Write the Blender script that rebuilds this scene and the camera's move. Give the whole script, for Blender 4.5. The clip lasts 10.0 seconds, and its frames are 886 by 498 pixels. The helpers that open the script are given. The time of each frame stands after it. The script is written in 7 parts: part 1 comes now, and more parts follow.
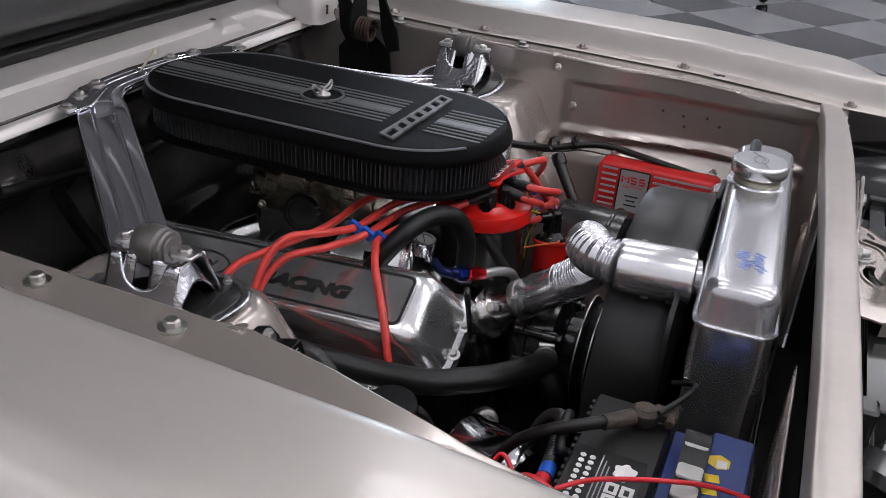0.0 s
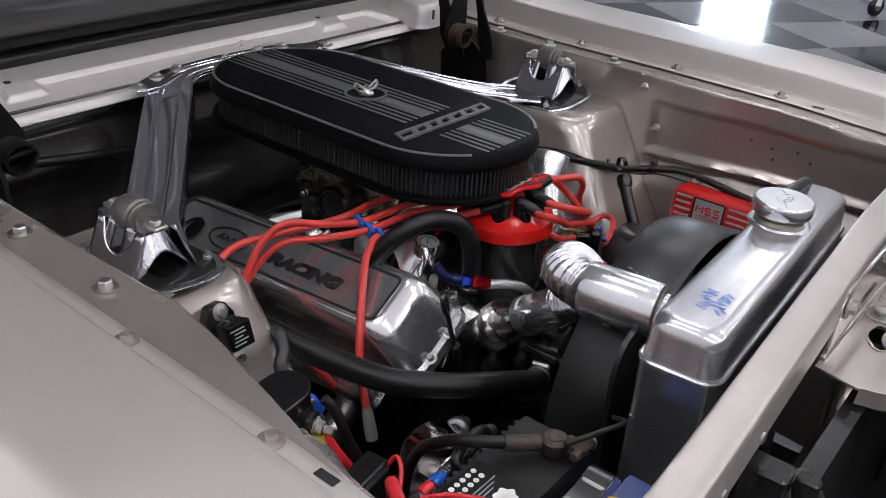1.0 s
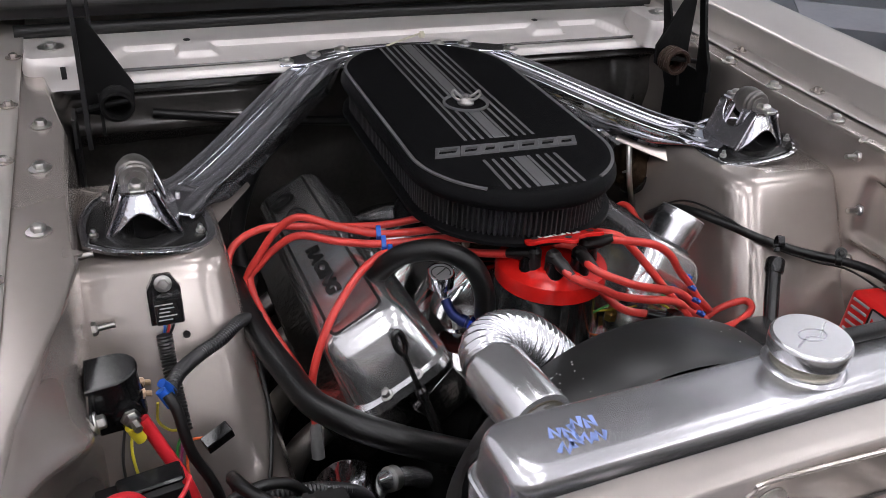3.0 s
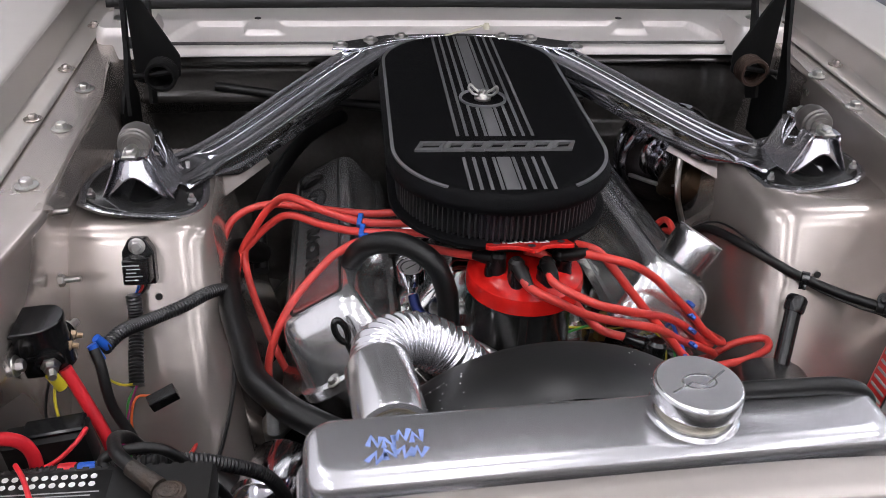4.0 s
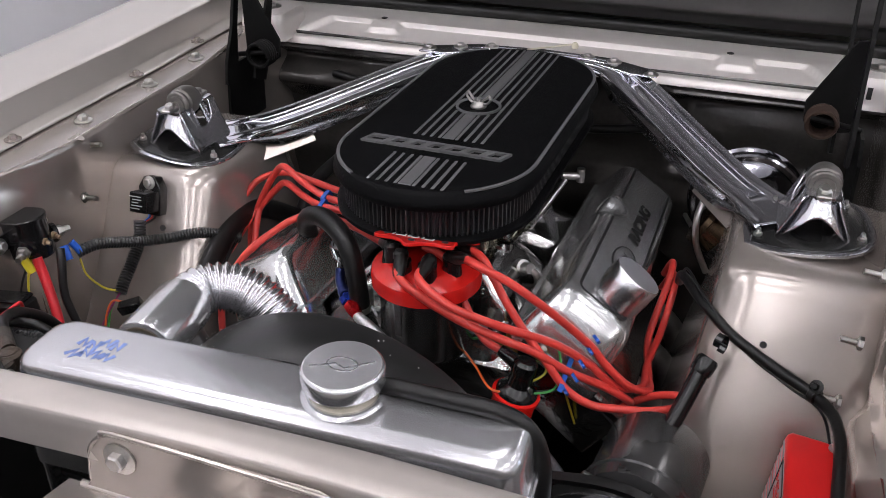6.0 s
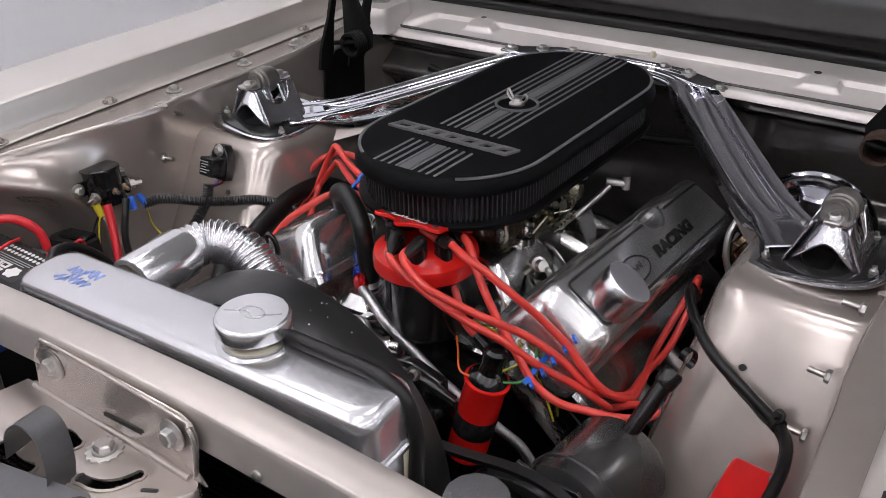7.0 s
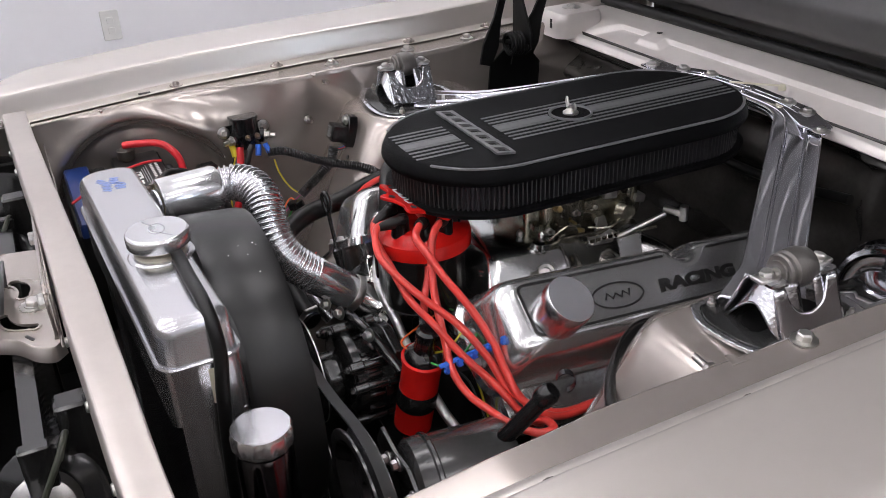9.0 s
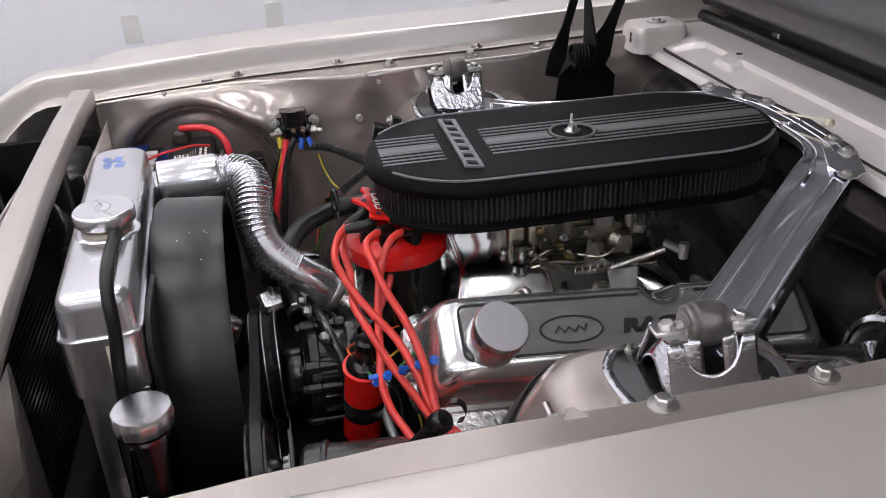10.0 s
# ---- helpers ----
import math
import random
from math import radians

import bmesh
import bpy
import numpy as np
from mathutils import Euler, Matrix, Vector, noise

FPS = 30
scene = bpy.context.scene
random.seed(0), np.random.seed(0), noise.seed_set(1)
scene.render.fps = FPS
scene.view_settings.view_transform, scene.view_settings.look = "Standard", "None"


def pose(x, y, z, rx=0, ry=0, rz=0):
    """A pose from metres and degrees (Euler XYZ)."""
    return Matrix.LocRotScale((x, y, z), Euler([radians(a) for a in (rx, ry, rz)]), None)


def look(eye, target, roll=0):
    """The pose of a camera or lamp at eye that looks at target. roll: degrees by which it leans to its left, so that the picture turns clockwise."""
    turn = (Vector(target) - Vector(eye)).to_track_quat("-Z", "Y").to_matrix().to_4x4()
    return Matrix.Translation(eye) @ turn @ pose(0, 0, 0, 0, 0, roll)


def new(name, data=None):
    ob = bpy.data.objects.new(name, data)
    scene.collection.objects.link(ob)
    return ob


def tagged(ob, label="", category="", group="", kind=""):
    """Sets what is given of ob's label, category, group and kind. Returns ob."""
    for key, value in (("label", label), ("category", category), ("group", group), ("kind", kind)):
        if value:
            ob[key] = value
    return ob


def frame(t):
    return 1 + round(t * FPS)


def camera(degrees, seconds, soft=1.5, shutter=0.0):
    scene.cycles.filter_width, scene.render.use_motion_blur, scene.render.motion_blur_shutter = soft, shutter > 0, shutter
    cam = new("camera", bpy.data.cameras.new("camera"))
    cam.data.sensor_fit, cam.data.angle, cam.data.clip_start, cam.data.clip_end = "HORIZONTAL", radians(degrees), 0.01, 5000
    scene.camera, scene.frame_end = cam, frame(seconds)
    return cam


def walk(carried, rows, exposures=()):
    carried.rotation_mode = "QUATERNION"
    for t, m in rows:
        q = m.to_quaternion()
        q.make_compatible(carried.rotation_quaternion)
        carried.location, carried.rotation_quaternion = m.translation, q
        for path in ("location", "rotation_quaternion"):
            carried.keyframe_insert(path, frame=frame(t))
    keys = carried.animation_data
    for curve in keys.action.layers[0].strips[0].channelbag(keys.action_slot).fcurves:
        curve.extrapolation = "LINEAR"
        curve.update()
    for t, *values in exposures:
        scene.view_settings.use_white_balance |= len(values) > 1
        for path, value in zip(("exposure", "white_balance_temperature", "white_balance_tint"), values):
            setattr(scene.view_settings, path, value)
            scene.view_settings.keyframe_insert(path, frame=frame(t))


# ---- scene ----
cam = camera(53.1, 10.0, soft=0.85)
PATH = [
    (0, (-1.122, -0.656, 1.404), (0.518, 0.003, 0.468), 4.0),
    (0.5, (-1.066, -0.794, 1.41), (0.463, 0.09, 0.47), 3.8),
    (1, (-0.982, -0.902, 1.414), (0.427, 0.162, 0.474), 3.7),
    (1.5, (-0.86, -0.988, 1.417), (0.383, 0.259, 0.467), 3.6),
    (2, (-0.74, -1.034, 1.419), (0.325, 0.36, 0.459), 3.5),
    (2.5, (-0.611, -1.071, 1.421), (0.252, 0.446, 0.446), 3.4),
    (2.7, (-0.563, -1.089, 1.423), (0.221, 0.468, 0.442), 3.3),
    (3.8, (-0.254, -1.153, 1.429), (0.045, 0.536, 0.401), 2.5),
    (4, (-0.204, -1.158, 1.432), (0.018, 0.542, 0.401), 2.2),
    (4.5, (-0.075, -1.172, 1.439), (-0.029, 0.54, 0.406), 1.9),
    (5, (0.09, -1.196, 1.446), (-0.065, 0.513, 0.419), 1.4),
    (5.2, (0.135, -1.197, 1.447), (-0.092, 0.505, 0.421), 1.4),
    (6.3, (0.459, -1.151, 1.444), (-0.272, 0.423, 0.45), -0.5),
    (6.5, (0.511, -1.139, 1.443), (-0.302, 0.398, 0.454), -0.6),
    (7, (0.635, -1.096, 1.441), (-0.371, 0.325, 0.456), -1.0),
    (7.5, (0.756, -1.035, 1.44), (-0.422, 0.251, 0.461), -1.6),
    (8, (0.852, -0.965, 1.437), (-0.478, 0.175, 0.472), -2.0),
    (8.5, (0.972, -0.864, 1.434), (-0.518, 0.071, 0.482), -2.3),
    (9, (1.063, -0.724, 1.429), (-0.531, 0.032, 0.489), -2.6),
    (9.5, (1.105, -0.568, 1.417), (-0.584, -0.022, 0.496), -2.8),
    (10, (1.137, -0.401, 1.407), (-0.614, -0.077, 0.495), -3.0),
]
walk(cam, [(t, look(eye, target, roll)) for t, eye, target, roll in PATH],
     [(0.0, -0.30, 6500, 10), (1.0, -0.20, 6500, 10), (2.5, -0.06, 6560, 10), (4.0, 0.11, 6560, 10.5), (4.5, 0.09, 6600, 11), (5.2, 0.03, 6620, 11), (6.5, 0.00, 6650, 10.8), (8.0, 0.06, 6690, 10.8), (9.0, 0.12, 6690, 10.8), (10.0, 0.12, 6660, 10.5)])

# ---- world and light ----
world = bpy.data.worlds.new("world")
scene.world = world
world.use_nodes = True
world.node_tree.nodes["Background"].inputs[0].default_value = (0.55, 0.6, 0.7, 1)
world.node_tree.nodes["Background"].inputs[1].default_value = 0.25
FLOOR = 0.09
LAMP_POWER = 11.6


# ---- materials ----
def mat(name, base, rough=0.5, metal=0.0, var=0.12, scale=25.0, bump=0.0, bscale=300.0, rvar=0.08,
        coat=0.0, coat_rough=0.12, stretch=(1, 1, 1), stain=None, stain_amount=0.35, emit=0.0, spec=0.5):
    m = bpy.data.materials.new(name)
    m.use_nodes = True
    nt = m.node_tree
    n, l = nt.nodes, nt.links
    b = n["Principled BSDF"]
    tc = n.new("ShaderNodeTexCoord")
    mp = n.new("ShaderNodeMapping")
    mp.inputs["Scale"].default_value = stretch
    l.new(tc.outputs["Object"], mp.inputs["Vector"])
    big = n.new("ShaderNodeTexNoise")
    big.inputs["Scale"].default_value = scale
    big.inputs["Detail"].default_value = 5
    fine = n.new("ShaderNodeTexNoise")
    fine.inputs["Scale"].default_value = scale * 9
    fine.inputs["Detail"].default_value = 3
    l.new(mp.outputs[0], big.inputs["Vector"])
    l.new(mp.outputs[0], fine.inputs["Vector"])
    both = n.new("ShaderNodeMath")
    both.operation = "MULTIPLY_ADD"
    l.new(big.outputs[0], both.inputs[0])
    both.inputs[1].default_value = 0.65
    half = n.new("ShaderNodeMath")
    half.operation = "MULTIPLY"
    l.new(fine.outputs[0], half.inputs[0])
    half.inputs[1].default_value = 0.35
    l.new(half.outputs[0], both.inputs[2])
    mix = n.new("ShaderNodeMix")
    mix.data_type = "RGBA"
    lo = [max(0.0, c * (1 - 2.2 * var)) for c in base] + [1]
    hi = [min(1.0, c * (1 + 2.2 * var)) for c in base] + [1]
    mix.inputs[6].default_value, mix.inputs[7].default_value = lo, hi
    l.new(both.outputs[0], mix.inputs[0])
    colour = mix.outputs[2]
    if stain:
        sn = n.new("ShaderNodeTexNoise")
        sn.inputs["Scale"].default_value = scale * 0.6
        sn.inputs["Detail"].default_value = 3
        l.new(tc.outputs["Object"], sn.inputs["Vector"])
        rg = n.new("ShaderNodeMapRange")
        rg.inputs[1].default_value, rg.inputs[2].default_value = 0.42, 0.80
        rg.inputs[4].default_value = stain_amount
        l.new(sn.outputs[0], rg.inputs[0])
        sm = n.new("ShaderNodeMix")
        sm.data_type = "RGBA"
        sm.inputs[7].default_value = (*stain, 1)
        l.new(rg.outputs[0], sm.inputs[0])
        l.new(colour, sm.inputs[6])
        colour = sm.outputs[2]
    l.new(colour, b.inputs["Base Color"])
    rr = n.new("ShaderNodeMapRange")
    low, high = max(0.02, rough - rvar), min(1.0, rough + rvar)
    if low < 0.285 and high > 0.262:
        # either clearly glossy or clearly satin, never flickering between the two
        low, high = (0.285, max(high, 0.31)) if rough >= 0.274 else (min(low, 0.25), 0.262)
    rr.inputs[3].default_value, rr.inputs[4].default_value = low, high
    l.new(both.outputs[0], rr.inputs[0])
    l.new(rr.outputs[0], b.inputs["Roughness"])
    b.inputs["Metallic"].default_value = metal
    b.inputs["Specular IOR Level"].default_value = spec
    if coat:
        b.inputs["Coat Weight"].default_value = coat
        b.inputs["Coat Roughness"].default_value = coat_rough
    if bump:
        bn = n.new("ShaderNodeTexNoise")
        bn.inputs["Scale"].default_value = bscale
        bn.inputs["Detail"].default_value = 4
        l.new(mp.outputs[0], bn.inputs["Vector"])
        bp = n.new("ShaderNodeBump")
        bp.inputs["Strength"].default_value = bump
        bp.inputs["Distance"].default_value = 0.002
        l.new(bn.outputs[0], bp.inputs["Height"])
        l.new(bp.outputs[0], b.inputs["Normal"])
    if emit:
        b.inputs["Emission Color"].default_value = (*base, 1)
        b.inputs["Emission Strength"].default_value = emit
    return m


paint = mat("champagne_paint", (0.585, 0.545, 0.506), 0.31, 0.52, 0.03, 4, coat=0.4, coat_rough=0.10, rvar=0.03)
bay_paint = mat("bay_paint", (0.470, 0.420, 0.386), 0.27, 0.66, 0.07, 5, coat=0.35, coat_rough=0.10, stain=(0.34, 0.295, 0.265), stain_amount=0.4, rvar=0.07, bump=0.05, bscale=9)
support_paint = mat("support_paint", (0.50, 0.458, 0.425), 0.38, 0.6, 0.08, 7, coat=0.15, coat_rough=0.15, stain=(0.24, 0.21, 0.19), stain_amount=0.3, rvar=0.06)
cowl_paint = mat("cowl_paint", (0.74, 0.70, 0.672), 0.33, 0.3, 0.06, 6, coat=0.2, stain=(0.34, 0.29, 0.26), stain_amount=0.3, rvar=0.08)
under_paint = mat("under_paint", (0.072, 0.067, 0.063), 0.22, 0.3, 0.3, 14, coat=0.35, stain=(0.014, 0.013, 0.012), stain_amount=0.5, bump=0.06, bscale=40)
hood_paint = mat("hood_paint", (0.082, 0.080, 0.080), 0.28, 0.25, 0.12, 10, coat=0.25, coat_rough=0.16)
brushed = mat("brushed_aluminium", (0.64, 0.64, 0.66), 0.30, 0.85, 0.05, 30, rvar=0.05)
chrome = mat("chrome", (0.84, 0.84, 0.87), 0.06, 0.97, 0.03, 20, rvar=0.03)
polished = mat("polished_aluminium", (0.74, 0.74, 0.75), 0.22, 0.88, 0.08, 10, rvar=0.09)
tankmetal = mat("tank_aluminium", (0.62, 0.62, 0.64), 0.235, 0.86, 0.05, 6, rvar=0.025)
headermetal = mat("header_aluminium", (0.72, 0.72, 0.73), 0.26, 0.92, 0.12, 16, rvar=0.12, bump=0.10, bscale=45, stain=(0.4, 0.39, 0.38), stain_amount=0.4)
castmetal = mat("cast_aluminium", (0.54, 0.535, 0.52), 0.24, 1.0, 0.2, 30, rvar=0.12, bump=0.35, bscale=110, stain=(0.12, 0.11, 0.10), stain_amount=0.5)
covermetal = mat("cover_aluminium", (0.66, 0.66, 0.66), 0.21, 0.90, 0.12, 10, rvar=0.10)
brightcast = mat("bright_casting", (0.76, 0.755, 0.74), 0.18, 1.0, 0.14, 20, rvar=0.09, bump=0.10, bscale=60, stain=(0.3, 0.29, 0.27), stain_amount=0.4)
panelgrey = mat("cover_panel_grey", (0.46, 0.46, 0.46), 0.27, 0.86, 0.10, 8, rvar=0.08)
zinc = mat("zinc", (0.55, 0.54, 0.52), 0.28, 1.0, 0.18, 60, rvar=0.1, bump=0.1, stain=(0.25, 0.2, 0.15))
carbmetal = mat("carburettor_zinc", (0.36, 0.335, 0.27), 0.26, 0.95, 0.3, 50, rvar=0.1, bump=0.25, bscale=110, stain=(0.06, 0.05, 0.035), stain_amount=0.7)
crackle = mat("black_crackle", (0.0035, 0.0035, 0.004), 0.52, 0.0, 0.25, 60, bump=0.3, bscale=900, spec=0.08)
ribmetal = mat("machined_rib", (0.20, 0.20, 0.205), 0.45, 0.5, 0.1, 60, bump=0.15, bscale=700)
filterblack = mat("filter_gauze", (0.034, 0.034, 0.036), 0.38, 0.3, 0.3, 120, bump=0.3, bscale=1500)
rubber = mat("rubber", (0.006, 0.006, 0.006), 0.40, 0.0, 0.25, 40, bump=0.15, bscale=250, spec=0.4)
plastic = mat("black_plastic", (0.008, 0.008, 0.0085), 0.2, 0.0, 0.2, 30, bump=0.05, spec=0.5)
satinblack = mat("satin_black", (0.016, 0.016, 0.016), 0.19, 0.0, 0.2, 24, stain=(0.03, 0.028, 0.026), stain_amount=0.3, spec=0.7)
pumpblack = mat("pump_black", (0.026, 0.026, 0.0265), 0.26, 0.0, 0.2, 20, rvar=0.1, stain=(0.07, 0.067, 0.064), stain_amount=0.4, spec=0.7)
batteryblack = mat("battery_black", (0.009, 0.009, 0.009), 0.48, 0.0, 0.3, 30, bump=0.08, bscale=120, stain=(0.03, 0.026, 0.022), stain_amount=0.4, spec=0.3)
shroudblack = mat("shroud_black", (0.009, 0.009, 0.0093), 0.33, 0.0, 0.2, 18, bump=0.06, bscale=160, rvar=0.1, stain=(0.035, 0.034, 0.032), stain_amount=0.35, spec=0.5)
# Plain matt black, also on the added panels that keep the bay dark.
mattblack = mat("matt_black", (0.004, 0.004, 0.004), 0.6, 0.0, 0.3, 20, bump=0.2, bscale=120, spec=0.2)
red = mat("red_plastic", (0.60, 0.013, 0.010), 0.22, 0.0, 0.08, 30, rvar=0.06)
redwire = mat("red_silicone", (0.66, 0.052, 0.042), 0.30, 0.0, 0.10, 60, bump=0.06, stain=(0.40, 0.03, 0.02), stain_amount=0.3)
redbox = mat("red_powdercoat", (0.62, 0.012, 0.012), 0.3, 0.1, 0.05, 30, bump=0.05, bscale=600)
blue = mat("blue_anodised", (0.012, 0.04, 0.35), 0.25, 0.8, 0.1, 40)
redano = mat("red_anodised", (0.55, 0.01, 0.015), 0.25, 0.8, 0.1, 40)
clipblue = mat("blue_clip", (0.01, 0.10, 0.50), 0.4, 0.0, 0.08, 40)
braid = mat("steel_braid", (0.80, 0.80, 0.81), 0.32, 1.0, 0.30, 300, bump=0.6, bscale=500)
white = mat("white_print", (0.72, 0.72, 0.70), 0.5, 0.0, 0.04, 30)
greyprint = mat("grey_print", (0.33, 0.33, 0.33), 0.5, 0.0, 0.08, 40)
blackprint = mat("black_print", (0.01, 0.01, 0.01), 0.5, 0.0, 0.1, 40)
hosechrome = mat("hose_chrome", (0.70, 0.70, 0.72), 0.17, 0.92, 0.06, 20, rvar=0.05)
runnermetal = mat("runner_aluminium", (0.62, 0.615, 0.60), 0.22, 1.0, 0.18, 24, rvar=0.1, bump=0.2, bscale=70, stain=(0.14, 0.13, 0.12), stain_amount=0.45)
conduitblack = mat("conduit_black", (0.014, 0.014, 0.015), 0.36, 0.0, 0.15, 60, spec=0.6)
mountchrome = mat("mount_chrome", (0.66, 0.66, 0.69), 0.11, 0.97, 0.08, 14, rvar=0.05, bump=0.5, bscale=130)
bracechrome = mat("brace_chrome", (0.80, 0.80, 0.85), 0.085, 0.97, 0.05, 6, rvar=0.04)
dialgrey = mat("dial_face", (0.36, 0.36, 0.35), 0.35, 0.0, 0.05, 60)
latchgrey = mat("latch_grey", (0.10, 0.10, 0.104), 0.40, 0.5, 0.12, 40, bump=0.1)
bluemark = mat("blue_chalk", (0.20, 0.28, 0.62), 0.7, 0.1, 0.35, 160)
bluecase = mat("blue_case", (0.01, 0.035, 0.17), 0.32, 0.0, 0.08, 30)
yellow = mat("yellow_print", (0.72, 0.50, 0.02), 0.45, 0.0, 0.06, 30)
yellowwire = mat("yellow_wire", (0.60, 0.50, 0.03), 0.4, 0.0, 0.06, 30)
greenwire = mat("green_wire", (0.04, 0.32, 0.05), 0.4, 0.0, 0.06, 30)
orangewire = mat("orange_wire", (0.75, 0.12, 0.02), 0.4, 0.0, 0.06, 30)
lead = mat("lead_post", (0.07, 0.062, 0.055), 0.6, 0.5, 0.3, 60, bump=0.5, stain=(0.09, 0.045, 0.02), stain_amount=0.6)
rust = mat("rusty_spring", (0.045, 0.025, 0.017), 0.55, 0.4, 0.3, 60, bump=0.4)
cream = mat("cream_plastic", (0.62, 0.58, 0.45), 0.5, 0.0, 0.05, 40)
wallpaint = mat("wall_paint", (0.86, 0.86, 0.885), 0.7, 0.0, 0.02, 3, bump=0.05, bscale=120)
ceilpaint = mat("ceiling_paint", (0.84, 0.84, 0.86), 0.8, 0.0, 0.03, 3)
tiledark = mat("dark_tile", (0.012, 0.012, 0.015), 0.13, 0.0, 0.2, 2.5, bump=0.01, bscale=60)
tilelight = mat("light_tile", (0.22, 0.22, 0.235), 0.13, 0.0, 0.08, 2.5, bump=0.01, bscale=60)
diffuser = mat("lamp_diffuser", (0.97, 0.955, 1.0), 0.5, emit=LAMP_POWER)
windowglow = mat("daylight_window", (0.72, 0.84, 1.0), 0.5, emit=10.0)


# ---- mesh helpers ----
def V(*a):
    return Vector(a)


def spline(pts, n=8):
    p = [Vector(q) for q in pts]
    if len(p) < 3:
        return [p[0].lerp(p[-1], i / n) for i in range(n + 1)]
    p = [p[0] * 2 - p[1]] + p + [p[-1] * 2 - p[-2]]
    out = []
    for i in range(1, len(p) - 2):
        a, b, c, d = p[i - 1 : i + 3]
        for k in range(n):
            t = k / n
            out.append(0.5 * (2 * b + (c - a) * t + (2 * a - 5 * b + 4 * c - d) * t * t + (3 * b - a - 3 * c + d) * t ** 3))
    out.append(p[-2].copy())
    return out


def even(pts, step):
    """The same line with points at even steps."""
    out, left = [pts[0].copy()], step
    for a, b in zip(pts, pts[1:]):
        d = (b - a).length
        while d >= left:
            a = a + (b - a) * (left / d)
            out.append(a.copy())
            d, left = (b - a).length, step
        left -= d
    return out


def loft(bm, rings, cap0=True, cap1=True, closed=True):
    vs = [[bm.verts.new(q) for q in r] for r in rings]
    n = len(rings[0])
    for a, b in zip(vs, vs[1:]):
        for i in range(n if closed else n - 1):
            j = (i + 1) % n
            bm.faces.new((a[i], a[j], b[j], b[i]))
    if cap0:
        bm.faces.new(list(reversed(vs[0])))
    if cap1:
        bm.faces.new(vs[-1])
    return bm


def tube(bm, pts, r, seg=10, n=8, radius=None, cap=True):
    """Sweeps a round section along a smooth line; radius(i, count) may vary it."""
    c = spline(pts, n) if n else [Vector(q) for q in pts]
    rings = []
    t0 = (c[1] - c[0]).normalized()
    side = t0.cross(V(0.13, 0.31, 0.94))
    side.normalize()
    for i, q in enumerate(c):
        t = (c[min(i + 1, len(c) - 1)] - c[max(i - 1, 0)]).normalized()
        side = (side - t * side.dot(t)).normalized()
        up = t.cross(side)
        rad = r if radius is None else radius(i, len(c))
        rings.append([q + (side * math.cos(a) + up * math.sin(a)) * rad for a in (2 * math.pi * k / seg for k in range(seg))])
    return loft(bm, rings, cap, cap)


def basis(axis, hint=(0, 0, 1)):
    w = Vector(axis).normalized()
    h = Vector(hint)
    if abs(w.dot(h.normalized())) > 0.98:
        h = V(0, 1, 0)
    u = h.cross(w).normalized()
    return u, w.cross(u), w


def lathe(bm, profile, base, axis=(0, 0, 1), seg=28, cap=True, ripple=0.0, lobes=12):
    """Turns (radius, height) pairs about an axis through base."""
    u, v, w = basis(axis)
    base = Vector(base)
    rings = []
    for r, h in profile:
        ring = []
        for k in range(seg):
            a = 2 * math.pi * k / seg
            rr = r * (1 + ripple * math.cos(lobes * a)) if r > 1e-4 else 1e-4
            ring.append(base + w * h + (u * math.cos(a) + v * math.sin(a)) * rr)
        rings.append(ring)
    return loft(bm, rings, cap, cap)


def rod(bm, a, b, r, r2=None, seg=16):
    a, b = Vector(a), Vector(b)
    lathe(bm, [(r, 0), (r if r2 is None else r2, (b - a).length)], a, b - a, seg)
    return bm


def rrect(hx, hy, r, n=4):
    """A rounded rectangle, anticlockwise."""
    r = min(r, hx, hy)
    out = []
    for cx, cy, a0 in ((hx - r, hy - r, 0), (-hx + r, hy - r, 90), (-hx + r, -hy + r, 180), (hx - r, -hy + r, 270)):
        for k in range(n + 1):
            a = radians(a0 + 90 * k / n)
            out.append((cx + r * math.cos(a), cy + r * math.sin(a)))
    return out


def place(m, pts, z=0.0):
    return [m @ V(x, y, z) for x, y in pts]


def slab(bm, m, hx, hy, r, levels, n=4):
    """Stacks rounded rectangles: levels of (height, growth)."""
    loft(bm, [place(m, rrect(hx + g, hy + g, max(0.0005, r + g), n), z) for z, g in levels])
    return bm


def block(bm, m, sx, sy, sz, e=0.002):
    """A bevelled box, its base centre at m."""
    slab(bm, m, sx / 2, sy / 2, e * 1.5, [(0, -e), (e, 0), (sz - e, 0), (sz, -e)], 2)
    return bm


def outline(bm, m, pts, w, h=0.0012, closed=True):
    """A raised line of width w along flat points."""
    n = len(pts)
    rows = []
    for i, p in enumerate(pts):
        a, b = (pts[i - 1], pts[(i + 1) % n]) if closed else (pts[max(i - 1, 0)], pts[min(i + 1, n - 1)])
        d = Vector((b[0] - a[0], b[1] - a[1]))
        d = d.normalized() if d.length > 1e-9 else Vector((1, 0))
        nx, ny = -d[1] * w / 2, d[0] * w / 2
        rows.append([m @ V(p[0] + nx, p[1] + ny, 0), m @ V(p[0] - nx, p[1] - ny, 0), m @ V(p[0] - nx, p[1] - ny, h), m @ V(p[0] + nx, p[1] + ny, h)])
    if closed:
        rows.append(rows[0])
        loft(bm, rows, False, False)
        bmesh.ops.remove_doubles(bm, verts=bm.verts[:], dist=1e-6)
    else:
        loft(bm, rows)
    return bm


def prism(bm, m, pts, h):
    loft(bm, [place(m, pts, 0), place(m, pts, h)])
    return bm


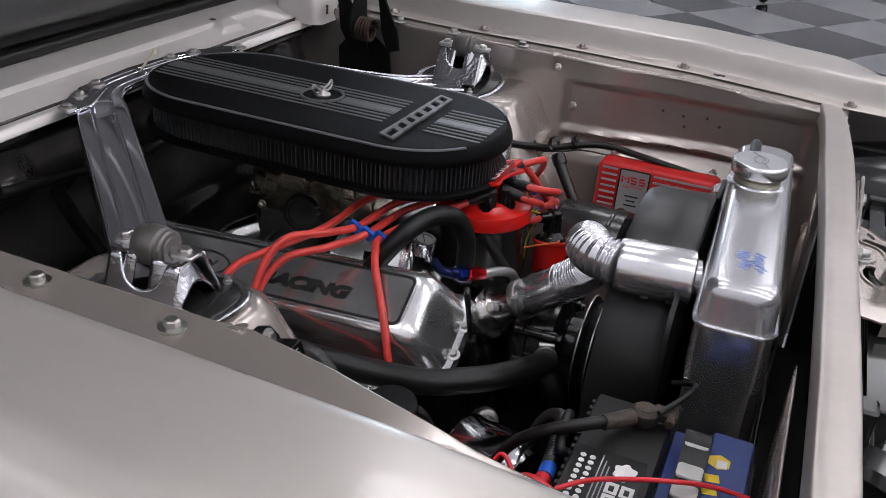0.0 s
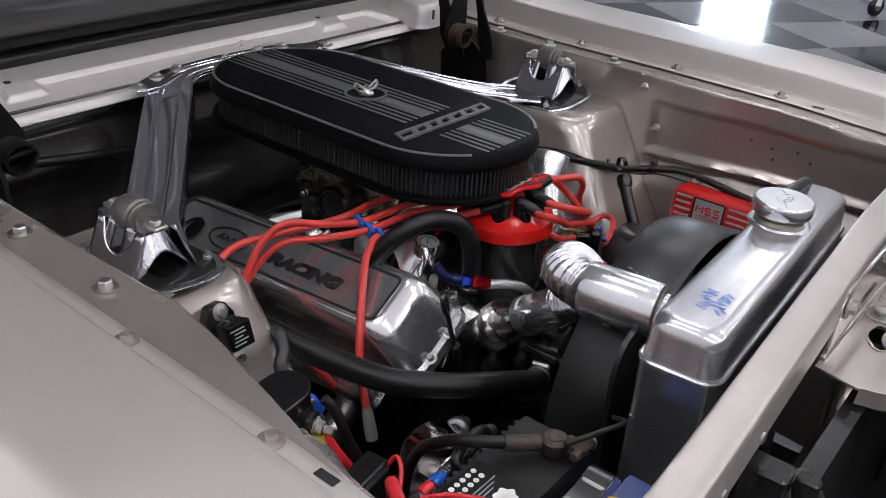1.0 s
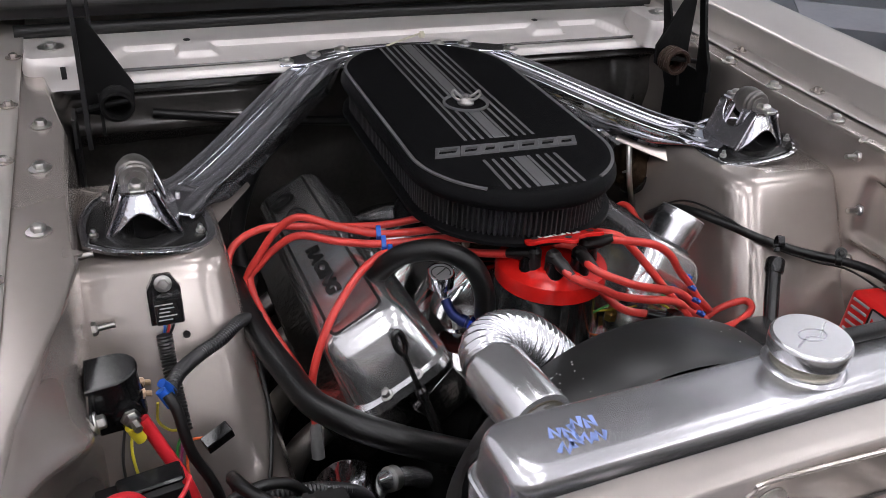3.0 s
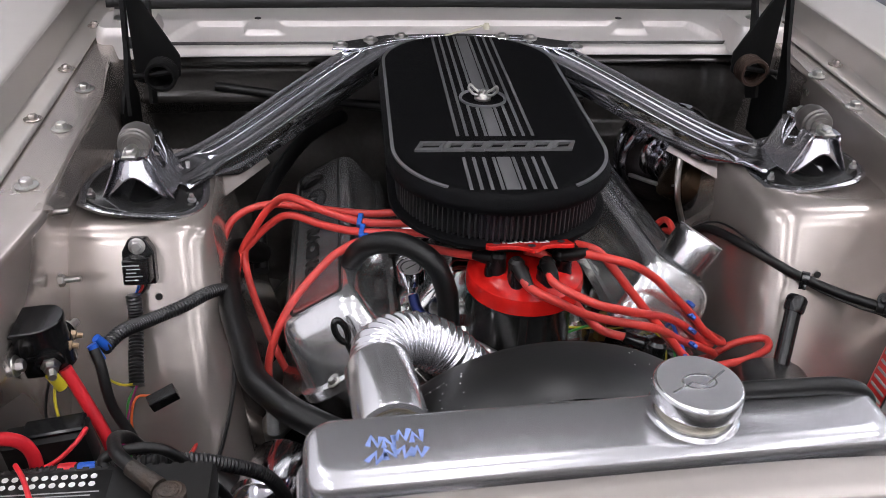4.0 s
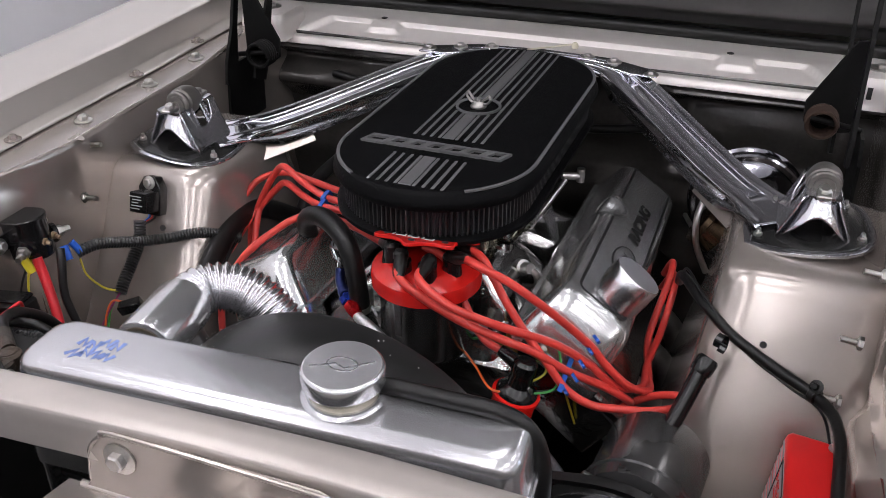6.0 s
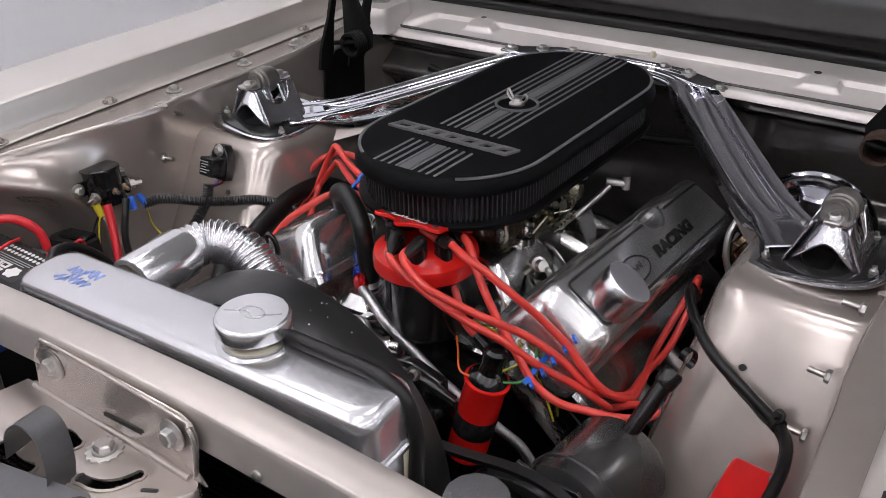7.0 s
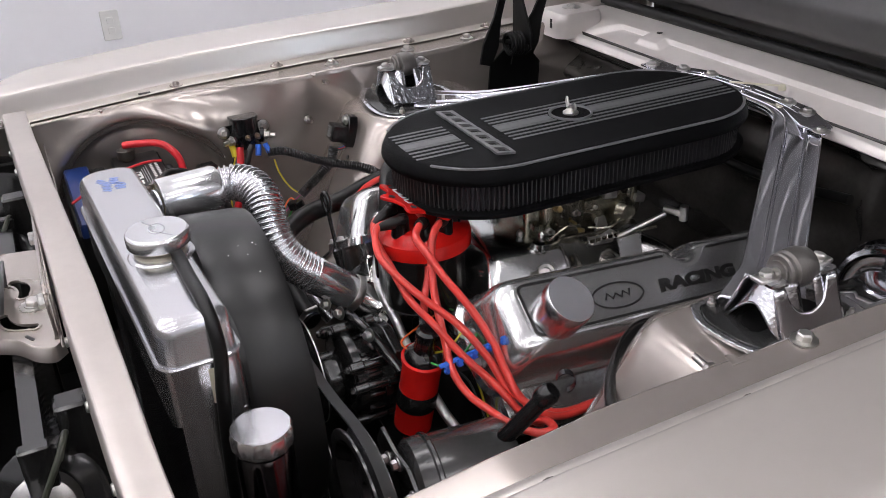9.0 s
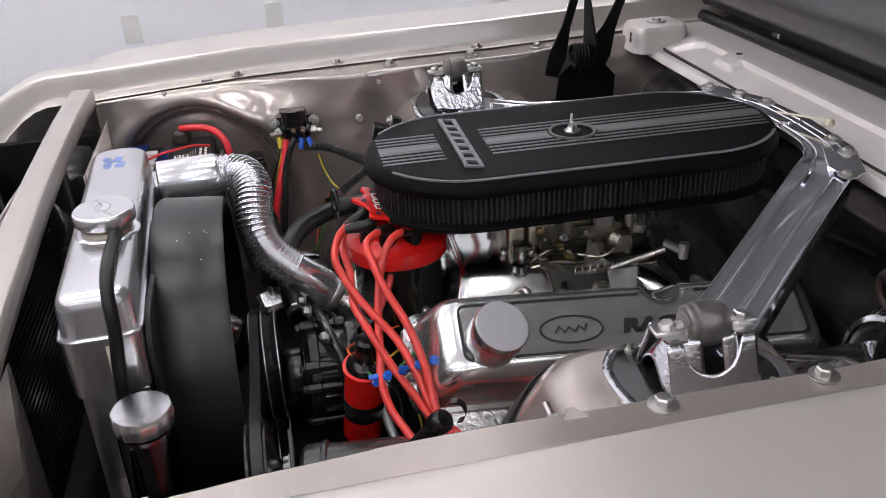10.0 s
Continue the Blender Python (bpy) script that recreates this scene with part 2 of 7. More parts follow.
def holed(bm, m, outer, holes, h):
    """A flat plate with openings cut through it."""
    edges = []
    for loop in [outer] + holes:
        vs = [bm.verts.new(m @ V(x, y, 0)) for x, y in loop]
        edges += [bm.edges.new((vs[k], vs[(k + 1) % len(vs)])) for k in range(len(vs))]
    bmesh.ops.triangle_fill(bm, use_beauty=True, use_dissolve=False, edges=edges)
    top = bmesh.ops.extrude_face_region(bm, geom=bm.faces[:])["geom"]
    up = m.to_3x3() @ V(0, 0, h)
    bmesh.ops.translate(bm, vec=up, verts=[v for v in top if isinstance(v, bmesh.types.BMVert)])
    bmesh.ops.recalc_face_normals(bm, faces=bm.faces[:])


def surf(bm, f, nu, nv):
    g = [[bm.verts.new(f(i / nu, j / nv)) for j in range(nv + 1)] for i in range(nu + 1)]
    for i in range(nu):
        for j in range(nv):
            bm.faces.new((g[i][j], g[i + 1][j], g[i + 1][j + 1], g[i][j + 1]))
    return bm


def hexbolt(bm, p, axis=(0, 0, 1), r=0.007, h=0.006, washer=1.7):
    lathe(bm, [(r * washer, 0), (r * washer, 0.0015), (r * 1.15, 0.0022)], p, axis, 18)
    w = Vector(axis).normalized()
    lathe(bm, [(r, 0.002), (r, h), (r * 0.8, h + 0.0015)], p, axis, 6)
    return bm


def ss(a, b, x):
    t = min(1, max(0, (x - a) / (b - a)))
    return t * t * (3 - 2 * t)


def lerp_rows(rows, y):
    """Straight lines through rows of (y, value)."""
    if y <= rows[0][0]:
        return rows[0][1]
    for (a, va), (b, vb) in zip(rows, rows[1:]):
        if y <= b:
            return va + (vb - va) * (y - a) / (b - a)
    return rows[-1][1]


def thing(name, at, label, category, group="", kind=""):
    ob = new(name)
    ob.location = at
    ob.empty_display_size = 0.02
    return tagged(ob, label, category, group, kind)


def part(name, bm, material, parent=None, label="", solid=0.0, sharp=38, bevel=0.0):
    """Links a bmesh, given in world places, as one mesh under a thing or part."""
    me = bpy.data.meshes.new(name)
    bmesh.ops.recalc_face_normals(bm, faces=bm.faces[:])
    bm.to_mesh(me)
    bm.free()
    me.materials.append(material)
    me.polygons.foreach_set("use_smooth", [True] * len(me.polygons))
    me.set_sharp_from_angle(angle=radians(sharp))
    ob = new(name, me)
    if parent is not None:
        ob.parent = parent
        if parent.parent is None:
            ob.matrix_parent_inverse = Matrix.Translation(-Vector(parent.location))
    if label:
        tagged(ob, label)
    if solid:
        mod = ob.modifiers.new("thickness", "SOLIDIFY")
        mod.thickness = solid
        mod.offset = -1
    if bevel:
        mod = ob.modifiers.new("edge", "BEVEL")
        mod.width = bevel
        mod.segments = 2
    return ob


def B():
    return bmesh.new()


def lettering(word, m, height, depth, material, parent, name="lettering", shear=0.0, bold=0.0, wide=1.0):
    """A readable word as raised letters; the text's centre at m."""
    cu = bpy.data.curves.new(name, "FONT")
    cu.body, cu.size, cu.extrude = word, height / 0.72, depth
    cu.align_x, cu.align_y, cu.shear, cu.offset = "CENTER", "CENTER", shear, bold
    tmp = bpy.data.objects.new(name, cu)
    scene.collection.objects.link(tmp)
    bpy.context.view_layer.update()
    me = bpy.data.meshes.new_from_object(tmp.evaluated_get(bpy.context.evaluated_depsgraph_get()))
    bpy.data.objects.remove(tmp)
    bm = B()
    bm.from_mesh(me)
    bpy.data.meshes.remove(me)
    bm.transform(m @ Matrix.Diagonal((wide, 1, 1, 1)))
    return part(name, bm, material, parent)


def frame_at(origin, x, z):
    """A matrix with its own x and z directions."""
    z = Vector(z).normalized()
    x = Vector(x)
    x = (x - z * x.dot(z)).normalized()
    y = z.cross(x)
    m = Matrix((x, y, z)).transposed().to_4x4()
    m.translation = Vector(origin)
    return m

# ---- the showroom ----
def plain(name, bm, material, label, category, kind="structure"):
    return tagged(part(name, bm, material), label, category, "", kind)


def wall(name, x0, y0, x1, y1, label, top=4.3):
    bm = B()
    block(bm, pose((x0 + x1) / 2, (y0 + y1) / 2, FLOOR - 0.05), abs(x1 - x0), abs(y1 - y0), top - FLOOR + 0.05, 0.003)
    return plain(name, bm, wallpaint, label, "wall")


wall("wall_west", -2.85, -7.6, -2.65, 8.2, "plain white painted showroom wall")
wall("wall_south", -2.64, -7.8, 10.0, -7.6, "plain white painted showroom wall")
wall("wall_north", -2.64, 8.0, 10.0, 8.2, "plain white painted showroom wall")
wall("wall_east", 10.01, -7.8, 10.2, 8.2, "plain white painted showroom wall")
bm = B()
block(bm, pose(3.7, 0.2, 4.3), 13.2, 16.2, 0.15)
plain("ceiling", bm, ceilpaint, "plain white showroom ceiling", "ceiling")
bm = B()
block(bm, pose(3.7, 0.2, FLOOR - 0.12), 13.4, 16.4, 0.11)
floor = plain("floor", bm, mattblack, "glossy floor of black and grey chequered tiles", "floor")

for y, z in ((-0.93, 0.62), (-0.36, 0.62)):
    ob = thing("wall_outlet", (-2.65, y, z), "white plastic wall outlet plate on the white wall", "outlet", "wall outlets")
    m = frame_at((-2.65, y, z), (0, 1, 0), (1, 0, 0))
    bm = B()
    slab(bm, m, 0.035, 0.058, 0.006, [(0, 0), (0.004, 0), (0.006, -0.002)])
    part("plate", bm, white, ob)
    for dz in (-0.02, 0.02):
        bm = B()
        slab(bm, m @ pose(0, dz, 0.006), 0.013, 0.012, 0.004, [(0, 0), (0.002, -0.001)])
        part("socket", bm, white, ob)

# lamps
for x in (-1.7, 0.3, 2.6, 5.4):
    for y in (-5.6, -3.6, -1.6, 0.6, 3.6):
        ob = thing("ceiling_light", (x, y, 4.3), "long white hanging fluorescent ceiling light, switched on", "ceiling light", "ceiling lights")
        bm = B()
        slab(bm, pose(x, y, 3.93), 0.05, 0.62, 0.01, [(0.0, 0), (0.05, 0), (0.055, -0.01)])
        part("housing", bm, white, ob)
        for dy in (-0.5, 0.5):
            bm = B()
            rod(bm, (x, y + dy, 3.98), (x, y + dy, 4.3), 0.008, seg=8)
            part("hanger", bm, white, ob)
        bm = B()
        slab(bm, pose(x, y, 3.86), 0.16, 0.60, 0.02, [(0, -0.01), (0.01, 0), (0.055, 0), (0.065, -0.02)])
        part("diffuser", bm, diffuser, ob)

bm = B()
block(bm, frame_at((10.0, 3.1, 2.0), (0, 1, 0), (-1, 0, 0)), 0.8, 3.6, 0.02)
win = plain("window_1", bm, windowglow, "tall narrow bright daylight window", "window")
bm = B()
for p, sx, sy in (((10.0, 2.67, 2.0), 0.05, 3.7), ((10.0, 3.53, 2.0), 0.05, 3.7), ((10.0, 3.1, 3.83), 0.9, 0.05)):
    block(bm, frame_at(p, (0, 1, 0), (-1, 0, 0)), sx, sy, 0.05)
part("window_frame", bm, white, win)


# ---- the car's body ----
car = thing("car", (0, 0.9, FLOOR), "champagne-silver classic car with its hood open", "car")
FLANGE = [(-0.9, 0.912), (-0.75, 0.917), (-0.45, 0.936), (-0.2, 0.941), (0.05, 0.944), (0.5, 0.958), (0.9, 0.965)]


def fender_point(sx, u, v):
    y = -0.955 + 1.805 * u
    f = lerp_rows(FLANGE, y)
    e = f + 0.043
    drop = 0.135 * (max(0, -0.68 - y) / 0.235) ** 2
    tip = 0.09 * (max(0, -0.83 - y) / 0.12) ** 1.5
    tuck = 0.05 * (max(0, -0.78 - y) / 0.18) ** 2
    f -= tip
    e -= tip * 0.6
    sec = [(0.606, f), (0.641, f), (0.644, f + 0.001), (0.6455, f + 0.004), (0.652, e - 0.004), (0.6535, e), (0.657, e + 0.002),
           (0.70, e + 0.005), (0.74, e + 0.007 - drop * 0.55), (0.78, e + 0.006 - drop * 0.75), (0.815, e - 0.004 - drop * 0.9), (0.842, e - 0.026 - drop), (0.860, e - 0.063 - drop),
           (0.868, e - 0.12 - drop), (0.871, e - 0.22), (0.868, 0.58), (0.85, 0.40)]
    k = v * (len(sec) - 1)
    i = min(int(k), len(sec) - 2)
    t = k - i
    x = sec[i][0] * (1 - t) + sec[i + 1][0] * t
    z = sec[i][1] * (1 - t) + sec[i + 1][1] * t
    if x > 0.70:
        x = x - tuck * (x - 0.70) / 0.17
    return V(sx * x, y, z)


def fender(sx):
    bm = B()
    surf(bm, lambda u, v: fender_point(sx, u, v), 70, 64)
    if sx > 0:
        bmesh.ops.reverse_faces(bm, faces=bm.faces[:])
    return part("fender", bm, paint, car, "smooth champagne-silver front fender", solid=0.0015, sharp=34)


fenders = {s: fender(s) for s in (-1, 1)}
OUTER = {-1: (-0.775, -0.467, -0.27, 0.016, 0.20, 0.40), 1: (-0.74, -0.43, -0.225, -0.011, 0.20, 0.40)}
for s in (-1, 1):
    for y in OUTER[s]:
        bm = B()
        hexbolt(bm, (s * (0.618 if s < 0 else 0.628), y, lerp_rows(FLANGE, y) + 0.0008), (0, 0, 1), 0.0065, 0.006, 1.9)
        part("bolt", bm, bay_paint, fenders[s])
    for y, x in ((-0.527, 0.615),) if s < 0 else ((-0.50, 0.625),):
        bm = B()
        block(bm, pose(s * x, y, lerp_rows(FLANGE, y) + 0.0004), 0.009, 0.022, 0.0012, 0.0004)
        part("slot", bm, blackprint, fenders[s])


# inner fenders, each with a top lip, a pressed panel and a wall
LIP = {-1: [(-0.74, 0.606), (-0.56, 0.606), (-0.485, 0.597), (-0.41, 0.577), (-0.335, 0.560), (-0.235, 0.543), (-0.19, 0.549), (0.1, 0.550), (0.3, 0.578)],
       1: [(-0.74, 0.572), (-0.50, 0.572), (-0.35, 0.563), (-0.10, 0.567), (0.1, 0.570), (0.3, 0.580)]}


def apron(sx):
    def f(u, v):
        y = -0.74 + 1.24 * u
        top = lerp_rows(FLANGE, y) - 0.004
        lip = lerp_rows(LIP[sx], y) + 0.002 * noise.noise(V(y * 9, sx * 3, 0))
        if v < 0.16:
            x, z = 0.636 - (0.636 - lip) * (v / 0.16), top
        elif v < 0.24:
            a = math.pi / 2 * (v - 0.16) / 0.08
            x, z = lip - 0.005 * math.sin(a), top - 0.005 * (1 - math.cos(a))
        else:
            t = (v - 0.24) / 0.76
            z = top - 0.005 - 0.63 * t
            x = lip - 0.005
            if sx > 0:
                inside = ss(-0.69, -0.675, y) * (1 - ss(-0.235, -0.215, y))
                edge = 0.792 + 0.006 * math.sin(y * 9)
                pressed = ss(edge + 0.004, edge + 0.012, z) * (1 - ss(0.884, 0.893, z))
                ledge = math.exp(-((z - edge - 0.002) / 0.006) ** 2)
                x += inside * (0.009 * pressed - 0.005 * ledge + (0.010 - 0.026 * ss(0.0, 0.05, edge - 0.01 - z)) * (1 - ss(edge - 0.010, edge - 0.003, z)))
                x += 0.0012 * noise.noise(V(y * 11, z * 11, 2))
            else:
                x += (0.548 - lip) * ss(0.0, 0.075, top - z) * ss(-0.66, -0.45, y)
                arch = 0.175 - math.hypot((y + 0.555) * 1.02, z - 0.722)
                x += 0.040 * ss(-0.004, 0.030, arch) - 0.007 * math.exp(-((arch + 0.012) / 0.016) ** 2) + 0.0015 * noise.noise(V(y * 10, z * 10, 1))
            x += 0.02 * t * t
        return V(sx * x, y, z)

    bm = B()
    surf(bm, f, 170, 150)
    ob = part("inner_fender", bm, bay_paint, car, "champagne-painted inner fender with pressed panel", solid=0.0015, sharp=70)
    return ob


aprons = {s: apron(s) for s in (-1, 1)}
INNER = {-1: (-0.171, -0.007, 0.13), 1: (-0.115, 0.035, 0.16)}
for s in (-1, 1):
    for y in INNER[s]:
        bm = B()
        hexbolt(bm, (s * 0.576, y, lerp_rows(FLANGE, y) - 0.0035), (0, 0, 1), 0.008, 0.008, 1.7)
        part("bolt", bm, zinc, aprons[s])
    for y, z, x in ((-0.202, 0.917, 0.548), (-0.245, 0.850, 0.536), (-0.258, 0.774, 0.528))[: 3 if s > 0 else 2]:
        bm = B()
        lathe(bm, [(0.008, 0), (0.008, 0.004), (0.006, 0.006)], (s * x, y, z), (-s, 0, 0.1), 6)
        rod(bm, (s * (x - 0.004), y, z), (s * (x - 0.024), y, z + 0.002), 0.0035, seg=10)
        part("stud", bm, zinc, aprons[s])
    # small dents in the rolled edge
    for y in ((-0.61, -0.223) if s < 0 else (-0.545, -0.19)):
        bm = B()
        z = lerp_rows(FLANGE, y) - 0.004
        lip = lerp_rows(LIP[s], y) - 0.004
        loft(bm, [[V(s * (lip + 0.012), y - 0.012, z + 0.0012), V(s * (lip + 0.012), y + 0.012, z + 0.0012), V(s * (lip + 0.010), y, z - 0.008)],
                  [V(s * (lip - 0.008), y - 0.003, z - 0.002), V(s * (lip - 0.008), y + 0.003, z - 0.002), V(s * (lip - 0.006), y, z - 0.008)]])
        part("dimple", bm, bay_paint, aprons[s], bevel=0.001)
for y, z in ((-0.345, 0.868), (-0.415, 0.862), (-0.455, 0.858), (-0.46, 0.838), (-0.50, 0.862), (-0.525, 0.85), (-0.44, 0.80)):
    bm = B()
    x = 0.5715 if z > 0.80 else 0.552
    lathe(bm, [(0.003, 0), (0.003, 0.0012)], (x, y, z), (-1, 0, 0), 12)
    part("hole", bm, blackprint, aprons[1])


# shock towers
def tower(sx):
    bm = B()
    rings = []
    for z, x0, x1, y0, y1, r in ((0.872, 0.392, 0.578, -0.142, 0.07, 0.045), (0.869, 0.382, 0.580, -0.154, 0.08, 0.045), (0.862, 0.375, 0.582, -0.164, 0.085, 0.045), (0.85, 0.371, 0.582, -0.172, 0.09, 0.045),
                                 (0.80, 0.364, 0.582, -0.200, 0.10, 0.045), (0.72, 0.352, 0.582, -0.246, 0.12, 0.05), (0.62, 0.332, 0.582, -0.31, 0.16, 0.055), (0.45, 0.30, 0.582, -0.40, 0.2, 0.06)):
        rings.append([V(sx * ((x0 + x1) / 2 + px), (y0 + y1) / 2 + py, z) for px, py in rrect((x1 - x0) / 2, (y1 - y0) / 2, r, 7)])
    loft(bm, rings, True, False)
    ob = part("shock_tower", bm, bay_paint, car, "champagne-painted shock tower", sharp=60)
    for y, z, x in ((-0.2045, 0.796, 0.436),):
        bm = B()
        lathe(bm, [(0.0045, 0), (0.0045, 0.002)], (sx * x, y, z), (0, -1, 0.4), 12)
        part("hole", bm, blackprint, ob)
    return ob


towers = {s: tower(s) for s in (-1, 1)}

# firewall and its ribs
def firewall_point(u, v):
    x = -0.60 + 1.20 * u
    z = 0.935 - 0.62 * v
    y = 0.375 + 0.03 * ss(0.0, 0.1, v) + 0.008 * math.sin(v * 26) * ss(0.05, 0.15, v) - 0.045 * math.exp(-((z - 0.842) / 0.028) ** 2) * ss(0.20, 0.27, -x) - 0.02 * math.exp(-((z - 0.90) / 0.012) ** 2) * ss(0.18, 0.24, abs(x))
    # a rounded recess pressed into the driver's side
    box = max(abs(x - 0.385) - 0.135, abs(z - 0.815) - 0.075)
    y += 0.022 * (1 - ss(-0.02, 0.004, box)) - 0.008 * math.exp(-((box - 0.012) / 0.010) ** 2)
    return V(x, y, z)


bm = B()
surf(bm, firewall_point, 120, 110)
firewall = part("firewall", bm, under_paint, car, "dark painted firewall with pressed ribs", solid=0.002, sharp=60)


# cowl panel: lip, shallow pressed panel, flat top
def cowl_point(u, v):
    x = -0.66 + 1.32 * u
    bow = 0.022 * (1 - (x / 0.66) ** 2)
    y = 0.345 + bow * 0.4 + 0.20 * v
    z = 0.928 + 0.026 * ss(0.0, 0.5, v)
    ax = abs(x - 0.0)
    panel = ss(0.10, 0.118, v) * (1 - ss(0.42, 0.438, v)) * (1 - ss(0.44 + 0.20 * (0.45 - v), 0.449 + 0.20 * (0.45 - v), ax))
    notch = (1 - ss(0.028, 0.034, abs(ax - 0.335))) * ss(0.28, 0.31, v)
    z -= 0.009 * panel * (1 - notch)
    z -= 0.010 * (1 - ss(0.0, 0.06, v))
    return V(x, y, z)


bm = B()
surf(bm, cowl_point, 200, 110)
cowl = part("cowl_panel", bm, cowl_paint, car, "pale painted cowl panel with pressed recess", solid=0.002, sharp=50)
for x in (-0.346, 0.322):
    bm = B()
    lathe(bm, [(0.0062, 0), (0.0062, 0.0014)], (x, 0.45, 0.9535), (0, 0, 1), 14)
    part("hole", bm, blackprint, cowl)
bm = B()
tube(bm, [(-0.62, 0.512, 0.964), (-0.3, 0.522, 0.964), (0, 0.526, 0.965), (0.3, 0.522, 0.964), (0.62, 0.512, 0.964)], 0.012, 10, 12)
part("rubber_seal", bm, rubber, cowl, "long black rubber hood seal")
bm = B()
tube(bm, [(0.20, 0.378, 0.922), (0.30, 0.376, 0.921), (0.40, 0.370, 0.920)], 0.004, 6, 6)
part("torn_lip", bm, cowl_paint, cowl)
for s in (-1, 1):
    bm = B()
    loft(bm, [[V(s * 0.555 + px * k + 0.003 * noise.noise(V(px * 40, py * 40, z * 30 + s)), 0.375 + py * k + 0.003 * noise.noise(V(py * 40, px * 40, z * 30)), z) for px, py in rrect(0.048, 0.055, 0.02, 6)] for z, k in ((0.925, 1.08), (0.94, 1.0), (0.955, 1.02), (0.968, 0.98), (0.975, 0.90))])
    ob = part("cowl_corner", bm, cowl_paint, car, "pale painted cowl corner block")
    bm = B()
    hexbolt(bm, (s * 0.560, 0.380, 0.9755), (0, 0, 1), 0.009, 0.006, 2.2)
    part("bolt", bm, zinc, ob)
    bm = B()
    block(bm, frame_at((s * 0.545, 0.3195, 0.952), (1, 0, 0), (0, -1, 0)), 0.008, 0.02, 0.001, 0.0003)
    part("slot", bm, blackprint, ob)


# hood, raised: outer skin, inner frame with ridges
def hood_point(u, v, lift=0.0):
    a = radians(64)
    x = (-0.69 + 1.38 * u)
    s = 1.22 * v
    crown = 0.05 * (1 - (x / 0.69) ** 2)
    up = V(0, -math.cos(a), math.sin(a))
    out = V(0, math.sin(a), math.cos(a))
    return V(x, 0.545, 0.985) + up * s + out * (crown * ss(0, 0.25, v) + lift)


def hood_inner(u, v):
    x = -0.69 + 1.38 * u
    s = 1.22 * v
    lift = 0.0
    lift -= 0.028 * ss(0.02, 0.05, s) * (1 - ss(0.10, 0.13, s))
    lift -= 0.018 * ss(0.16, 0.19, s) * (1 - ss(0.30, 0.34, s)) * (1 - ss(0.50, 0.55, abs(x)))
    lift -= 0.02 * (1 - ss(0.02, 0.05, 0.69 - abs(x)))
    lift -= 0.016 * (1 - ss(0.03, 0.06, abs(abs(x) - 0.30))) * ss(0.12, 0.2, s)
    p = hood_point(u, v, lift - 0.012)
    return p


bm = B()
surf(bm, hood_point, 30, 24)
hood = part("hood", bm, paint, car, "champagne-silver hood, propped open", solid=0.0015)
bm = B()
surf(bm, hood_inner, 90, 90)
part("hood_inner_frame", bm, hood_paint, hood, "glossy dark grey pressed hood underside", sharp=60)

# windshield and roof, behind the hood
bm = B()
surf(bm, lambda u, v: V(-0.66 + 1.32 * u + 0.12 * v * (0.5 - u) * 2, 0.80 + 0.45 * v + 0.1 * abs(u - 0.5), 0.98 + 0.36 * v), 10, 6)
part("windshield", bm, plastic, car, "dark windshield glass", solid=0.004)
bm = B()
surf(bm, lambda u, v: V(-0.80 + 1.6 * u, 0.545 + 0.30 * v, 0.975 + 0.012 * math.sin(math.pi * u)), 20, 6)
part("cowl_top", bm, paint, car, solid=0.002)

# front panel below the lamps
bm = B()
block(bm, pose(0, -0.96, 0.30), 1.5, 0.02, 0.20, 0.004)
part("front_valance", bm, paint, car)

# radiator support: bar with folded front edge and drilled face
REAR = [(-0.62, -0.733), (-0.4, -0.728), (-0.2, -0.721), (0, -0.713), (0.15, -0.706), (0.3, -0.702), (0.45, -0.698), (0.60, -0.690)]
FRONT = [(-0.62, -0.771), (-0.4, -0.765), (-0.14, -0.755), (0, -0.750), (0.2, -0.745), (0.45, -0.735), (0.60, -0.726)]


def bar_point(u, v):
    x = -0.568 + 1.173 * u
    r, f = lerp_rows(REAR, x), lerp_rows(FRONT, x)
    top = 0.970 - (0.042 if x > 0 else 0.018) * (abs(x) / 0.56) ** 2
    sec = [(r + 0.002, top - 0.03), (r, top - 0.003), (r - 0.001, top - 0.0008), (r - 0.003, top), (f + 0.004, top), (f + 0.0015, top - 0.001), (f, top - 0.004), (f - 0.002, top - 0.042), (f + 0.006, top - 0.046)]
    k = v * (len(sec) - 1)
    i = min(int(k), len(sec) - 2)
    t = k - i
    wob = 0.0005 * noise.noise(V(x * 22, v * 3, 5))
    return V(x, sec[i][0] * (1 - t) + sec[i + 1][0] * t, sec[i][1] * (1 - t) + sec[i + 1][1] * t + wob)


bm = B()
surf(bm, bar_point, 90, 24)
support = part("radiator_support", bm, support_paint, car, "champagne-painted radiator support crossbar", solid=0.002, sharp=55)
for x in (-0.42, -0.33, 0.20, 0.31, 0.325, 0.45):
    bm = B()
    y = lerp_rows(FRONT, x)
    lathe(bm, [(0.0055, 0), (0.0055, 0.002), (0.004, 0.003)], (x, y - 0.002, 0.93), (0, -1, 0), 12)
    part("rivet", bm, zinc if x != 0.31 else blackprint, support)
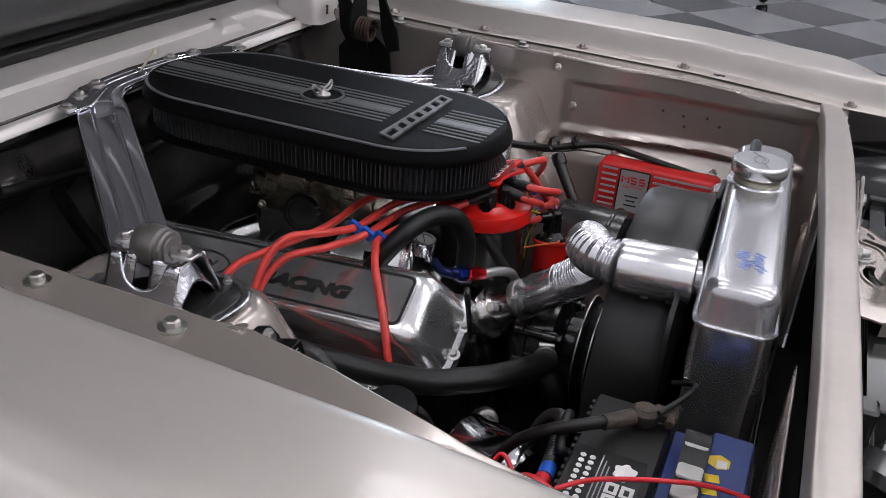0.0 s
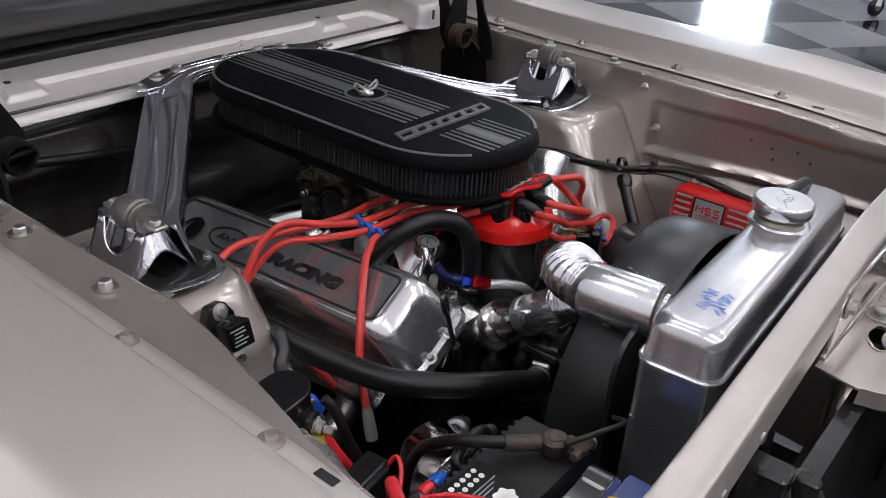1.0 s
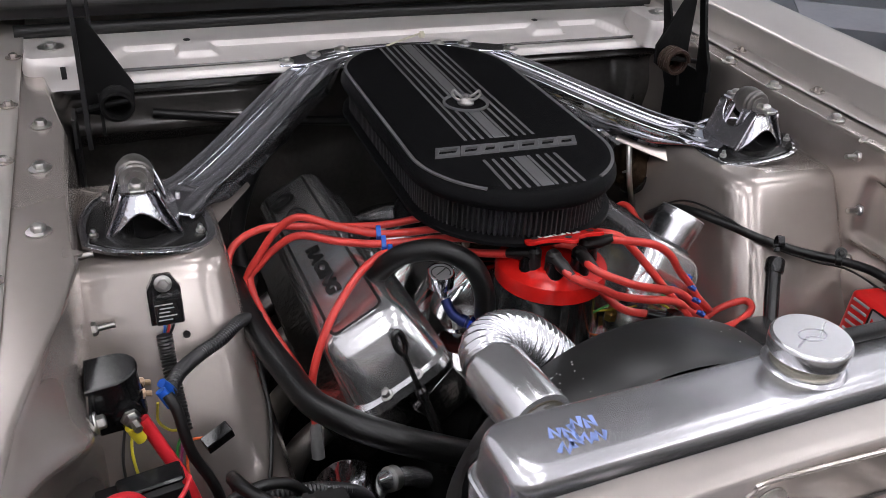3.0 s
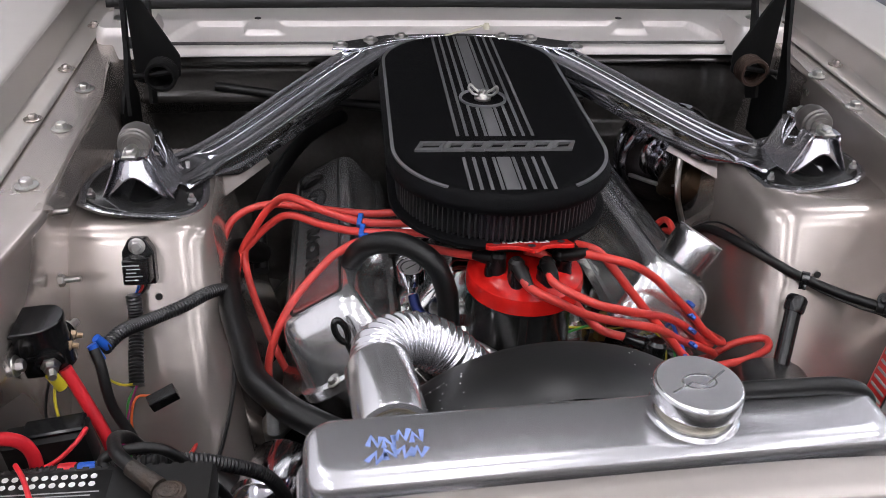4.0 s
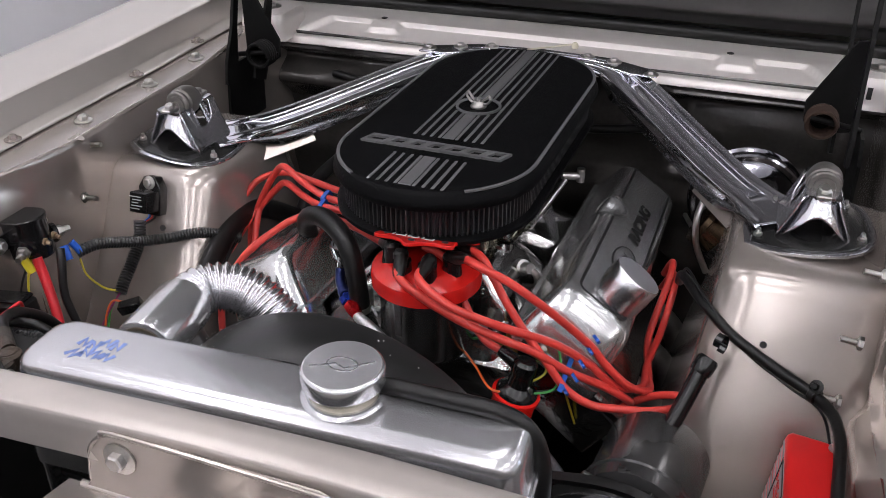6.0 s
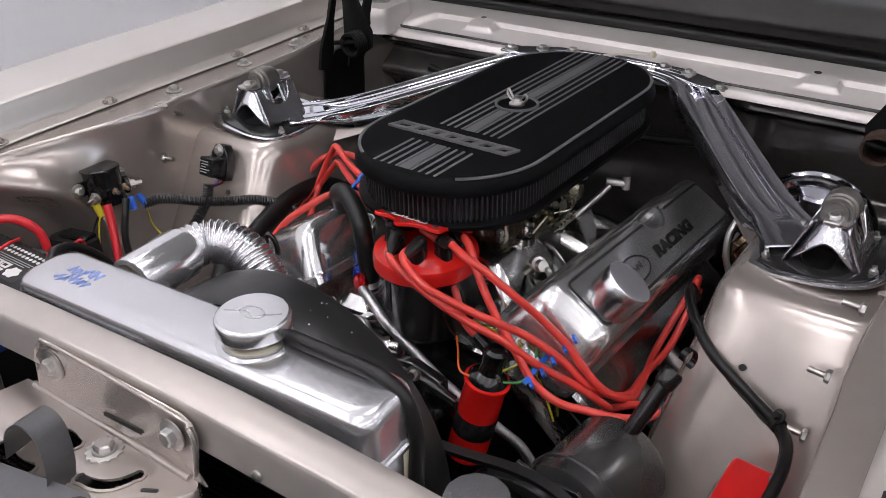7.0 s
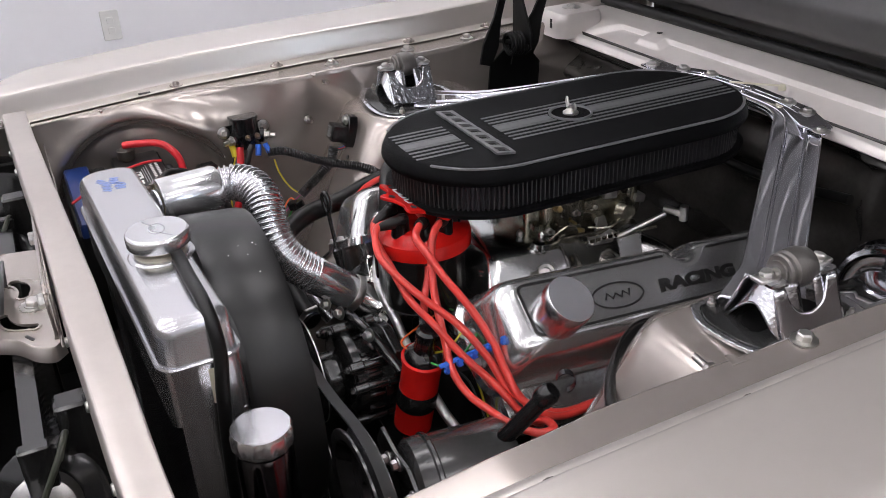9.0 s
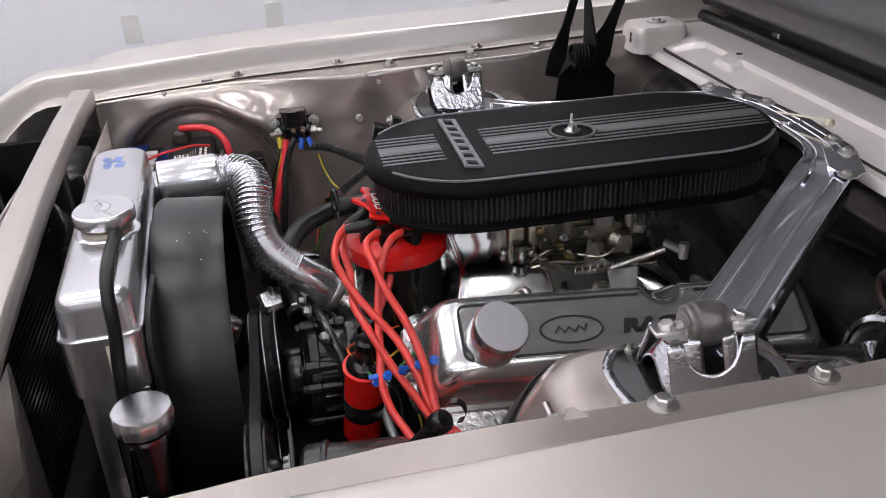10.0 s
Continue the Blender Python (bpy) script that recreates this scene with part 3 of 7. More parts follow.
# side panels of the support, painted, each with a large oval opening
for s in (-1, 1):
    bm = B()
    ring0 = [(0.145 * math.copysign(min(1, abs(math.cos(a)) * 1.5), math.cos(a)), 0.29 * math.copysign(min(1, abs(math.sin(a)) * 1.5), math.sin(a))) for a in (2 * math.pi * k / 48 for k in range(48))]
    ring1 = [(0.085 * math.cos(a), 0.13 * math.sin(a) + 0.03) for a in (2 * math.pi * k / 48 for k in range(48))]
    fm = frame_at((s * 0.415, -0.718, 0.60), (1, 0, 0), (0, -1, 0))
    loft(bm, [place(fm, ring0, 0.0), place(fm, ring1, 0.0), place(fm, [(x * 0.96, y * 0.96) for x, y in ring1], -0.010)], False, False)
    part("support_panel", bm, bay_paint, car, "painted radiator support side panel with oval opening", solid=0.002, sharp=50)
    # Unseen black side panel, added to keep light out of the nose.
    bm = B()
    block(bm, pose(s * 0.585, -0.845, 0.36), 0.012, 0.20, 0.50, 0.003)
    part("side_light_block", bm, mattblack, car)
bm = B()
# Added black sheet that keeps the space behind the grille dark.
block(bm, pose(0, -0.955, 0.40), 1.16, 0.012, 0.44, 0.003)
part("front_light_block", bm, mattblack, car, "added black panel shutting out light behind the grille")
for k in range(9):
    bm = B()
    block(bm, pose(0, -0.935, 0.46 + 0.042 * k), 1.0, 0.02, 0.008, 0.002)
    part("grille_bar", bm, satinblack, car)
# Added black pan that closes off the light floor below.
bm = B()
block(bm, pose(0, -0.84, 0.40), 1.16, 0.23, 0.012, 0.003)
part("lower_light_block", bm, mattblack, car)
bm = B()
block(bm, pose(0, -0.70, 0.30), 1.10, 0.06, 0.06, 0.004)
part("lower_crossbar", bm, under_paint, car)
for s in (-1, 1):
    bm = B()
    lathe(bm, [(0.085, 0), (0.10, 0.015), (0.105, 0.03), (0.09, 0.10), (0.03, 0.14)], (s * 0.62, -0.86, 0.76), (0, 1, 0), 30)
    part("headlamp_bucket", bm, plastic, car)
    bm = B()
    rod(bm, (s * 0.36, -0.6, 0.36), (s * 0.36, 0.4, 0.38), 0.05)
    part("frame_rail", bm, under_paint, car)
for s in (-1, 1):
    for y in (-0.15,):
        wheel = part("wheel", lathe(B(), [(0.19, 0), (0.29, 0.005), (0.315, 0.04), (0.315, 0.16), (0.29, 0.195), (0.19, 0.2)], (s * 0.80 - 0.1 * (s + 1) * 1.0 + 0.1 * (1 - s) * 0, y + 0.10, FLOOR + 0.317), (1, 0, 0), 40), rubber, car, "black tyre")


# body behind the engine bay: shell, cabin, doors, rear deck
def body_row(y):
    k = ss(2.9, 3.7, y)
    f = ss(0.85, 1.1, y)
    top = 0.985 - 0.06 * k - 0.01 * f
    w = 0.868 - 0.06 * k
    return [V(sx * x * w / 0.868, y, z) for sx, rows in ((1, ((0.76, 0.26), (0.845, 0.33), (0.868, 0.58), (0.871, 0.76), (0.855, top - 0.06), (0.815, top - 0.01), (0.74, top))), (-1, ((0.74, top), (0.815, top - 0.01), (0.855, top - 0.06), (0.871, 0.76), (0.868, 0.58), (0.845, 0.33), (0.76, 0.26)))) for x, z in rows]


bm = B()
loft(bm, [body_row(y) for y in (0.852, 1.1, 1.6, 2.2, 2.8, 3.1, 3.4, 3.6, 3.66)])
part("body_shell", bm, paint, car, "champagne-silver body behind the engine bay", sharp=40)
bm = B()
loft(bm, [[V(sx * w, y, z) for sx, y in ((1, y0), (1, y1), (-1, y1), (-1, y0))] for z, w, y0, y1 in ((0.96, 0.68, 1.02, 3.0), (1.10, 0.66, 1.18, 2.82), (1.30, 0.56, 1.42, 2.45))])
part("side_glass", bm, plastic, car, "dark cabin glass", sharp=30)
bm = B()
loft(bm, [place(pose(0, 1.94, z), rrect(0.575 - g, 0.55 - g, 0.12), 0) for z, g in ((1.295, 0), (1.325, 0.01), (1.345, 0.06))])
part("roof", bm, paint, car)
for s in (-1, 1):
    bm = B()
    slab(bm, frame_at((s * 0.870, 1.55, 0.66), (0, 1, 0), (s, 0, 0)), 0.56, 0.27, 0.05, [(-0.01, 0), (0.004, 0), (0.006, -0.003)], 5)
    door = part("door", bm, paint, car)
    bm = B()
    block(bm, frame_at((s * 0.876, 1.98, 0.80), (0, 1, 0), (s, 0, 0)), 0.12, 0.02, 0.02, 0.005)
    part("handle", bm, chrome, door, "chrome door handle")
    bm = B()
    lathe(bm, [(0.19, 0), (0.29, 0.005), (0.315, 0.04), (0.315, 0.16), (0.29, 0.195), (0.19, 0.2)], (0.685 if s > 0 else -0.885, 2.75, FLOOR + 0.317), (1, 0, 0), 40)
    part("wheel", bm, rubber, car, "black tyre")

# ---- hood latch plate, horns and condenser ahead of the radiator ----
latch = thing("hood_latch_plate", (0.02, -0.80, 0.89), "champagne-painted pressed steel hood latch plate with slots", "latch plate")
bm = B()
fl = [(-0.118, -0.026), (-0.112, 0.008), (-0.098, 0.026), (-0.075, 0.034), (0.10, 0.034), (0.114, 0.028), (0.119, 0.012), (0.112, -0.026), (0.122, -0.037), (-0.126, -0.037)]
m = frame_at((0.020, -0.752, 0.928), (1, -0.02, 0), (0, -1, 0.03))
prism(bm, m, fl, 0.003)
part("upright_flange", bm, bay_paint, latch, bevel=0.0012)
bm = B()
edge = [V(0.020 + x, -0.7555 - 0.02 * (x), 0.928 + y) for x, y in fl[:8]]
tube(bm, edge, 0.0022, 8, 4)
part("rolled_edge", bm, bay_paint, latch)
tray = [(-0.125, -0.752), (0.128, -0.752), (0.138, -0.764), (0.127, -0.782), (0.102, -0.800), (0.088, -0.822), (0.074, -0.850), (-0.06, -0.862), (-0.12, -0.835), (-0.135, -0.80)]


def bean(cx, cy, half, wide, ang, bend):
    """A curved slot: a strip round a bent line, with round ends."""
    mid = [((2 * k / 10 - 1) * half, bend * (1 - (2 * k / 10 - 1) ** 2)) for k in range(11)]
    a = radians(ang)
    loop = [(x, y + wide) for x, y in mid] + [(mid[-1][0] + wide * math.cos(t), mid[-1][1] + wide * math.sin(t)) for t in (0.8, 0.0, -0.8)] + [(x, y - wide) for x, y in mid[::-1]] + [(mid[0][0] - wide * math.cos(t), mid[0][1] - wide * math.sin(t)) for t in (0.8, 0.0, -0.8)]
    return [(cx + x * math.cos(a) - y * math.sin(a), cy + x * math.sin(a) + y * math.cos(a)) for x, y in loop]


SLOTS = [bean(-0.020, -0.790, 0.020, 0.0085, 12, 0.006), bean(0.062, -0.795, 0.024, 0.0075, 38, -0.010), bean(-0.030, -0.826, 0.022, 0.009, -8, -0.006), bean(0.030, -0.832, 0.014, 0.008, 10, 0.0)]
bm = B()
holed(bm, pose(0, 0, 0.889), tray, SLOTS, 0.003)
part("tray", bm, bay_paint, latch, "flat slotted tray", bevel=0.001)
bm = B()
lipc = spline([(x, y, 0.890) for x, y in tray[1:]], 5)
loft(bm, [[p + V(0, 0, 0.003), p + V(0.0015, -0.0015, 0.001), p + V(0.002, -0.002, -0.016), p + V(-0.001, 0.001, -0.016)] for p in lipc])
part("tray_lip", bm, bay_paint, latch, sharp=60)
bm = B()
tube(bm, [(-0.11, -0.7535, 0.8925), (0.0, -0.7555, 0.8925), (0.122, -0.7575, 0.8925)], 0.0038, 10)
part("fold", bm, bay_paint, latch)
for x, y in ((-0.06, -0.7553), (0.112, -0.7580)):
    bm = B()
    hexbolt(bm, (x, y, 0.938), (0, -1, 0.03), 0.0085, 0.008, 1.8)
    part("bolt", bm, zinc, latch)
bm = B()
lathe(bm, [(0.0165, 0), (0.0165, 0.0015), (0.012, 0.002)], (0.030, -0.776, 0.892), (0, 0, 1), 40, ripple=0.08, lobes=14)
hexbolt(bm, (0.030, -0.776, 0.8935), (0, 0, 1), 0.0095, 0.007, 1.2)
part("bolt", bm, zinc, latch)
bm = B()
outline(bm, frame_at((0.036, -0.7562, 0.9135), (1, 0, 0.05), (0, -1, 0.03)), [(-0.027, 0), (0.027, 0)], 0.0042, 0.0008, False)
part("slot", bm, blackprint, latch)
for pts in SLOTS:
    bm = B()
    outline(bm, pose(0, 0, 0.8915), pts, 0.003, 0.0022)
    part("slot_rim", bm, bay_paint, latch)
bm = B()
slab(bm, pose(0.104, -0.786, 0.892, 0, 0, 30), 0.008, 0.002, 0.002, [(0, 0), (0.0008, 0)], 6)
part("slot", bm, blackprint, latch)
# the hook: a bent grey strap, and a second plate with a rusty bolt
bm = B()
arch = spline([(-0.035, -0.818, 0.893), (-0.030, -0.815, 0.920), (-0.008, -0.812, 0.938), (0.020, -0.814, 0.936), (0.036, -0.820, 0.915), (0.040, -0.826, 0.893)], 6)
wd = V(0.004, -0.016, 0.002)
loft(bm, [[p + wd, p - wd, p - wd + V(0, 0, 0.003), p + wd + V(0, 0, 0.003)] for p in arch])
part("latch_hook", bm, latchgrey, latch, "bent grey latch strap")
bm = B()
prism(bm, frame_at((0.055, -0.856, 0.898), (1, 0.15, 0), (0, -0.25, 1)), [(-0.075, -0.03), (0.05, -0.03), (0.058, 0.012), (0.03, 0.028), (-0.075, 0.024)], 0.004)
part("catch_plate", bm, latchgrey, latch, "dark grey catch plate", bevel=0.001)
bm = B()
hexbolt(bm, (0.085, -0.846, 0.904), (0, -0.2, 1), 0.009, 0.008, 1.9)
part("bolt", bm, rust, latch, "rusty bolt")
bm = B()
prism(bm, frame_at((0.055, -0.882, 0.89), (1, 0.1, 0), (0, -1, 0.2)), [(-0.05, 0.0), (0.05, 0.0), (0.03, -0.16), (0.02, -0.34), (-0.02, -0.34), (-0.03, -0.16)], 0.004)
part("centre_strut", bm, under_paint, latch, "dark grille centre strut", bevel=0.001)

for i, (x, y) in enumerate(((0.275, -0.80), (-0.30, -0.82))):
    horn = thing("horn", (x, y, 0.80), "black round electric horn with pale metal rim", "horn", "horns")
    bm = B()
    lathe(bm, [(0.02, -0.045), (0.050, -0.04), (0.058, -0.03), (0.058, -0.004), (0.052, 0.0)], (x, y, 0.80), (0.8, -0.3, 0.3), 26)
    part("body", bm, satinblack, horn)
    bm = B()
    lathe(bm, [(0.030, 0), (0.034, 0.004), (0.034, 0.022), (0.028, 0.026), (0.016, 0.027)], (x, y, 0.80), (0.8, -0.3, 0.3), 26)
    part("rim", bm, zinc, horn)
    bm = B()
    rod(bm, (x + 0.012, y - 0.004, 0.806), (x + 0.045, y - 0.016, 0.818), 0.016, 0.012)
    part("terminal", bm, castmetal, horn)
    bm = B()
    tube(bm, [(x + 0.04, y - 0.01, 0.82), (x + 0.03, y + 0.02, 0.87), (x + 0.0, y + 0.03, 0.875), (x - 0.01, y + 0.02, 0.84), (x, y + 0.03, 0.76)], 0.0035, 8)
    part("wire", bm, mat("olive_wire", (0.03, 0.033, 0.022), 0.5) if i == 0 else bpy.data.materials["olive_wire"], horn)
    bm = B()
    block(bm, pose(x - 0.02, y + 0.045, 0.74), 0.03, 0.04, 0.16, 0.003)
    part("bracket", bm, satinblack, horn)

cond = thing("condenser", (0, -0.80, 0.5), "black finned condenser behind the grille", "condenser")
for k in range(34):
    bm = B()
    loft(bm, [place(pose(0, -0.80, 0.50 + 0.011 * k), rrect(0.28, 0.010, 0.003, 2), z) for z in (0, 0.006)])
    part("fin", bm, satinblack, cond)
for s in (-1, 1):
    bm = B()
    block(bm, pose(s * 0.288, -0.80, 0.49), 0.015, 0.03, 0.39)
    part("side_rail", bm, satinblack, cond)

# ---- radiator ----
RY = radians(2.6)
RM = Matrix.Translation((0.004, -0.634, 0)) @ Matrix.Rotation(RY, 4, "Z")
rad = thing("radiator", (0.004, -0.634, 0.40), "polished aluminium radiator with welded top tank", "radiator")
bm = B()
rings = []
TM = RM @ Matrix.Translation((0, -0.003, 0))
for z, hx, hy in ((0.893, 0.248, 0.043), (0.90, 0.2465, 0.042), (0.928, 0.2445, 0.041), (0.936, 0.243, 0.0395), (0.941, 0.240, 0.0365), (0.9443, 0.235, 0.031), (0.9453, 0.229, 0.024)):
    rings.append(place(TM, rrect(hx, hy, 0.022, 6), z))
loft(bm, rings)
toptank = part("top_tank", bm, tankmetal, rad, "polished aluminium top tank", sharp=50)
bm = B()
bead = [TM @ V(x, y, 0.893) for x, y in rrect(0.2485, 0.0435, 0.02, 6)]
tube(bm, bead + bead[:1], 0.0032, 8, 0)
part("weld_bead", bm, tankmetal, toptank)
bm = B()
slab(bm, TM @ pose(0, 0, 0.82), 0.2475, 0.0425, 0.012, [(0, 0), (0.073, 0)], 4)
part("header", bm, headermetal, rad, "scratched dull aluminium header")
for k in range(40):
    bm = B()
    loft(bm, [place(RM, rrect(0.235, 0.03, 0.004, 2), 0.42 + 0.010 * k + z) for z in (0, 0.005)])
    part("core_fin", bm, mattblack, rad)
for s in (-1, 1):
    bm = B()
    block(bm, RM @ pose(s * 0.243, 0, 0.42), 0.006, 0.074, 0.40, 0.001)
    part("side_plate", bm, headermetal, rad)
bm = B()
block(bm, frame_at(RM @ V(0.247, 0.008, 0.86), (0, 1, 0), (1, 0, 0)), 0.014, 0.045, 0.001, 0.0003)
part("paper_label", bm, cream, rad, "small torn paper label")
# filler neck and cap
CAP = V(0.079, -0.626, 0)
bm = B()
lathe(bm, [(0.039, 0.9450), (0.0365, 0.9475), (0.0335, 0.9485), (0.031, 0.9482)], CAP, seg=36)
part("neck_weld", bm, tankmetal, rad, "rough weld ring")
bm = B()
lathe(bm, [(0.0312, 0.946), (0.0312, 0.953), (0.0300, 0.954), (0.0275, 0.9545), (0.0275, 0.962)], CAP, seg=36)
part("filler_neck", bm, mat("brass_tin", (0.52, 0.49, 0.40), 0.3, 1.0, 0.1, 40), rad, "dull filler neck")
bm = B()
lathe(bm, [(0.0270, 0.9592), (0.0350, 0.9592), (0.0366, 0.9600), (0.0371, 0.9615), (0.0371, 0.9725), (0.0364, 0.9748), (0.0348, 0.9762), (0.034, 0.9765)], CAP, seg=56)
rcap = part("radiator_cap", bm, polished, rad, "round polished billet radiator cap")
bm = B()
lathe(bm, [(0.0342, 0.9764), (0.034, 0.9768), (0.0, 0.9768)], CAP, seg=44)
part("cap_face", bm, brushed, rcap, "brushed cap face")
bm = B()
outline(bm, Matrix.Translation(CAP + V(0, 0, 0.9768)), [(0.014 * math.cos(a), 0.009 * math.sin(a)) for a in (2 * math.pi * k / 24 for k in range(24))], 0.0016, 0.0005)
part("cap_emblem", bm, tankmetal, rcap)
bm = B()
outline(bm, Matrix.Translation(CAP + V(0, 0, 0.9768)), [(-0.026, -0.012), (-0.006, -0.001), (0.004, -0.005), (0.026, 0.013)], 0.002, 0.0005, False)
part("cap_emblem", bm, tankmetal, rcap)
# chalk number on the tank
chalk = random.Random(3)
for k in range(8):
    bm = B()
    m = RM @ pose(-0.189 + 0.0112 * (k % 4), 0.003 - 0.0185 * (k // 4) + 0.004 * chalk.uniform(-1, 1), 0.9452, 0, 0, chalk.uniform(-25, 25))
    pts = [((i / 3 - 0.5) * 0.0115, 0.0062 * (1 if i % 2 else -1) * chalk.uniform(0.6, 1.1)) for i in range(4)]
    outline(bm, m, pts, 0.0046, 0.0004, False)
    part("chalk_mark", bm, bluemark, toptank, "blue chalk scribble")

hose = thing("overflow_hose", (0.25, -0.61, 0.74), "thin black rubber overflow hose along the tank", "hose")
bm = B()
tube(bm, [(0.106, -0.612, 0.952), (0.125, -0.612, 0.953), (0.17, -0.612, 0.9535), (0.215, -0.610, 0.951), (0.243, -0.608, 0.936), (0.2555, -0.607, 0.90), (0.2575, -0.612, 0.85), (0.258, -0.617, 0.78), (0.256, -0.62, 0.70)], 0.0078, 12)
part("tube", bm, rubber, hose)
bm = B()
rod(bm, (0.098, -0.616, 0.952), (0.112, -0.612, 0.9525), 0.0052)
part("nipple", bm, tankmetal, hose)

# overflow bottle
bot = thing("overflow_bottle", (0.310, -0.588, 0.55), "chrome overflow bottle with knurled chrome cap", "bottle")
bm = B()
lathe(bm, [(0.031, 0.55), (0.031, 0.80), (0.029, 0.808)], (0.310, -0.588, 0), seg=36)
part("body", bm, mat("dark_chrome", (0.13, 0.13, 0.14), 0.14, 1.0, 0.1, 20), bot)
bm = B()
lathe(bm, [(0.0315, 0.812), (0.0328, 0.814), (0.0332, 0.829), (0.0315, 0.8335)], (0.309, -0.588, 0), seg=72, ripple=0.025, lobes=12)
bcap = part("cap", bm, polished, bot, "knurled polished cap")
bm = B()
lathe(bm, [(0.0316, 0.8336), (0.0312, 0.8344), (0.0, 0.8346)], (0.309, -0.588, 0), seg=40)
part("cap_face", bm, mat("turned_aluminium", (0.62, 0.62, 0.64), 0.26, 1.0, 0.03, 10, rvar=0.02), bcap, "brushed cap face")

# fan shroud: short barrel and flat surround
shroud = thing("fan_shroud", (0, -0.54, 0.5), "black plastic fan shroud behind the radiator", "fan shroud")
bm = B()
lathe(bm, [(0.218, -0.582), (0.222, -0.575), (0.218, -0.525), (0.216, -0.50), (0.213, -0.492), (0.205, -0.492), (0.208, -0.57)], (0.0, 0.0, 0.708), (0, 1, 0), 72, cap=False)
part("barrel", bm, shroudblack, shroud)
bm = B()
slab(bm, frame_at((0.0, -0.588, 0.66), (1, 0.045, 0), (0, -1, 0)), 0.235, 0.235, 0.05, [(0, -0.03), (-0.006, 0), (-0.012, 0)], 5)
part("surround", bm, shroudblack, shroud)
for k in range(30):
    if k < 24:
        a = radians(118 + random.uniform(-6, 12))
        y = random.uniform(-0.572, -0.515)
    else:
        a = radians(random.uniform(60, 75))
        y = random.uniform(-0.565, -0.505)
    p = V(0.222 * math.cos(a), y, 0.708 + 0.2215 * math.sin(a))
    bm = B()
    lathe(bm, [(random.uniform(0.0004, 0.0011), 0), (0.0003, 0.0004)], p, (math.cos(a), 0, math.sin(a)), 6)
    part("paint_speck", bm, white, shroud)

fan = thing("cooling_fan", (0, -0.50, 0.70), "black engine cooling fan inside the shroud", "fan")
for k in range(6):
    a = radians(60 * k + 10)
    bm = B()
    loft(bm, [[V(math.cos(a) * r - math.sin(a) * w * c, -0.53 + 0.012 * c * s2, 0.708 + math.sin(a) * r + math.cos(a) * w * c) for c, s2 in ((-1, -1), (1, 1), (1, 1.3), (-1, -0.7))] for r, w in ((0.05, 0.025), (0.12, 0.035), (0.19, 0.045))])
    part("blade", bm, satinblack, fan)
bm = B()
lathe(bm, [(0.05, 0), (0.055, 0.03), (0.03, 0.06)], (0, -0.55, 0.708), (0, 1, 0), 26)
part("hub", bm, castmetal, fan)

# ---- upper radiator hose with chrome ends ----
uh = thing("upper_radiator_hose", (-0.17, -0.60, 0.88), "chrome corrugated flexible upper radiator hose with smooth chrome ends", "radiator hose")
bm = B()
rod(bm, (-0.160, -0.596, 0.905), (-0.164, -0.575, 0.905), 0.021, seg=30)
part("tank_neck", bm, tankmetal, uh)
bm = B()
d = V(-0.010, 0.088, 0.0).normalized()
a0 = V(-0.1655, -0.590, 0.9055)
lathe(bm, [(0.027, 0.0), (0.0318, 0.001), (0.0325, 0.004), (0.0325, 0.083), (0.0305, 0.088), (0.024, 0.090)], a0, d, 44)
part("end_sleeve", bm, polished, uh, "smooth polished end sleeve")
bm = B()
lathe(bm, [(0.0235, 0.0), (0.0265, -0.001), (0.0265, 0.002)], a0, d, 36)
part("rubber_ring", bm, mat("brown_rubber", (0.06, 0.045, 0.02), 0.5), uh)
flex = [(-0.1755, -0.502, 0.905), (-0.170, -0.476, 0.907), (-0.148, -0.458, 0.905), (-0.119, -0.452, 0.894), (-0.095, -0.454, 0.875), (-0.076, -0.454, 0.851), (-0.064, -0.445, 0.826), (-0.056, -0.427, 0.804), (-0.051, -0.405, 0.785)]
bm = B()
tube(bm, even(spline(flex, 40), 0.0009), 0.0275, 32, 0, radius=lambda i, c: 0.0268 + 0.0018 * math.sin(i * 2 * math.pi / 8))
part("corrugated_hose", bm, hosechrome, uh, "bright corrugated chrome hose", sharp=80)
d2 = V(0.008, 0.062, -0.050).normalized()
b0 = V(-0.053, -0.412, 0.789)
bm = B()
lathe(bm, [(0.0225, -0.002), (0.0275, 0.0), (0.028, 0.003), (0.028, 0.072), (0.0265, 0.076)], b0, d2, 40)
part("end_sleeve", bm, polished, uh, "smooth chrome end sleeve")
for q in (0.070,):
    bm = B()
    lathe(bm, [(0.0288, 0), (0.0295, 0.001), (0.0295, 0.011), (0.0288, 0.012)], b0 + d2 * q, d2, 36)
    p = b0 + d2 * (q + 0.006) + V(-0.03, 0.0, 0.006)
    rod(bm, p + V(0, -0.004, -0.010), p + V(0, 0.004, 0.012), 0.006, seg=10)
    part("hose_clamp", bm, zinc, uh, "steel worm-drive hose clamp")
for q, s in ((0.02, 1), (0.05, 1)):
    bm = B()
    p = a0 + d * q + V(-0.012, 0, -0.031)
    block(bm, pose(*p, 0, 0, 5), 0.012, 0.01, 0.008, 0.001)
    part("clamp_screw", bm, zinc, uh)

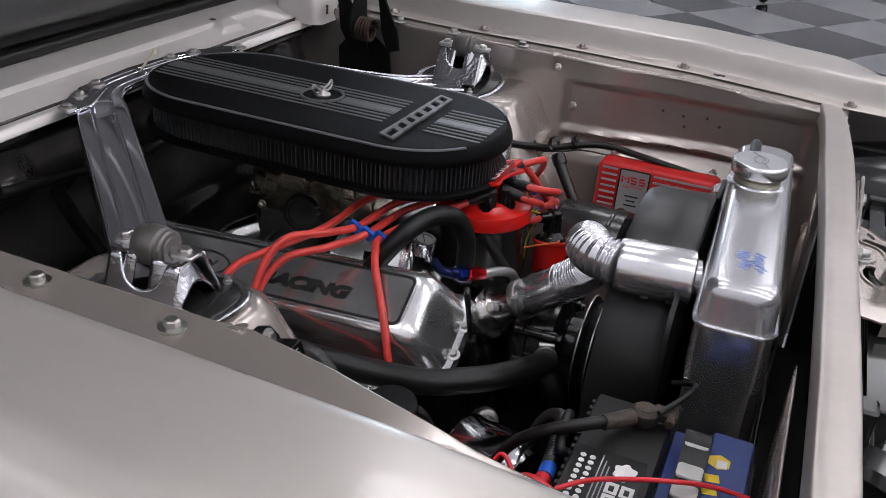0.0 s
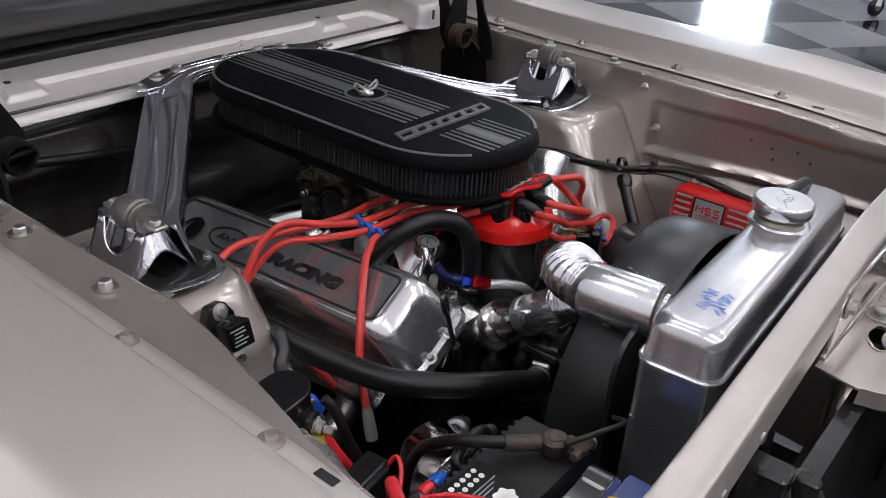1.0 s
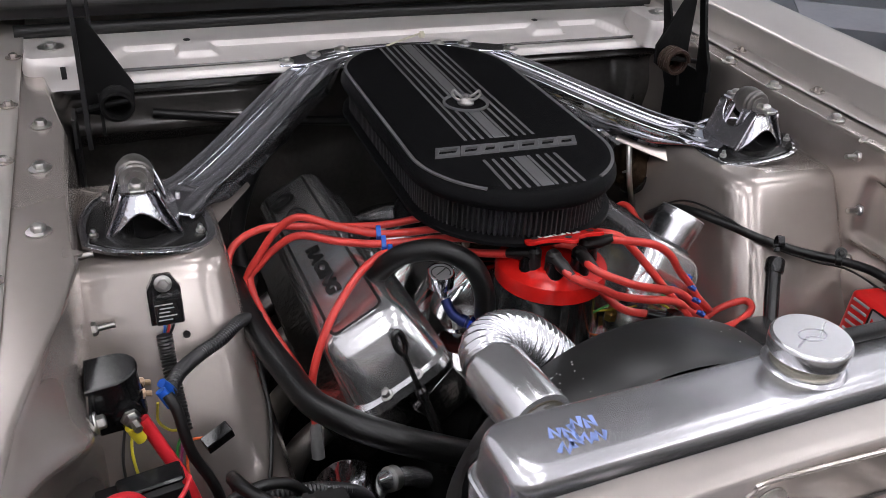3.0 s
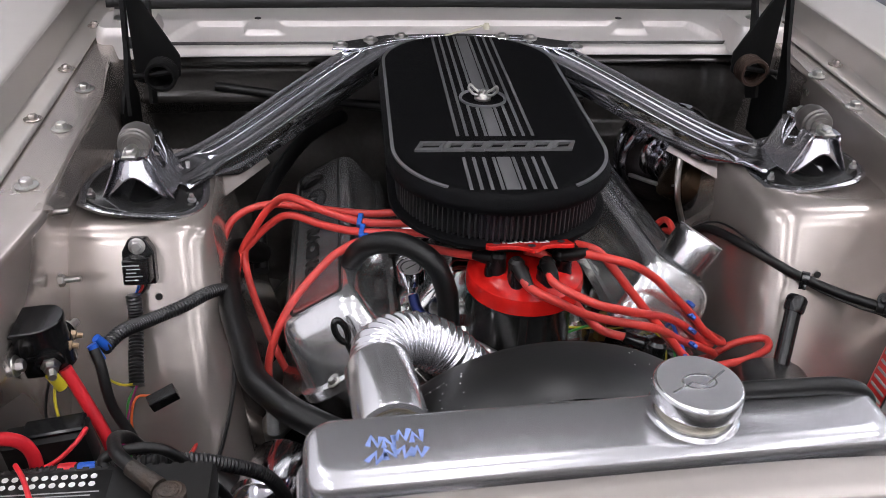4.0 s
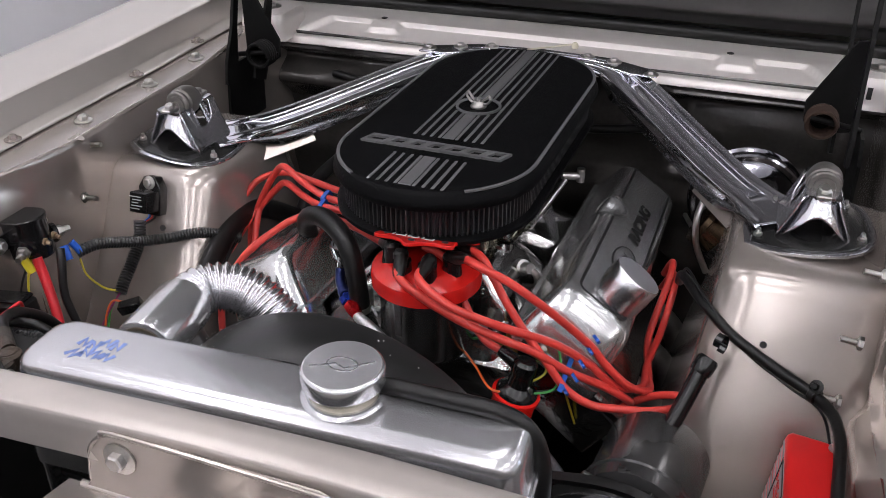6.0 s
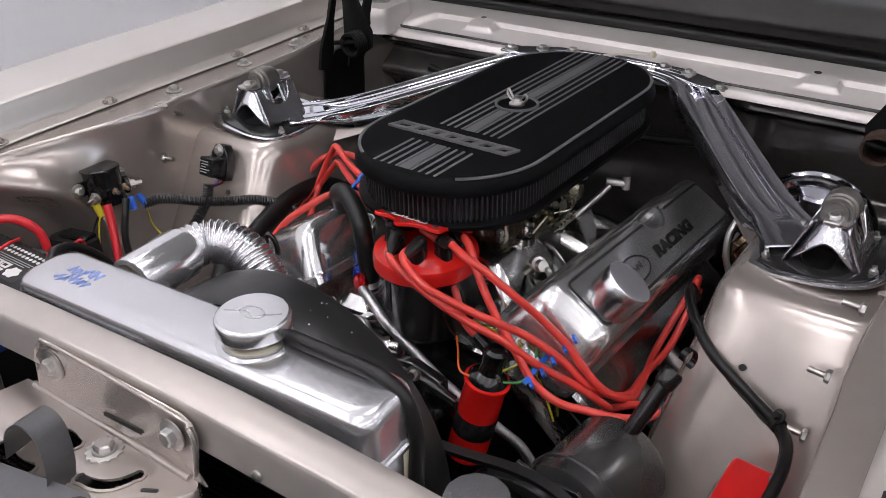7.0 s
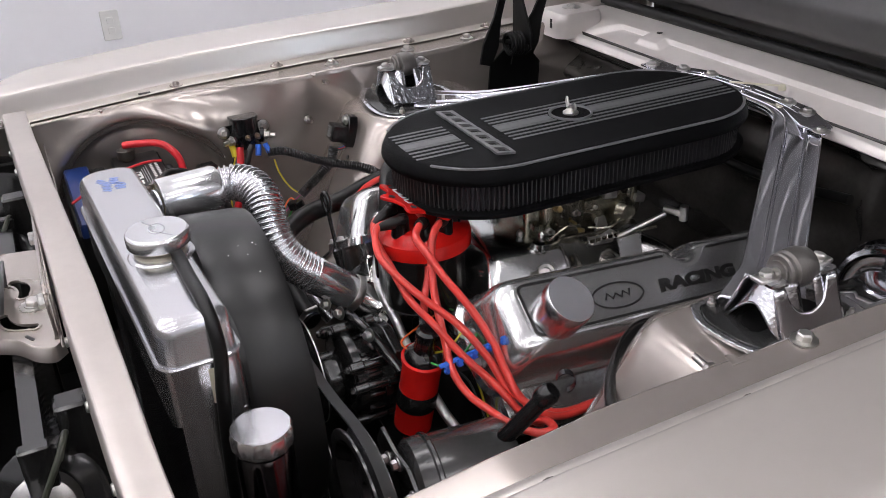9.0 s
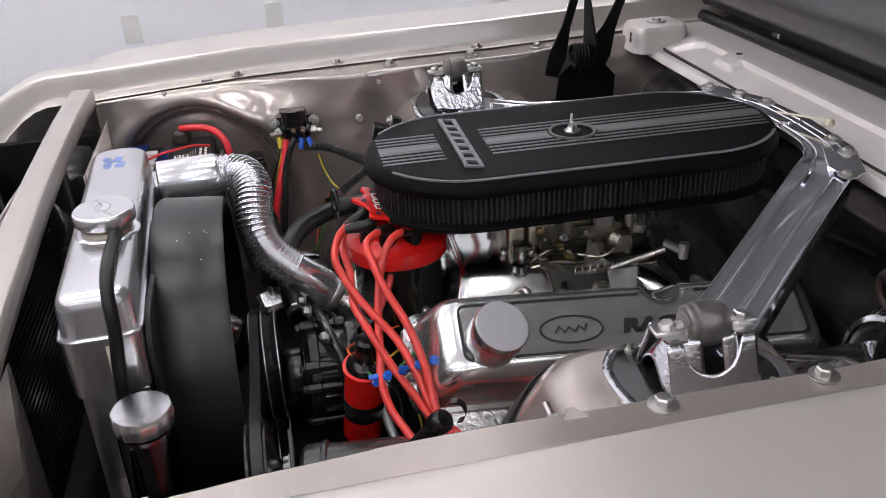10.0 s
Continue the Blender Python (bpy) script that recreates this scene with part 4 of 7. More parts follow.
# ---- engine: block, heads, front cover, thermostat housing ----
TILT_BACK = radians(4.5)
engine = thing("engine", (0, 0, 0.40), "aluminium and black V8 engine", "engine")
EM = Matrix.Translation((0, 0, 0.70)) @ Matrix.Rotation(-TILT_BACK, 4, "X")
bm = B()
slab(bm, EM @ pose(0, -0.02, -0.30), 0.15, 0.27, 0.03, [(0, -0.02), (0.02, 0), (0.24, 0), (0.26, -0.01)], 4)
part("block", bm, mattblack, engine, "black engine block")
for s in (-1, 1):
    bm = B()
    m = EM @ pose(s * 0.19, -0.03 + 0.02 * (s > 0), -0.08, 0, s * 38, 0)
    block(bm, m, 0.12, 0.50, 0.09, 0.006)
    part("cylinder_head", bm, castmetal, engine, "cast aluminium cylinder head")
    for k in range(4):
        bm = B()
        y = -0.19 + 0.125 * k
        tube(bm, [EM @ V(s * 0.25, y, -0.10), EM @ V(s * 0.31, y, -0.15), EM @ V(s * 0.33, y + 0.02, -0.24)], 0.02, 12)
        part("exhaust_pipe", bm, zinc, engine)
bm = B()
slab(bm, frame_at((0.0, -0.282, 0.565), (1, 0, 0), (0, -1, 0)), 0.10, 0.10, 0.03, [(-0.02, 0), (0.03, 0), (0.045, -0.02)], 5)
part("front_cover", bm, castmetal, engine, "cast aluminium timing cover")
bm = B()
lathe(bm, [(0.06, 0), (0.06, 0.03), (0.045, 0.05), (0.03, 0.09)], (0.0, -0.345, 0.61), (0, -1, 0), 30)
part("water_pump", bm, satinblack, engine, "black water pump")
# thermostat neck
bm = B()
lathe(bm, [(0.036, 0), (0.036, 0.010), (0.030, 0.016), (0.026, 0.04)], (-0.040, -0.315, 0.712), (-0.13, -0.78, 0.6), 30)
part("thermostat_neck", bm, brightcast, engine, "polished thermostat housing")
for dx, dz in ((-0.04, 0.015), (0.04, -0.012)):
    bm = B()
    hexbolt(bm, (-0.040 + dx, -0.322 + dz * 0.2, 0.718 + dz), (-0.13, -0.78, 0.6), 0.008, 0.008, 1.4)
    part("bolt", bm, zinc, engine)
bm = B()
slab(bm, frame_at((-0.04, -0.312, 0.712), (1, 0, 0), (-0.13, -0.78, 0.6)), 0.055, 0.036, 0.03, [(-0.012, 0), (0.0, 0), (0.003, -0.002)], 6)
part("thermostat_flange", bm, brightcast, engine)
# pale end face of the cylinder head beside the dipstick
bm = B()
lo = [V(-0.128, -0.297, 0.748), V(-0.094, -0.306, 0.708), V(-0.149, -0.317, 0.672), V(-0.182, -0.310, 0.700)]
loft(bm, [[p + V(0, 0.010, -0.002) for p in lo], lo])
part("head_end_face", bm, castmetal, engine, "pale machined end face of the head", bevel=0.002)
bm = B()
loft(bm, [[V(x, y, z) for x, y in rrect_at] for z, rrect_at in ((0.69, [(-0.10 + px, -0.255 + py) for px, py in rrect(0.040, 0.045, 0.02, 5)]), (0.735, [(-0.10 + px, -0.255 + py) for px, py in rrect(0.036, 0.040, 0.02, 5)]), (0.750, [(-0.10 + px, -0.252 + py) for px, py in rrect(0.024, 0.028, 0.015, 5)]))])
part("water_outlet", bm, brightcast, engine, "bright cast water outlet")

# ---- intake manifold ----
im = thing("intake_manifold", (0, 0, 0.68), "polished cast aluminium intake manifold", "intake manifold")
bm = B()
slab(bm, EM @ pose(0, -0.02, -0.06), 0.15, 0.235, 0.03, [(0, 0), (0.05, 0), (0.075, -0.02)], 5)
part("valley_plate", bm, castmetal, im)
for s in (-1, 1):
    for k in range(4):
        y0 = -0.17 + 0.105 * k
        bm = B()
        c = [EM @ V(s * 0.045, y0 * 0.5, 0.060), EM @ V(s * 0.085, y0 * 0.8, 0.045), EM @ V(s * 0.125, y0, 0.018), EM @ V(s * 0.155, y0, -0.01)]
        tube(bm, c, 0.03, 12, 6, radius=lambda i, n: 0.025 + 0.004 * i / n)
        part("runner", bm, runnermetal, im, "polished cast runner")
bm = B()
slab(bm, EM @ pose(0, 0.0, 0.02), 0.075, 0.085, 0.02, [(0, 0.01), (0.07, 0.0), (0.082, 0.0), (0.085, -0.003)], 5)
part("carburettor_pad", bm, castmetal, im)
bm = B()
slab(bm, EM @ pose(0, -0.185, -0.02), 0.12, 0.06, 0.025, [(0, 0.01), (0.045, 0), (0.055, -0.008)], 5)
part("front_crossover", bm, castmetal, im)
bm = B()
loft(bm, [[EM @ V(px + ox, py - 0.125, z) for px, py in rrect(hx, hy, 0.018, 4)] for z, hx, hy, ox in ((0.02, 0.125, 0.085, 0), (0.045, 0.118, 0.080, 0), (0.090, 0.075, 0.068, 0.005), (0.100, 0.066, 0.060, 0.005), (0.102, 0.05, 0.05, 0.005))])
part("plenum_ramp", bm, brightcast, im, "polished sloping plenum casting")
# raised casting marks and a hold-down pillar on the slope
for k in range(5):
    bm = B()
    block(bm, frame_at(V(0.070 + 0.002 * k, -0.1895, 0.7865 - 0.0062 * k), (0.75, 0.55, 0), (0.42, -0.5, 0.75)), 0.013 - 0.002 * (k % 2), 0.0024, 0.004, 0.0006)
    part("cast_mark", bm, brightcast, im)
bm = B()
lathe(bm, [(0.014, 0), (0.010, 0.006), (0.0085, 0.034), (0.0145, 0.036), (0.0150, 0.046), (0.012, 0.048), (0.006, 0.049), (0.006, 0.058), (0.003, 0.062)], (0.073, -0.092, 0.768), (0, 0, 1), 20)
part("pillar", bm, runnermetal, im, "collared hold-down pillar")
for x, y in ((0.10, -0.235), (0.135, -0.20), (-0.09, -0.235), (0.085, -0.255)):
    bm = B()
    p = EM @ V(x, y + 0.02, 0.022)
    lathe(bm, [(0.010, 0), (0.010, 0.01), (0.0065, 0.012), (0.0065, 0.028), (0.004, 0.032)], p, (0, -0.1, 1), 12)
    part("bolt", bm, zinc, im)
bm = B()
lathe(bm, [(0.009, 0), (0.009, 0.012), (0.006, 0.014), (0.006, 0.03), (0.008, 0.032), (0.008, 0.04), (0.003, 0.044)], (0.128, -0.245, 0.735), (0, -0.1, 1), 6)
part("sensor", bm, mat("brass", (0.55, 0.38, 0.12), 0.3, 1.0, 0.1, 40), im, "brass temperature sensor")

# ---- carburettor ----
cb = thing("carburettor", (0, 0, 0.785), "dull gold zinc four-barrel carburettor with linkage", "carburettor")
CM = pose(0.0, 0.0, 0.786)
bm = B()
slab(bm, CM, 0.062, 0.08, 0.012, [(0, 0.006), (0.012, 0.006), (0.014, 0), (0.045, 0), (0.05, 0.004), (0.085, 0.002), (0.092, -0.01)], 4)
part("main_body", bm, carbmetal, cb)
for sy in (-1, 1):
    bm = B()
    slab(bm, CM @ pose(0, sy * 0.085, 0.02), 0.052, 0.022, 0.008, [(0, -0.004), (0.005, 0), (0.05, 0), (0.056, -0.004)], 4)
    part("float_bowl", bm, carbmetal, cb)
    for sx in (-1, 1):
        bm = B()
        hexbolt(bm, CM @ V(sx * 0.04, sy * 0.108, 0.03), (0, sy, 0), 0.005, 0.004, 1.3)
        part("screw", bm, zinc, cb)
for s in (-1, 1):
    bm = B()
    lathe(bm, [(0.016, 0), (0.018, 0.006), (0.014, 0.014)], CM @ V(s * 0.066, -0.045, 0.028), (s, 0, 0), 18)
    part("cover_cap", bm, carbmetal, cb)
    bm = B()
    block(bm, frame_at(CM @ V(s * 0.066, 0.02, 0.065), (0, 1, 0), (s, 0, 0)), 0.07, 0.016, 0.006, 0.001)
    part("side_rib", bm, carbmetal, cb)
    bm = B()
    rod(bm, CM @ V(s * 0.055, 0.045, 0.06), CM @ V(s * 0.085, 0.045, 0.085), 0.009, 0.007)
    part("choke_post", bm, carbmetal, cb)
bm = B()
pts = [(-0.025, -0.01), (0.02, -0.014), (0.03, 0.0), (0.012, 0.012), (0.004, 0.035), (-0.008, 0.035), (-0.012, 0.012), (-0.025, 0.006)]
prism(bm, frame_at(CM @ V(0.080, 0.01, 0.012), (0, 1, 0), (1, 0, 0)), pts, 0.003)
part("throttle_lever", bm, zinc, cb)
bm = B()
rod(bm, (0.09, 0.035, 0.795), (0.113, 0.105, 0.826), 0.0045)
part("throttle_rod", bm, zinc, cb, "bright throttle rod")
bm = B()
rod(bm, (0.106, 0.108, 0.832), (0.138, 0.124, 0.829), 0.006)
rod(bm, (0.134, 0.122, 0.820), (0.134, 0.122, 0.843), 0.0065)
part("throttle_joint", bm, zinc, cb)
bm = B()
prism(bm, frame_at((0.115, 0.045, 0.755), (0, 1, 0), (1, 0, 0.4)), [(-0.02, 0.045), (0.025, 0.045), (0.02, 0.01), (0.002, -0.015), (-0.016, 0.01)], 0.003)
part("return_bracket", bm, polished, cb)
bm = B()
tube(bm, [(0.07, -0.06, 0.83), (0.085, -0.03, 0.80), (0.083, 0.03, 0.795), (0.10, 0.1, 0.80)], 0.003, 8)
part("linkage", bm, carbmetal, cb)
bm = B()
lathe(bm, [(0.055, 0), (0.058, 0.02), (0.065, 0.034)], CM @ V(0, 0, 0.085), (0, 0, 1), 30)
part("air_horn", bm, carbmetal, cb)
bm = B()
lathe(bm, [(0.012, 0), (0.012, 0.012), (0.008, 0.014), (0.008, 0.03)], (0.095, -0.095, 0.775), (0.6, -0.5, 0.3), 14)
part("fuel_inlet", bm, zinc, cb)
# pump arm, vacuum canister, vents and screws on the linkage side
bm = B()
lathe(bm, [(0.018, 0), (0.022, 0.004), (0.022, 0.016), (0.012, 0.024)], CM @ V(0.064, 0.055, 0.042), (1, 0, 0.1), 22)
part("vacuum_canister", bm, carbmetal, cb)
bm = B()
tube(bm, [CM @ V(0.078, -0.085, 0.02), CM @ V(0.086, -0.05, 0.03), CM @ V(0.084, 0.0, 0.022), CM @ V(0.082, 0.03, 0.03)], 0.004, 8)
part("pump_arm", bm, carbmetal, cb)
for yy, zz in ((-0.06, 0.06), (-0.03, 0.055), (0.0, 0.058), (0.035, 0.075), (-0.075, 0.035), (0.015, 0.03)):
    bm = B()
    lathe(bm, [(0.006, 0), (0.006, 0.006), (0.0035, 0.007), (0.0035, 0.014)], CM @ V(0.062, yy, zz), (1, 0.2, 0.2), 8)
    part("screw", bm, zinc, cb)
for yy, hh in ((-0.055, 0.055), (0.072, 0.06)):
    bm = B()
    block(bm, CM @ pose(0.070, yy, 0.045, 6, 0, 0), 0.012, 0.022, hh, 0.003)
    part("vent_post", bm, carbmetal, cb)
bm = B()
coilp = [CM @ V(0.088 + 0.005 * math.cos(k * 0.8), -0.02 + 0.0014 * k, 0.012 + 0.005 * math.sin(k * 0.8)) for k in range(48)]
tube(bm, coilp, 0.0011, 5, 0)
part("return_spring", bm, zinc, cb)
brassy = mat("dull_brass", (0.42, 0.32, 0.14), 0.35, 1.0, 0.2, 60)
rng = random.Random(5)
for k in range(34):
    side = rng.choice((-1, 1, 1))
    p = CM @ V(side * rng.uniform(0.060, 0.074), rng.uniform(-0.10, 0.095), rng.uniform(0.004, 0.088))
    bm = B()
    if k % 3:
        r = rng.uniform(0.003, 0.008)
        lathe(bm, [(r * 1.3, 0), (r * 1.3, r * 0.6), (r, r * 0.7), (r, r * 2.2), (r * 0.6, r * 2.4)], p, (side, rng.uniform(-0.5, 0.5), rng.uniform(-0.2, 0.7)), rng.choice((6, 12)))
    else:
        block(bm, Matrix.Translation(p) @ Matrix.Rotation(rng.uniform(-0.5, 0.5), 4, "X"), rng.uniform(0.008, 0.02), rng.uniform(0.006, 0.03), rng.uniform(0.006, 0.022), 0.0012)
    part("boss", bm, (carbmetal, zinc, brassy, carbmetal)[k % 4] if side > 0 else carbmetal, cb)
bm = B()
lathe(bm, [(0.026, 0), (0.029, 0.003), (0.029, 0.016), (0.024, 0.020), (0.020, 0.020), (0.019, 0.017), (0.004, 0.016)], CM @ V(-0.085, -0.012, 0.030), (-1, -0.2, 0.25), 30)
part("choke_cap", bm, plastic, cb, "round black choke cap")
for yy, zz, w in ((-0.05, 0.075, 0.03), (0.02, 0.072, 0.045), (0.06, 0.05, 0.03), (-0.075, 0.05, 0.02)):
    bm = B()
    block(bm, frame_at(CM @ V(-0.064, yy, zz), (0, 1, 0), (-1, 0, 0.1)), w, 0.018, 0.009, 0.0015)
    part("side_pad", bm, carbmetal, cb)
for k in range(2):
    bm = B()
    y0 = -0.09 + 0.08 * k
    tube(bm, [CM @ V(0.075, y0, 0.02 + 0.01 * (k % 2)), CM @ V(0.09, y0 + 0.03, 0.05 - 0.02 * (k % 2)), CM @ V(0.082, y0 + 0.06, 0.04)], 0.0022, 6)
    part("linkage", bm, carbmetal, cb)
bm = B()
tube(bm, [(0.108, -0.104, 0.782), (0.125, -0.11, 0.775), (0.12, -0.10, 0.74), (0.10, -0.16, 0.73)], 0.005, 8)
part("fuel_line", bm, zinc, cb)

# ---- air cleaner ----
ac = thing("air_cleaner", (0, 0, 0.88), "long oval black finned air cleaner on the carburettor", "air cleaner")
AC = pose(-0.004, 0.006, 0, 0, 0, -1.0)
HW, HL = 0.139, 0.297


def stadium(hw, hl, n=28):
    out = []
    for cy, a0 in ((hl - hw, 0), (-(hl - hw), 180)):
        for k in range(n + 1):
            a = radians(a0 + 180 * k / n)
            out.append((hw * math.cos(a), cy + hw * math.sin(a)))
    return out


bm = B()
loft(bm, [place(AC, stadium(HW - g, HL - g), z) for z, g in ((0.947, 0.004), (0.947, -0.001), (0.951, -0.003), (0.957, -0.002), (0.966, 0.002), (0.970, 0.005), (0.9715, 0.009), (0.9712, 0.018))])
lid = part("lid", bm, crackle, ac, "black crackle-painted lid", sharp=50)
bm = B()
loft(bm, [place(AC, stadium(HW - g, HL - g), z) for z, g in ((0.896, 0.03), (0.897, 0.004), (0.899, 0.0), (0.904, 0.0), (0.907, 0.004))])
part("base_plate", bm, crackle, ac)
bm = B()


def along(hw, hl, s):
    """A place and outward direction at s of the way round a stadium."""
    st, ar = 2 * (hl - hw), math.pi * hw
    d = s * 2 * (st + ar)
    if d < ar:
        a = d / hw
        return (hw * math.cos(a), hl - hw + hw * math.sin(a)), (math.cos(a), math.sin(a))
    d -= ar
    if d < st:
        return (-hw, hl - hw - d), (-1, 0)
    d -= st
    if d < ar:
        a = math.pi + d / hw
        return (hw * math.cos(a), -(hl - hw) + hw * math.sin(a)), (math.cos(a), math.sin(a))
    d -= ar
    return (hw, -(hl - hw) + d), (1, 0)


NP = 205
prof = []
for k in range(NP * 4):
    (x, y), (nx, ny) = along(HW - 0.010, HL - 0.010, k / (NP * 4))
    g = (0.0, 0.0, -0.0065, -0.0065)[k % 4]
    prof.append((x + nx * g, y + ny * g))
loft(bm, [place(AC, prof, 0.905), place(AC, prof, 0.949)], False, False)
part("pleated_filter", bm, filterblack, ac, "dark pleated filter element", sharp=20)
# machined ribs on the lid, two groups
TOP = 0.9714
for y0, y1 in ((-0.128, 0.284), (-0.278, -0.192)):
    for k in range(9):
        x = (k - 4) * 0.0122
        w = 0.0085 if k == 4 else 0.0021
        yy1 = y1 - (0.0 if y1 < 0 else 0.0022 * abs(k - 4))
        pieces = [(y0, yy1)]
        if y1 > 0 and abs(x) < 0.034:
            c = math.sqrt(0.034 ** 2 - x * x)
            pieces = [(y0, -c - 0.001), (c + 0.001, yy1)]
        for a, b in pieces:
            bm = B()
            block(bm, AC @ pose(x, (a + b) / 2, TOP - 0.0019), 2 * w, b - a, 0.0027, 0.0006)
            part("rib", bm, ribmetal, lid)
# bright edge line with gaps at the ribs
for side in (-1, 1):
    pts = []
    for k in range(121):
        a = -1 + 2 * k / 120
        r = HW - 0.005
        st = HL - HW
        arc = math.pi / 2 * r * 0.62
        d = a * (arc + st)
        if abs(d) <= st:
            pts.append((side * r, d))
        else:
            g = (abs(d) - st) / r
            pts.append((side * r * math.cos(g), math.copysign(st + r * math.sin(g), d)))
    bm = B()
    outline(bm, AC @ pose(0, 0, 0.9698), pts, 0.0042, 0.0022, False)
    part("edge_line", bm, ribmetal, lid, "bright machined edge line")
bm = B()
lathe(bm, [(0.0335, 0.9712), (0.0335, 0.9745), (0.0305, 0.9745), (0.0295, 0.9718)], AC @ V(0, 0, 0), seg=44, cap=False)
part("centre_ring", bm, ribmetal, lid)
bm = B()
lathe(bm, [(0.012, 0.9715), (0.012, 0.974), (0.0075, 0.977), (0.006, 0.981), (0.003, 0.981), (0.003, 0.9855), (0.001, 0.986)], AC @ V(0, 0, 0), seg=24)
for s in (-1, 1):
    c = AC @ V(0, 0, 0)
    tube(bm, [c + V(s * 0.005, 0, 0.977), c + V(s * 0.013, -0.003 * s, 0.978), c + V(s * 0.0195, -0.005 * s, 0.985), c + V(s * 0.0175, -0.005 * s, 0.991), c + V(s * 0.012, -0.003 * s, 0.986), c + V(s * 0.006, 0, 0.981)], 0.0019, 8)
part("wing_nut", bm, zinc, ac, "chrome wing nut")
# maker's word as plain slanted slabs
widths = (0.034, 0.027, 0.024, 0.026, 0.028, 0.027, 0.026)
x = -0.1035
for k, w in enumerate(widths):
    cx = x + w / 2
    bm = B()
    h, sl = 0.0095, 0.004
    m = AC @ pose(cx, -0.163, TOP)
    bx = w / 2 - 0.0025
    outline(bm, m, [(-bx - sl, -h), (bx - sl, -h), (bx + sl, h), (-bx + sl, h)], 0.0075, 0.0034)
    part("badge_slab", bm, ribmetal, lid, "slanted bright open slab of the badge")
    x += w + 0.0009

# ---- valve covers ----
def dense(pts, step=0.008):
    """A closed outline with its long sides cut into short ones."""
    out = []
    for a, b in zip(pts, pts[1:] + pts[:1]):
        n = max(1, int(math.hypot(b[0] - a[0], b[1] - a[1]) / step))
        out += [(a[0] + (b[0] - a[0]) * k / n, a[1] + (b[1] - a[1]) * k / n) for k in range(n)]
    return out


def valve_cover(s, front, back, xi, zi, xo, zo, slope):
    """s: side; the panel runs from front to back, between its inner and outer top edges. One side has a rounded notch."""
    mid = (front + back) / 2
    u = V(0, 1, -slope).normalized()
    v = V(xo - xi, 0, zo - zi).normalized()
    nrm = u.cross(v) if s < 0 else v.cross(u)
    if nrm.z < 0:
        nrm = -nrm
    c = V((xi + xo) / 2, mid, (zi + zo) / 2)
    m = frame_at(c, u, nrm)
    hl = (back - front) / 2
    hw = (V(xo, 0, zo) - V(xi, 0, zi)).length / 2
    ob = thing("valve_cover", c - nrm * 0.08, "polished aluminium valve cover with grey panel and black outline", "valve cover", "valve covers")
    edge = hw if (m @ V(0, hw, 0)).z > (m @ V(0, -hw, 0)).z else -hw

    def notch(px, py):
        return math.hypot((px - 0.047) * 0.9, py - edge * 1.12) if s > 0 else 1.0

    def dip(px, py, z):
        return z - 0.020 * (1 - ss(0.008, 0.027, notch(px, py))) * ss(-0.05, -0.006, z)

    # all rings share one number of points, so that the long sides can dip
    base = dense(rrect(hl, hw, 0.02, 6))
    bm = B()
    rings = []
    for z, g in ((-0.090, 0.030), (-0.078, 0.030), (-0.076, 0.024), (-0.05, 0.021), (-0.02, 0.017), (-0.009, 0.013), (-0.003, 0.007), (-0.0005, 0.001), (-0.0005, -0.006)):
        ring = []
        for bx, by in base:
            px, py = bx * (hl + g * 1.25) / hl, by * (hw + g) / hw
            ring.append(m @ V(px - (0.02 * (-z / 0.09) if px < -hl * 0.8 else 0), py, dip(px, py, z)))
        rings.append(ring)
    loft(bm, rings, True, False)
    part("cover_body", bm, covermetal, ob, sharp=55)
    bm = B()
    rings = []
    for d, z in ((0.001, -0.003), (0.001, 0.0002), (0.0016, 0.0006), (0.004, 0.0006), (0.008, 0.0006), (0.012, 0.0006), (0.017, 0.0006), (0.023, 0.0006), (0.03, 0.0006), (0.036, 0.0006)):
        kx, ky = (hl - d) / hl, max(0.02, (hw - d) / hw)
        rings.append([m @ V(bx * kx, by * ky, dip(bx * kx, by * ky, z)) for bx, by in base])
    loft(bm, rings, False, True)
    panel = part("panel", bm, panelgrey, ob, "smooth grey top panel", sharp=50)
    bm = B()
    pts = dense(rrect(hl - 0.004, hw - 0.004, 0.010, 6), 0.006)
    if s > 0:
        keep = [notch(px, py) > 0.033 for px, py in pts]
        k0 = next(k for k in range(len(pts)) if keep[k] and not keep[k - 1])
        pts = [pts[(k0 + k) % len(pts)] for k in range(sum(keep))]
    outline(bm, m @ pose(0, 0, 0.0004), pts, 0.0036, 0.0009, s < 0)
    part("panel_outline", bm, blackprint, ob, "black painted panel outline")
    return ob, m, hl, hw, panel


vl, ML, hlL, hwL, panL = valve_cover(-1, -0.262, 0.190, -0.206, 0.816, -0.274, 0.777, 0.072)
vr, MR, hlR, hwR, panR = valve_cover(1, -0.222, 0.250, 0.202, 0.8205, 0.270, 0.7765, 0.085)
tagged(vl, "polished aluminium valve cover with breather grommet and grey panel")
tagged(vr, "polished aluminium valve cover with chrome oil filler cap")
